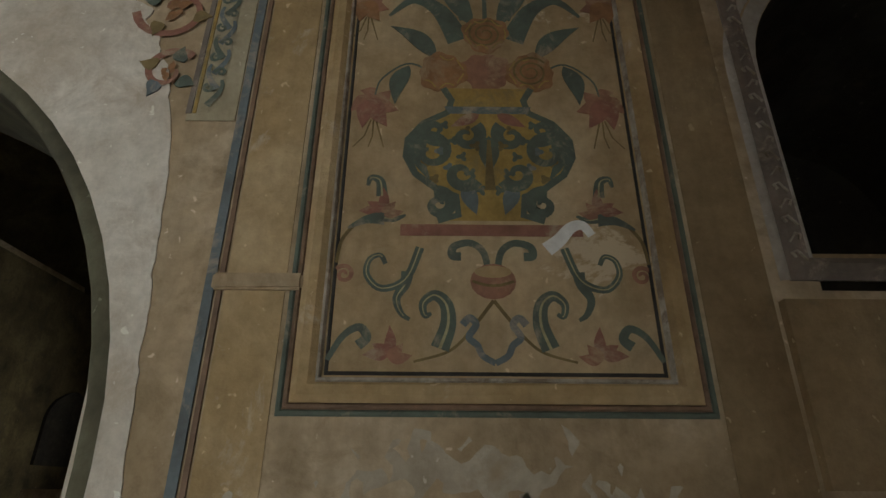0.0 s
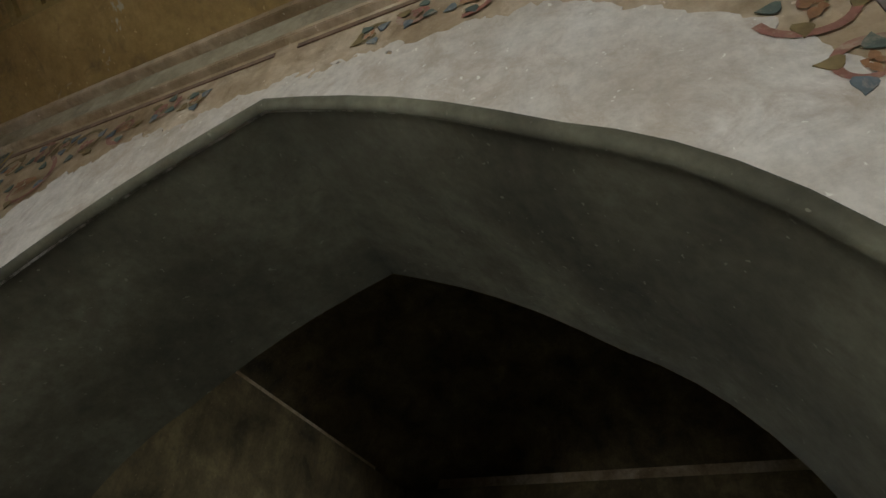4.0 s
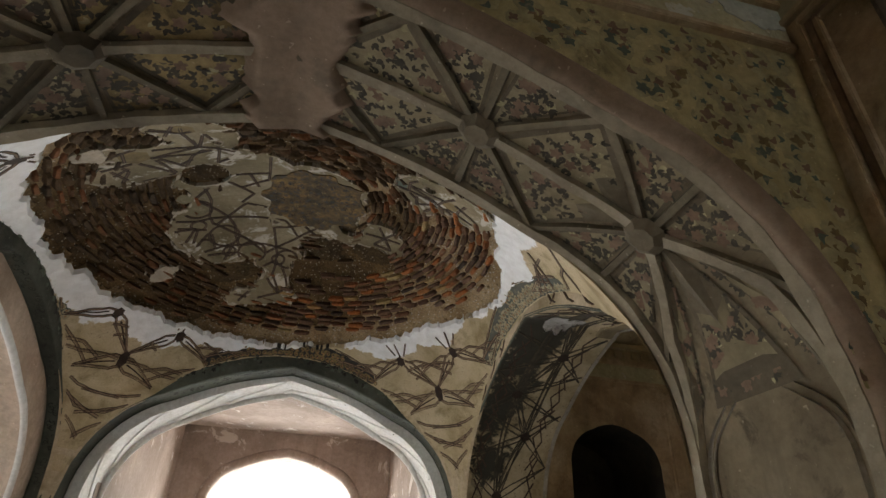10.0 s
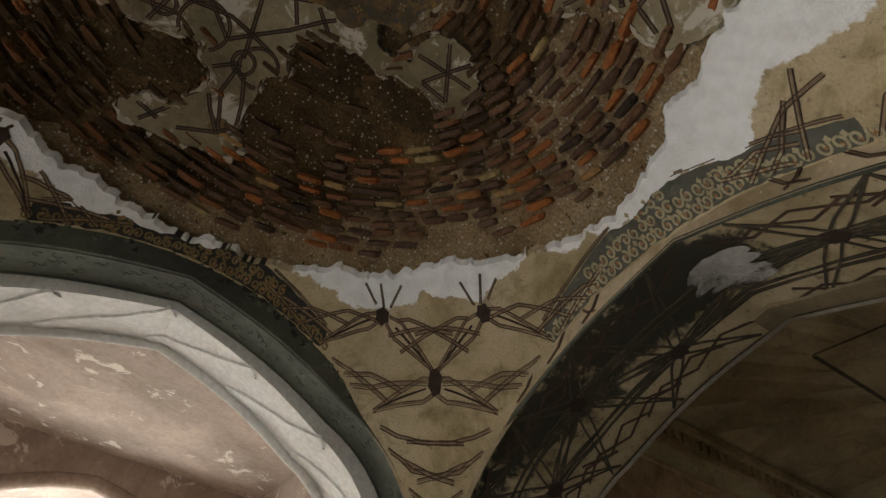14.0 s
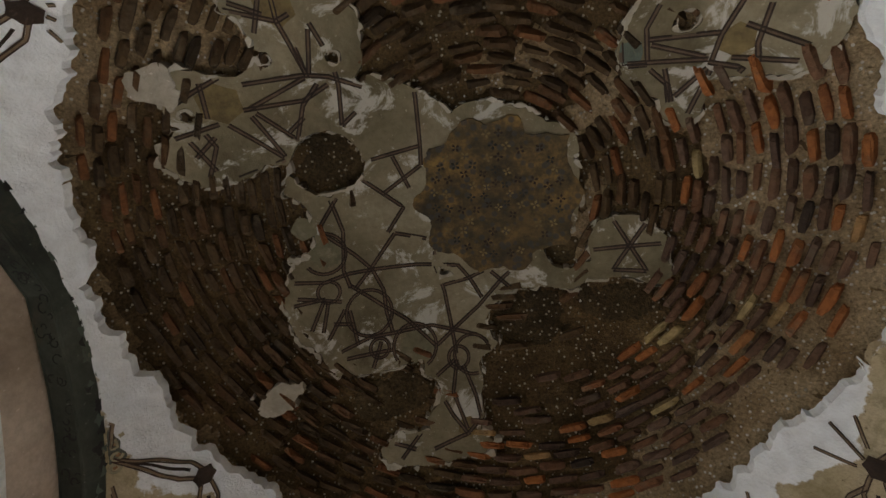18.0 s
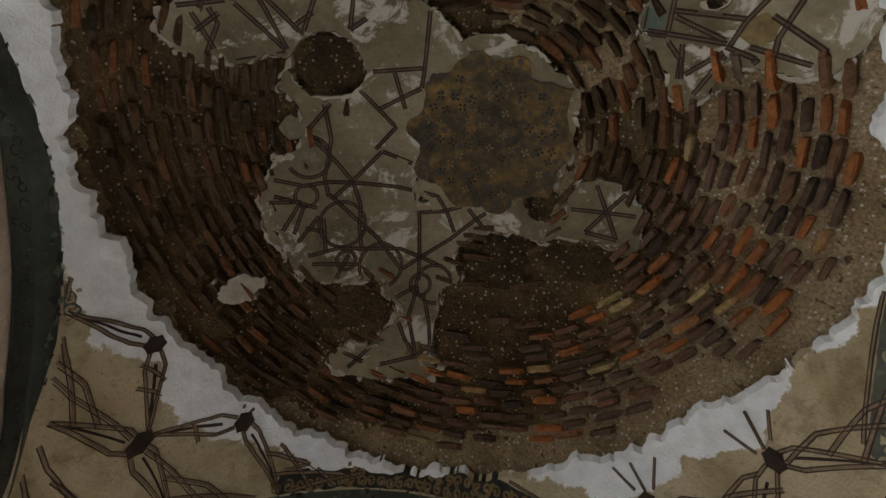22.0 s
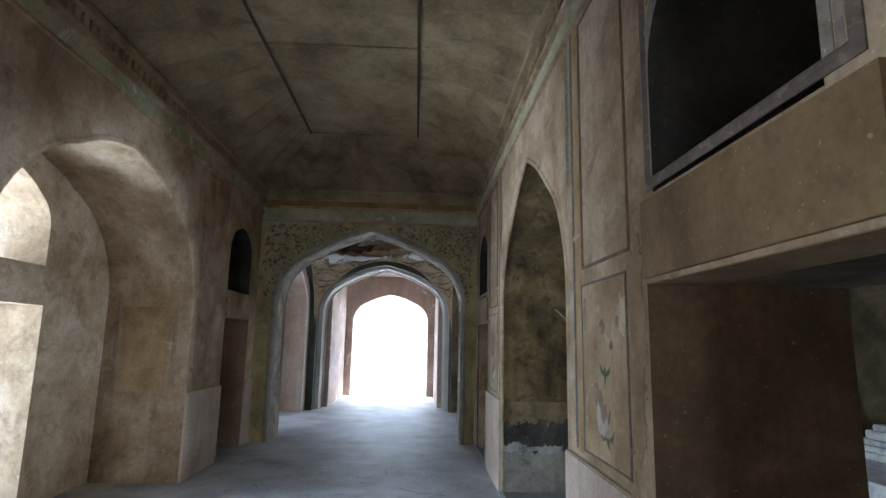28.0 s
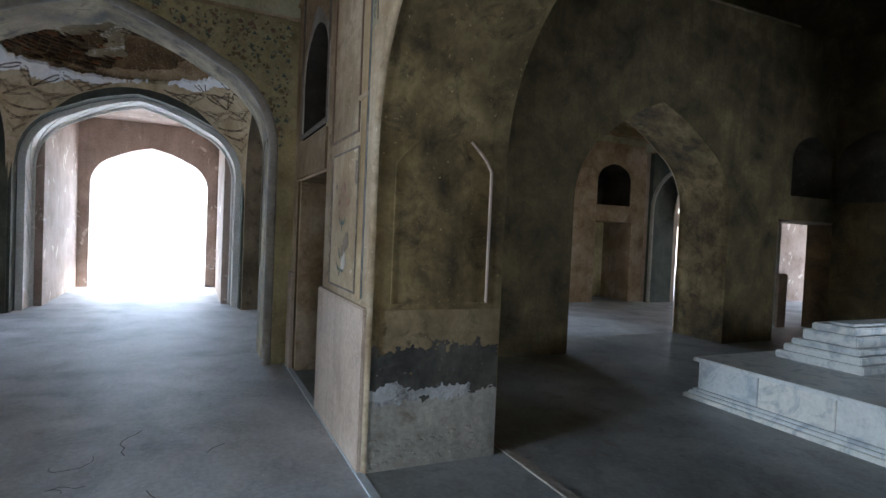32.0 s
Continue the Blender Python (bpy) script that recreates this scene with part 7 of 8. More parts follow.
for i, (u, z, ru, rz, y, mat, label) in enumerate(((-1.20, 3.80, 0.75, 0.10, -0.016, M_LIME, "pale blue limewash left on the cornice band"), (1.72, 3.86, 0.22, 0.09, -0.016, M_LIME, "pale limewash patch in the corner"), (-1.05, 3.60, 0.80, 0.09, -0.003, M_LIME, "pale bluish ground with faded flowers"), (0.45, 3.60, 0.16, 0.07, -0.003, M_LIME, "pale flaked patch beside the crown"), (0.0, 3.70, 0.50, 0.10, -0.0035, M_SMOKED, "plain olive repair over the crown"))):
    lo, hi = (3.695, 3.895) if z > 3.72 else (3.30, 3.655)
    wall_patch("limewash_patch", lambda x, q: min(blobs(x, q, ((u, z, ru, rz),)) + rag(x, q, 5, 0.05, i) + rag(x, q, 22, 0.025, i + 9), q - lo, hi - q, 1.82 - abs(x)), (max(-1.84, u - ru - 0.15), min(1.84, u + ru + 0.15), z - rz - 0.12, z + rz + 0.12), mat, E, y, None, label)
for k, s in ((1, 1), (0, 1), (0, -1)):
    floral_field(end_frame(k, s), "end_wall_painting", -1.8, 1.75, 2.35, 3.62, over_arch(1.6, 2.30, 3.57, 0.10), 7 + k + s, 480, (M_GREEN, M_FRAME, M_BROWN), "dark flowers in olive rings painted over the end arch", (0.012, 0.034), M_OLIVE)

# ---- soffits of the arches round the brick dome ----
def soffit_map(half, spring, apex, depth):
    """Maps (s, d) on the underside of an arch, s from -1 to 1 over it and d from 0 to 1 through the wall, to a point lifted off it and its inward normal."""
    pts = [(half, 0.9)] + arch(half, spring, apex, n=14) + [(-half, 0.9)]
    acc = [0.0]
    for a, b in zip(pts, pts[1:]):
        acc.append(acc[-1] + math.dist(a, b))
    us, zs = [p[0] for p in pts], [p[1] for p in pts]
    place = lambda f: (float(np.interp(f, acc, us)), float(np.interp(f, acc, zs)))

    def at(s, d, lift, normal=False):
        f = (s + 1) / 2 * acc[-1]
        (u, z), (ua, za), (ub, zb) = place(f), place(f - 0.03), place(f + 0.03)
        t = Vector((ub - ua, 0, zb - za)).normalized()
        n = Vector((t.z, 0, -t.x))
        if n.dot(Vector((-u, 0, 1.2 - z))) < 0:
            n = -n
        p = Vector((u, d * depth, z)) + n * lift
        return (p, n) if normal else p
    at.length = acc[-1]
    return at


def soffit_lines(m, half, spring, apex, depth, polylines, width, mat, parent_name, label, lift=0.006, parent=None):
    """Raised strips along polylines in (s, d) on the underside of an arch."""
    at = soffit_map(half, spring, apex, depth)
    lines = Lines()
    for poly in polylines:
        q, nn = [], []
        for (s0, d0), (s1, d1) in zip(poly, poly[1:]):
            steps = max(2, int(abs(s1 - s0) * at.length / 2 / 0.05) + 1)
            for i in range(steps + 1):
                f = i / steps
                p, n = at(s0 + (s1 - s0) * f, d0 + (d1 - d0) * f, 0.0, True)
                q.append(tuple(p))
                nn.append(n)
        lines.strip(q, nn, width, lift)
    ob = lines.done(parent_name, mat, parent, m, label)
    return ob if parent else tagged(ob, label, "", "", "structure")


CORNER_ARCH = (1.64, 2.30, 3.55, TE)
M_NW_E = end_frame(0, -1)     # arch between the brick dome and the north room
M_NW_S = end_frame(1, 1)      # arch between the brick dome and the west room


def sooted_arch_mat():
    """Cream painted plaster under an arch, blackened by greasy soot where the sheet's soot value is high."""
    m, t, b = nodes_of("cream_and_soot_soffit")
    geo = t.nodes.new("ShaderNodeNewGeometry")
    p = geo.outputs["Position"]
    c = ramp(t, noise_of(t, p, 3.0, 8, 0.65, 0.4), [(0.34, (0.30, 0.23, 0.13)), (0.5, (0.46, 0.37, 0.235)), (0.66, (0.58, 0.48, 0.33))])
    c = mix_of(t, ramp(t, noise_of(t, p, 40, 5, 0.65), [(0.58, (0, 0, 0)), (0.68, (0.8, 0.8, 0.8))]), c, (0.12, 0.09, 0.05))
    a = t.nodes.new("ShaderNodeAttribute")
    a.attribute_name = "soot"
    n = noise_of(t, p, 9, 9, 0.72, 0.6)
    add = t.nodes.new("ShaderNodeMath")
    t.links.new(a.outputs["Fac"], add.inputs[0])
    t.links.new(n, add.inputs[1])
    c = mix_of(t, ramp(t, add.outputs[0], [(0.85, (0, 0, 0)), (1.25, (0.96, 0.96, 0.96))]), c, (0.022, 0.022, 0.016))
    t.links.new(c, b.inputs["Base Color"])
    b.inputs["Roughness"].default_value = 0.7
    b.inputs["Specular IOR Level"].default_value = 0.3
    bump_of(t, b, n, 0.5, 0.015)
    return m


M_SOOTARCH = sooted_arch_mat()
at = soffit_map(*CORNER_ARCH)
NS, ND = 120, 14
v, f, soot = [], [], []
for i in range(NS + 1):
    for j in range(ND + 1):
        s, d = -0.995 + 1.99 * i / NS, 0.012 + 0.976 * j / ND
        v.append(tuple(at(s, d, 0.003)))
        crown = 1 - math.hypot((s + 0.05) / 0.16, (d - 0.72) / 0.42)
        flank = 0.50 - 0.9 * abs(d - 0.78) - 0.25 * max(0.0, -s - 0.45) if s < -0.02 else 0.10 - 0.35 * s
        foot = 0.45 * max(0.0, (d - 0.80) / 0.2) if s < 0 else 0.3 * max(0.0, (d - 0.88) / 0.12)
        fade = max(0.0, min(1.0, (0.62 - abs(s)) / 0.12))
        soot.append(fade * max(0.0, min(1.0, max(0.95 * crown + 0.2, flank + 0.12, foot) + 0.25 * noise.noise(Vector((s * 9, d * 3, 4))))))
for i in range(NS):
    for j in range(ND):
        k = i * (ND + 1) + j
        f.append((k, k + 1, k + ND + 2, k + ND + 1))
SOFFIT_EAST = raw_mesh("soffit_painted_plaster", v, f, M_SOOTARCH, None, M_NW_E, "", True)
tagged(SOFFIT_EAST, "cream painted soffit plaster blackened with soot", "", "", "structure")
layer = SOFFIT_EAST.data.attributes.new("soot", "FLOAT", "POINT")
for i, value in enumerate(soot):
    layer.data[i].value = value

# strapwork: hubs that send slim kite rays to each other and to the edges, and stepped lattices between
hubs = [(-0.56, 0.60), (-0.40, 0.36), (-0.26, 0.66), (-0.12, 0.36), (0.13, 0.62), (0.27, 0.40), (0.40, 0.68), (0.55, 0.40), (0.69, 0.66)]
rays, lattice = [], []
for i, (s, d) in enumerate(hubs):
    tips = list(hubs[max(0, i - 2):i]) + list(hubs[i + 1:i + 3]) + [(s - 0.07, 0.98), (s + 0.07, 0.98), (s - 0.08, 0.03), (s + 0.08, 0.03)]
    for ts, td in tips:
        ds, dd = (ts - s) * 3.5, (td - d) * TE
        l = math.hypot(ds, dd)
        ns, nd = -dd / l * 0.022 / 3.5, ds / l * 0.022 / TE
        for sg in (-1, 1):
            rays.append([(s + sg * ns, d + sg * nd), (s + (ts - s) * 0.3 + sg * ns * 1.2, d + (td - d) * 0.3 + sg * nd * 1.2), (ts, td)])
    for up in (0.90, 0.14):
        g = 1 if up > 0.5 else -1
        lattice += [[(s - 0.11, up), (s - 0.06, up - 0.10 * g), (s - 0.01, up), (s + 0.05, up - 0.10 * g), (s + 0.10, up)], [(s - 0.09, up - 0.14 * g), (s - 0.05, up - 0.02 * g), (s, up - 0.12 * g), (s + 0.04, up - 0.01 * g)]]
inside = lambda poly: [(max(-0.99, min(0.99, s)), max(0.02, min(0.98, d))) for s, d in poly]
soffit_lines(M_NW_E, *CORNER_ARCH, [inside(p) for p in rays], 0.017, M_SOOTPAINT, "arch_strapwork", "soot-brown strapwork rays under the arch", 0.008, SOFFIT_EAST)["kind"] = "stuff"
soffit_lines(M_NW_E, *CORNER_ARCH, [inside(p) for p in lattice], 0.017, M_LINE2, "arch_lattice", "red-brown stepped lattice lines under the arch", 0.0075, SOFFIT_EAST)["kind"] = "stuff"
for s, d in hubs:
    ring = [at(s + 0.052 / 3.5 * (1 - 0.2 * (j % 2)) * math.cos(TURN * j / 12), d + 0.052 / TE * (1 - 0.2 * (j % 2)) * math.sin(TURN * j / 12), 0.0105) for j in range(12)]
    raw_mesh("strapwork_hub", [tuple(p) for p in ring], [tuple(range(12))], M_LINE, SOFFIT_EAST, None, "dark star where straps meet")
# bare repair along the edge towards the north room, and a fuzzy crust of salts at the crown
soffit_lines(M_NW_E, *CORNER_ARCH, [[(x, 0.10) for x in (-0.03, 0.06, 0.2, 0.4, 0.56)]], 0.17, M_REPAIR, "soffit_repair", "plain brown-grey plaster band under the arch", 0.016)
v, f = clip_patch(lambda x, y: blobs(x, y, ((0.012, 0.64, 0.045, 0.17),)) * 2 + rag(x, y, 14, 0.05, 3), -0.2, 0.25, 0.2, 0.95, 0.012, lambda x, y: 0.0, 0.0)
crust = [tuple(at(s, d, 0.012 + 0.010 * noise.noise(Vector((s * 60, d * 18, 2))))) for s, d, _ in v]
ob = raw_mesh("salt_crust", crust, f, M_SALT, None, M_NW_E, "", True)
tagged(ob, "fuzzy grey-white salt crust under the arch crown", "", "", "structure")

# kite vaulting under the arch to the west room: painted panels between raised ribs and dark bosses
P = holder("soffit_painting", M_NW_S, "cream kite-shaped panels with dark foliage and red flowers under the arch")
bosses = [(-0.40, 0.5), (-0.20, 0.5), (0.0, 0.5), (0.20, 0.5), (0.40, 0.5)]
broad, slim, panels = [], [], []
for i, (s, d) in enumerate(bosses):
    if i < 4:
        broad.append([(s + 0.015, d), (s + 0.185, d)])
    for e in (0.07, 0.93):
        for g in (-1, 1):
            if abs(s + g * 0.1) < 0.45:
                slim.append([(s, d), (s + g * 0.10, e)])
        slim.append([(s, d), (s, 0.5 + (e - 0.5) * 0.97)])
        panels += [((s, d), (s - 0.09, e), (s - 0.008, e)), ((s, d), (s + 0.008, e), (s + 0.09, e))]
        if i < 4:
            panels += [((s + 0.01, d), (s + 0.19, d), (s + 0.10, e))]
for g in (-1, 1):
    for e in (0.07, 0.93):
        broad.append([(g * 0.40, 0.5), (g * 0.50, 0.5 + (e - 0.5) * 0.75), (g * 0.62, 0.055 if e < 0.5 else 0.945)])
        slim.append([(g * 0.40, 0.5), (g * 0.52, e)])
        panels += [((g * 0.40, 0.5), (g * 0.52, e), (g * 0.62, e))]
    panels += [((g * 0.40, 0.5), (g * 0.585, 0.22), (g * 0.585, 0.78))]
rails = [[(-0.96 + 0.12 * i, e) for i in range(17)] for e in (0.055, 0.945)]
soffit_lines(M_NW_S, *CORNER_ARCH, broad, 0.062, M_RIB, "broad_rib", "broad dusty pale rib", 0.026, P)["kind"] = "stuff"
soffit_lines(M_NW_S, *CORNER_ARCH, rails, 0.074, M_RIB, "edge_rib", "dusty pale rib along the edge of the arch", 0.032, P)["kind"] = "stuff"
soffit_lines(M_NW_S, *CORNER_ARCH, slim, 0.036, M_RIBDARK, "slim_rib", "slim sooty brown rib", 0.022, P)["kind"] = "stuff"
for s, d in bosses:
    ring = [at(s + 0.085 / 3.5 * math.cos(TURN * (j + 0.5) / 8), d + 0.085 / TE * math.sin(TURN * (j + 0.5) / 8), 0.020) for j in range(8)]
    inner = [at(s + 0.050 / 3.5 * math.cos(TURN * (j + 0.5) / 8), d + 0.050 / TE * math.sin(TURN * (j + 0.5) / 8), 0.046) for j in range(8)]
    raw_mesh("boss", [tuple(p) for p in ring + inner], [(j, (j + 1) % 8, 8 + (j + 1) % 8, 8 + j) for j in range(8)] + [tuple(range(8, 16))], M_BOSS, P, None, "dark sooty plaster boss")
rng = random.Random(21)
foliage = {M_SOOTPAINT: ([], []), M_FRAME: ([], []), M_OLIVE: ([], [])}


def blade(mat, s, d, a, r, wide, lift):
    vv, ff = foliage[mat]
    k0 = len(vv)
    for x, y in ((0.0, 0.0), (0.35, wide), (0.75, wide * 0.8), (1.0, 0.0), (0.75, -wide * 0.5), (0.35, -wide * 0.9)):
        x, y = r * x, r * y
        vv.append(tuple(at(s + (x * math.cos(a) - y * math.sin(a)) / 3.5, d + (x * math.sin(a) + y * math.cos(a)) / TE, lift)))
    ff.append(tuple(range(k0, k0 + 6)))


for tri in panels:
    cs, cd = sum(p[0] for p in tri) / 3, sum(p[1] for p in tri) / 3
    for shrink, lift, mat, label in ((0.90, 0.0035, M_BOSS, "dark painted edge"), (0.76, 0.0055, M_SOOT if 0.0 < cs < 0.22 else M_SOFFITPANEL, "")):
        inset = [(cs + shrink * (p[0] - cs), cd + shrink * (p[1] - cd)) for p in tri]
        v = []
        for p, q in zip(inset, inset[1:] + inset[:1]):
            v += [tuple(at(p[0] + (q[0] - p[0]) * k / 4, p[1] + (q[1] - p[1]) * k / 4, lift)) for k in range(4)]
        k0 = len(v)
        v.append(tuple(at(cs, cd, lift)))
        raw_mesh("panel", v, [(k, (k + 1) % k0, k0) for k in range(k0)], mat, P, None, label)
    for j in range(64 if abs(cs) < 0.47 else 260):
        w = [-math.log(1.0 - 0.97 * rng.random()) + 0.03 for _ in range(3)]
        t = sum(w)
        s, d = sum(w[k] * inset[k][0] for k in range(3)) / t, sum(w[k] * inset[k][1] for k in range(3)) / t
        a = rng.uniform(0, 6.28)
        if j % 10 == 0:
            for k in range(5):
                blade(M_FRAME, s, d, a + TURN * k / 5, 0.026, 0.4, 0.0078)
        else:
            for k in range(2):
                blade(M_SOOTPAINT if j % 5 else M_OLIVE, s, d, a + 0.9 * k, rng.uniform(0.020, 0.036), 0.26, 0.0068 + 0.0002 * (j % 5))
for mat, (vv, ff) in foliage.items():
    raw_mesh("painted_foliage", vv, ff, mat, P)["kind"] = "stuff"

for k_ in (0, 3):
    m = corner_pose(k_) @ Matrix.Translation((0, HALF + 0.302, 0))
    soffit_lines(m, 1.52, 2.29, 3.45, 0.42, [[(-0.96 + 0.16 * i, 0.05), (-0.90 + 0.16 * i, 0.45), (-0.78 + 0.16 * i, 0.95)] for i in range(12)], 0.11, M_WHITE, "rim_fold", "folded white plaster under the portal arch", 0.012)

# blind arched panels in the jambs
for m in (M_NW_E, M_NW_S, end_frame(0, 1)):
    for s in (-1, 1):
        j = m @ Matrix.Translation((s * (1.58 if m == end_frame(0, 1) else 1.64), TE / 2, 0)) @ Matrix.Rotation(radians(90 * s), 4, "Z")
        pts = arch(0.29, 2.2, 2.5, base=1.02)
        structure("jamb_panel", slab_bm([p for p in pts][::-1], [], 0.006), M_PANEL, j @ Matrix.Translation((0, -0.008, 0)), "buff blind arched panel in the jamb")
        bead_along(pts, 0.016, j, "thin moulding round the blind panel", "jamb_moulding", M_BEAD)

# painted scrolls on the grey-green faces towards the brick dome
face_arch = sorted((u, z) for u, z in arch(1.63, 2.30, 3.55))
above_arch = lambda u: float(np.interp(u, [p[0] for p in face_arch], [p[1] for p in face_arch]))
for turn in (0, 90):
    m = corner_pose(0) @ Matrix.Rotation(radians(turn), 4, "Z") @ Matrix.Translation((0, HALF, 0))
    floral_field(m, "band_painting", -1.5, 1.5, 2.2, 3.75, lambda u, z: True, 23 + turn, 260, (M_BLACK, M_GREEN), "dark painted scrolls on the grey-green arch band", (0.014, 0.034), None, above_arch)
    # leafy scrolls and two ridges under the band
    depth = 0.3 if turn == 0 else 0.12
    rng = random.Random(61 + turn)
    scrolls = []
    for _ in range(150):
        s, d, a, r = rng.uniform(-0.6, 0.6), rng.uniform(0.22, 0.78), rng.uniform(0, 6.28), rng.uniform(0.012, 0.026)
        scrolls.append([(s + r * (1 - 0.07 * i) / 3.4 * math.cos(a + 0.6 * i), min(0.9, max(0.1, d + r * (1 - 0.07 * i) / depth * math.sin(a + 0.6 * i)))) for i in range(8)])
    soffit_lines(m, 1.62, 2.30, 3.5, depth, scrolls, 0.007, M_BLACK, "band_scroll", "faint black scrolls under the grey-green band", 0.0015)
    soffit_lines(m, 1.62, 2.30, 3.5, depth, [[(-0.98 + 0.14 * i, e) for i in range(15)] for e in (0.08, 0.92)], 0.008, M_GREYARCH, "band_ridge", "thin worn ridge under the band", 0.006)

# the strapwork runs on from the pendentives down the narrow wall faces
rim_arch = sorted((u, z) for u, z in arch(1.66, 2.30, 3.57))
rim_z = lambda u: float(np.interp(u, [p[0] for p in rim_arch], [p[1] for p in rim_arch]))
for m in (M_NW_E, M_NW_S):
    face = m @ Matrix.Translation((0, TE, 0)) @ Matrix.Rotation(math.pi, 4, "Z")
    straps_, bands_ = Lines(), Lines()
    for g in (-1, 1):
        if m == M_NW_S and g > 0:
            continue
        for u0, u1 in ((0.42, 0.55), (0.56, 0.47), (0.66, 0.80), (0.80, 0.70), (0.90, 1.03), (1.06, 0.95), (1.15, 1.27), (1.28, 1.18), (1.36, 1.44), (1.45, 1.37)):
            za, zb = vault_z(math.hypot(1.66, u0)), rim_z(u1) + 0.012
            if za - zb < 0.03:
                continue
            for o, w, store in ((0.0, 0.017, bands_), (-0.0056, 0.007, straps_), (0.0056, 0.007, straps_)):
                path = [(g * (u0 + o), -0.002 if store is bands_ else -0.004, za + 0.02), (g * (u0 * 0.55 + u1 * 0.45 + o), -0.002 if store is bands_ else -0.004, za * 0.4 + zb * 0.6), (g * (u1 + o), -0.002 if store is bands_ else -0.004, zb)]
                store.strip(path, [(0, -1, 0)] * 3, w, 0.003)
    tagged(bands_.done("face_strap_fill", M_STRAP2, None, face), "faded umber straps on the wall face", "", "", "structure")
    tagged(straps_.done("face_strap", M_LINE2, None, face), "red-brown strap lines on the wall face", "", "", "structure")

# pale scar at the crown of the arch to the west room
structure("arch_scar", slab_bm(ragged(-0.13, 0.13, 3.40, 3.60, 0.012, 4), [], 0.02), M_SCAR, M_NW_S @ Matrix.Translation((0, -0.006, 0)), "pinkish repaired plaster at the crown of the arch")
under = soffit_map(*CORNER_ARCH)
v = []
for i in range(41):
    d = i / 40
    edge = [0.052 + 0.10 * (0.5 - d) * (d < 0.5) * 0.2 + rag(d, g, 5, 0.02, 60) + rag(d, g, 17, 0.008, 62) for g in (-1, 1)]
    for q in range(13):
        f = q / 6 - 1
        side_ = edge[0] if f < 0 else edge[1]
        v.append(tuple(under(0.006 * d + f * side_, d, 0.052 if 0 < q < 12 else 0.0)))
f = [(13 * i + q, 13 * i + q + 1, 13 * i + q + 14, 13 * i + q + 13) for i in range(40) for q in range(12)]
tagged(raw_mesh("arch_scar_soffit", v, f, M_SCAR, None, M_NW_S, "", True), "pinkish repaired plaster under the crown of the arch", "", "", "structure")

# edges of the openings that face the brick dome
for turn, wide in ((0, 1.625), (90, 1.625), (180, 1.645), (270, 1.645)):
    m = corner_pose(0) @ Matrix.Rotation(radians(turn), 4, "Z") @ Matrix.Translation((0, HALF, 0))
    bead_along([(wide, 1.0)] + shift_pts(arch(wide, 2.30, 3.52 if wide < 1.64 else 3.56), 0) + [(-wide, 1.0)], 0.014, m, "thin grey-green moulding along the arch", "arch_edge", M_GREYARCH)
for k in (0, 3):
    for turn in (0, 90):
        m = corner_pose(k) @ Matrix.Rotation(radians(turn), 4, "Z") @ Matrix.Translation((0, HALF + (0.122 if turn else 0.302), 0))
        h, sp, ap = (1.38, 2.2, 3.30) if turn else (1.50, 2.28, 3.43)
        m = m if turn else m @ Matrix.Translation((0, 0.425, 0))
        bead_along([(h, 0.0)] + shift_pts(arch(h, sp, ap), 0) + [(-h, 0.0)], 0.03, m, "bright white moulding of the portal arch", "portal_edge", M_WHITE)


# ---- tomb chamber things ----
def marble_mat(name, light, vein):
    m, t, b = nodes_of(name)
    geo = t.nodes.new("ShaderNodeNewGeometry")
    info = t.nodes.new("ShaderNodeObjectInfo")
    n = noise_of(t, geo.outputs["Position"], 3.2, 8, 0.65, 1.6)
    c = ramp(t, n, [(0.38, vein), (0.5, light), (0.62, tuple(min(1, x * 1.05) for x in light))])
    c = mix_of(t, 0.5, c, ramp(t, info.outputs["Random"], [(0.0, (0.72, 0.78, 0.86)), (1.0, (1.0, 0.96, 0.9))]), "MULTIPLY")
    g = noise_of(t, geo.outputs["Position"], 30, 6, 0.7)
    c = mix_of(t, 0.4, c, ramp(t, g, [(0.3, (0.6, 0.58, 0.55)), (0.6, (1, 1, 1))]), "MULTIPLY")
    t.links.new(c, b.inputs["Base Color"])
    b.inputs["Roughness"].default_value = 0.4
    bump_of(t, b, g, 0.15, 0.01)
    return m


M_MARBLE = marble_mat("dusty_white_marble", (0.80, 0.77, 0.72), (0.52, 0.53, 0.53))


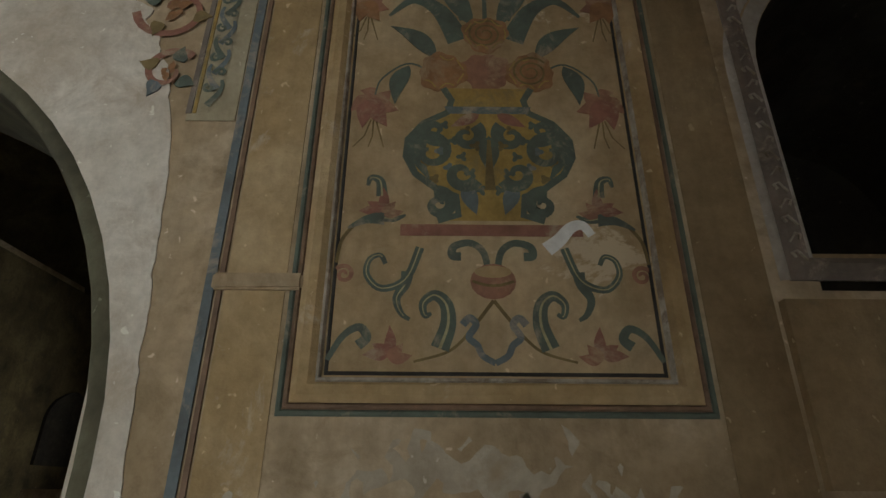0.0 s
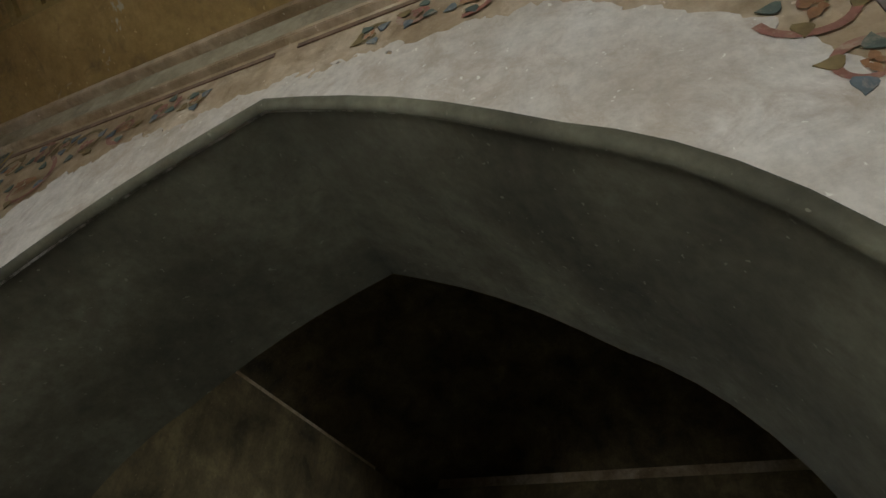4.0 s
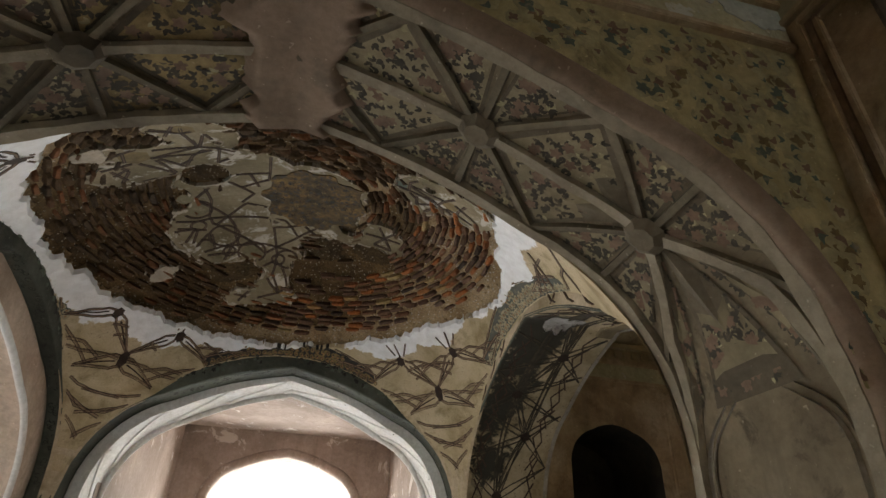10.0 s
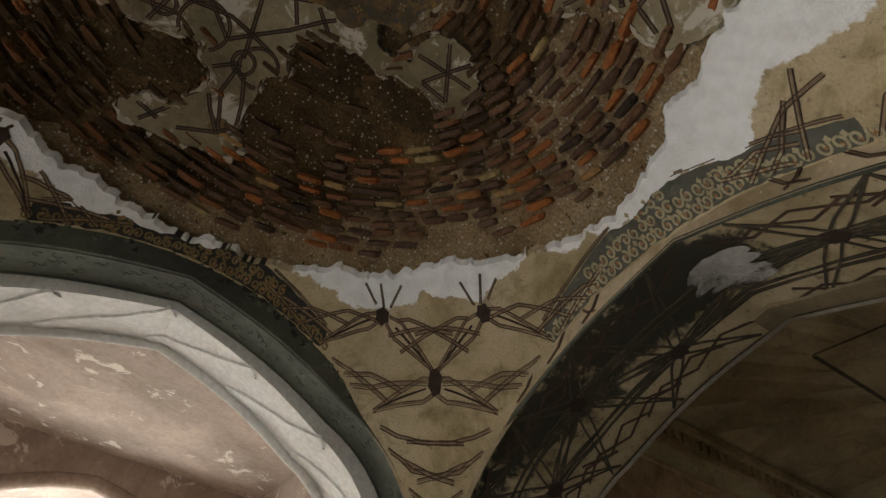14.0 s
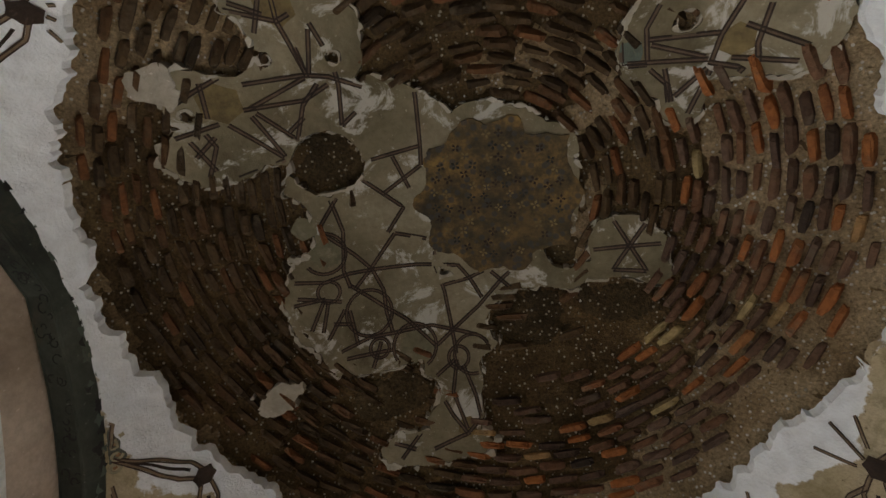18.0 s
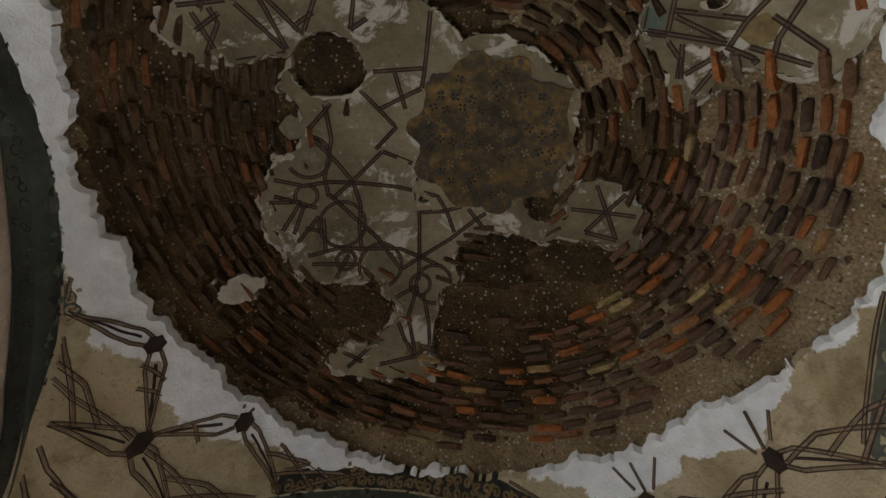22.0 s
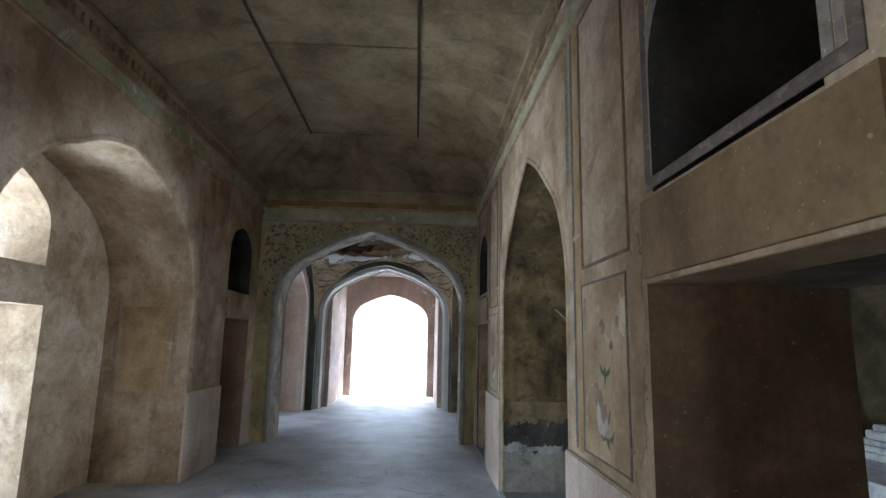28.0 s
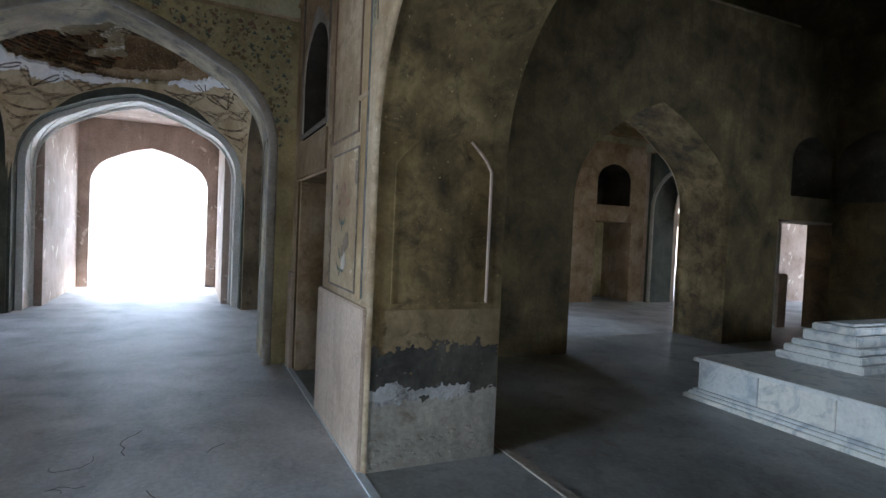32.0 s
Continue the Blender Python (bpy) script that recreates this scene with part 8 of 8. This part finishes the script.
def marble_plinth():
    x0, x1, y0, y1 = 4.72, 8.74, -8.75, -5.34
    P = new("marble_plinth")
    P.location = ((x0 + x1) / 2, (y0 + y1) / 2, 0)
    tagged(P, "low white marble plinth with a moulded base under the graves", "plinth")
    hx, hy = (x1 - x0) / 2, (y1 - y0) / 2
    part("core", box_bm(-hx + 0.02, hx - 0.02, -hy + 0.02, hy - 0.02, 0, 0.36), M_MARBLE, P)
    for o, z0, z1 in ((0.09, 0.0, 0.045), (0.055, 0.045, 0.075), (0.03, 0.075, 0.10)):
        part("base_moulding", box_bm(-hx - o, hx + o, -hy - o, hy + o, z0, z1, 0.008), M_MARBLE, P, "moulded marble foot")
    part("top_slab", box_bm(-hx - 0.035, hx + 0.035, -hy - 0.035, hy + 0.035, 0.36, 0.40, 0.008), M_MARBLE, P, "thin marble top slab with an overhanging edge")
    rng = random.Random(2)
    for sgn in (-1, 1):
        u = -hx
        while u < hx - 0.1:
            w = min(rng.uniform(0.5, 0.75), hx - u)
            part("slab", box_bm(u + 0.003, u + w - 0.003, min(sgn * (hy - 0.03), sgn * hy), max(sgn * (hy - 0.03), sgn * hy), 0.102, 0.358, 0.004), M_MARBLE, P)
            u += w
        u = -hy
        while u < hy - 0.1:
            w = min(rng.uniform(0.5, 0.75), hy - u)
            part("slab", box_bm(min(sgn * (hx - 0.03), sgn * hx), max(sgn * (hx - 0.03), sgn * hx), u + 0.003, u + w - 0.003, 0.102, 0.358, 0.004), M_MARBLE, P)
            u += w


def cenotaph(cx, cy, scale=1.0):
    P = new("cenotaph")
    P.location = (cx, cy, 0.40)
    tagged(P, "stepped grey-white marble cenotaph on the marble plinth", "cenotaph", "graves on the plinth")
    z = 0.0
    for i, (hx, hy, h) in enumerate(((0.40, 0.95, 0.075), (0.355, 0.90, 0.07), (0.31, 0.85, 0.06), (0.25, 0.78, 0.10), (0.20, 0.72, 0.07))):
        part("step" if i < 4 else "grave_slab", box_bm(-hx * scale, hx * scale, -hy * scale, hy * scale, z, z + h, 0.012), M_MARBLE, P)
        z += h
    part("carved_top", box_bm(-0.11 * scale, 0.11 * scale, -0.6 * scale, 0.6 * scale, z, z + 0.02, 0.006), M_MARBLE, P, "long carved marble tablet")


marble_plinth()
cenotaph(8.17, -7.16)
cenotaph(6.95, -7.16)

# thresholds and paving edges
M_STRIP = plain("blue_white_marble_strip", (0.66, 0.68, 0.70), 0.4, 0.15)
for k in range(2):
    R = room_pose(k)
    structure(f"threshold_{SIDES[k]}", box_bm(-HL, HL, -WI - 0.01, -WI + 0.045, 0.0, 0.012, 0.003), M_STRIP, R, "narrow pale marble edging along the chamber side")
    structure(f"threshold_{SIDES[k]}_inner", box_bm(-3.9, 3.9, -WI - TI - 0.16, -WI - TI - 0.08, 0.002, 0.014, 0.003), M_CEMENT, R, "worn stone strip in the chamber floor")

# ---- worn reveals of the arches to the chamber ----
def jamb(k, s):
    R = room_pose(k)
    m = R @ Matrix.Translation((s * AH, -WI, 0)) @ Matrix(((0, s, 0, 0), (-1, 0, 0, 0), (0, 0, 1, 0), (0, 0, 0, 1)))
    pts = [(0.80, 1.04), (0.80, 1.90)] + [(0.80 - 0.32 * i / 8, 1.90 + 0.30 * (i / 8) ** 0.7) for i in range(1, 9)] + [(0.48 - 0.34 * i / 8, 2.20 - 0.30 * (i / 8) ** 1.4) for i in range(1, 9)] + [(0.14, 1.04), (0.80, 1.04)]
    flat = [Vector((u, 0.0, z)) for u, z in pts]
    L_ = Lines()
    L_.strip([tuple(p) for p in flat[:6]], [(0, -1, 0)] * 6, 0.020, 0.014)
    rest = Lines()
    rest.strip([tuple(p) for p in flat[5:]], [(0, -1, 0)] * (len(flat) - 5), 0.018, 0.010)
    tagged(rest.done("reveal_moulding", M_SOOT, None, m), "sooted moulding of a blind arched panel", "", "", "structure")
    ob = L_.done("reveal_moulding", M_DADO, None, m, "thin pale moulding of a blind arched panel")
    tagged(ob, "thin pale moulding of a blind arched panel", "", "", "structure")
    frayed = lambda u, z, sd: rag(u, z, 4, 0.05, sd) + rag(u, z, 13, 0.035, sd + 1) + rag(u, z, 38, 0.028, sd + 2) + rag(u, z, 90, 0.016, sd + 3)
    wall_patch("reveal_brown", lambda u, z: min(1.0 - z, z - 0.60, u - 0.10 + frayed(u, z, 40 + k) * 0.5, 0.912 - u), (0.0, 0.93, 0.58, 1.02), M_TANBAND, m, -0.003, None, "yellow-brown plaster band on the jamb")
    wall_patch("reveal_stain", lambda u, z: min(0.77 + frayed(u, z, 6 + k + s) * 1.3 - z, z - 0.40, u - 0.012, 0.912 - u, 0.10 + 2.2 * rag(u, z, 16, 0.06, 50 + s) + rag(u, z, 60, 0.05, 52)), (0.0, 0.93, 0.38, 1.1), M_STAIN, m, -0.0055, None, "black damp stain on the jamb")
    wall_patch("reveal_salt", lambda u, z: min(0.045 - abs(z - 0.475) + frayed(u, z, 16 + k + s) * 0.9, 0.55 - 0.8 * u + frayed(u, z, 70), u - 0.012, 0.912 - u), (0.0, 0.93, 0.36, 0.64), M_SALT, m, -0.0095, None, "whitish salt edge above the cement")
    wall_patch("reveal_cement", lambda u, z: min(0.46 + frayed(u, z, 16 + k + s) * 0.9 - z, z - 0.004, u - 0.012, 0.912 - u), (0.0, 0.93, -0.02, 0.75), M_CEMENT, m, -0.009, None, "rough grey cement patch at the foot of the jamb")
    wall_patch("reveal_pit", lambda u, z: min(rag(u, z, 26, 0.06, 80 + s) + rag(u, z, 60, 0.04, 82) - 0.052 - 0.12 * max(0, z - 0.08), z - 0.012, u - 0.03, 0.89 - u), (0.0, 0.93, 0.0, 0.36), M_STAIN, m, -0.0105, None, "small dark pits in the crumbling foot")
    # eroded foot
    rng = random.Random(12 + s)
    bm = bmesh.new()
    for i in range(90):
        r = rng.uniform(0.006, 0.022)
        bmesh.ops.create_icosphere(bm, subdivisions=1, radius=r, matrix=Matrix.Translation((rng.uniform(0.04, 0.88), -0.006, rng.uniform(0.02, 0.22))) @ Matrix.Diagonal((1.6, 0.5, 1, 1)))
    structure("reveal_crumb", bm, M_CEMENT, m, "crumbling plaster at the foot of the jamb")


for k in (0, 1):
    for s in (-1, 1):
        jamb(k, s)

# cracks in the floor
M_CRACK = plain("dark_floor_crack", (0.10, 0.095, 0.09), 0.9)
rng = random.Random(31)
lines = Lines()
for x, y, a, n in ((6.9, -0.9, 0.3, 12), (8.0, -1.2, 1.2, 10), (7.6, 0.2, 2.6, 9), (5.6, -0.4, 0.1, 14), (9.4, 0.3, 1.9, 8), (6.2, 0.5, 5.6, 10), (4.1, 0.3, 0.4, 12), (8.9, -0.5, 0.9, 7)):
    pts = [(x, y, 0.0005)]
    for i in range(n):
        a += rng.uniform(-0.7, 0.7)
        pts.append((pts[-1][0] + 0.07 * math.cos(a), pts[-1][1] + 0.07 * math.sin(a), 0.0005))
    lines.strip(pts, [(0, 0, 1)] * len(pts), 0.008, 0.001)
for _ in range(26):
    x, y, a = rng.uniform(4.4, 9.6), rng.uniform(-1.5, 1.4), rng.uniform(0, TURN)
    pts = [(x, y, 0.0006)]
    for i in range(rng.randint(3, 9)):
        a += rng.uniform(-1.0, 1.0)
        pts.append((pts[-1][0] + 0.045 * math.cos(a), pts[-1][1] + 0.045 * math.sin(a), 0.0006))
    lines.strip(pts, [(0, 0, 1)] * len(pts), rng.choice((0.004, 0.005, 0.009)), 0.001)
tagged(lines.done("floor_crack", M_CRACK), "fine dark cracks in the cement floor", "", "", "structure")

# ---- recess in the outer wall and alcoves: mouldings, jamb panels ----
for k in (0, 1):
    O = outer_frame(k)
    bead_along([(1.70, 0.0)] + shift_pts(arch(1.70, 2.0, AAPEX + 0.015), 0) + [(-1.70, 0.0)], 0.03, O, "rounded plaster edge of the recess", f"trim_{SIDES[k]}_recess", M_WALL)
    for s in (-1, 1):
        j = O @ Matrix.Translation((s * 1.69, 0.5, 0)) @ Matrix.Rotation(radians(90 * s), 4, "Z")
        pts = arch(0.33, 2.0, 2.4, base=1.02)
        structure("recess_panel", slab_bm(pts[::-1], [], 0.006), M_PANEL, j @ Matrix.Translation((0, -0.005, 0)), "buff blind arched panel in the recess")
        bead_along(pts, 0.018, j, "moulding round the recess panel", "recess_moulding", M_BEAD)
        for a, b in ((1.69, D1 + 0.1), (D2 - 0.1, HL)):
            u0, u1 = sorted((s * a, s * b))
            structure(f"dado_{SIDES[k]}_outer", box_bm(u0 + 0.002, u1 - 0.002, -0.035, 0.01, 0.0, ZD, 0.008), M_DADO, O, "pinkish grey plaster dado with a rounded ledge")
        u0, u1 = sorted((s * (D1 + 0.1), s * (D2 - 0.1)))
        structure(f"lintel_{SIDES[k]}_outer", box_bm(u0 - 0.02, u1 + 0.02, -0.022, 0.3, ZL - 0.003, ZS, 0.012), M_WALL, O, "plastered lintel beam over the doorway")
        u0, u1 = sorted((s * 1.82, s * 2.7))
        for z0, z1 in ((1.08, 2.0), (2.4, 3.74)):
            structure(f"trim_{SIDES[k]}_panel", frame_bm(u0, u1, z0, z1, 0.03, 0.012), M_WALL, O, "plain plaster panel moulding")
    if k == 0:
        for s in (-1, 1):
            u0, u1 = sorted((s * 1.80, s * 2.56))
            structure("trim_north_panel", frame_bm(u0, u1, 2.13, 3.77, 0.02, 0.01), M_FRAME, wall_frame(0), "thin dark panel moulding")
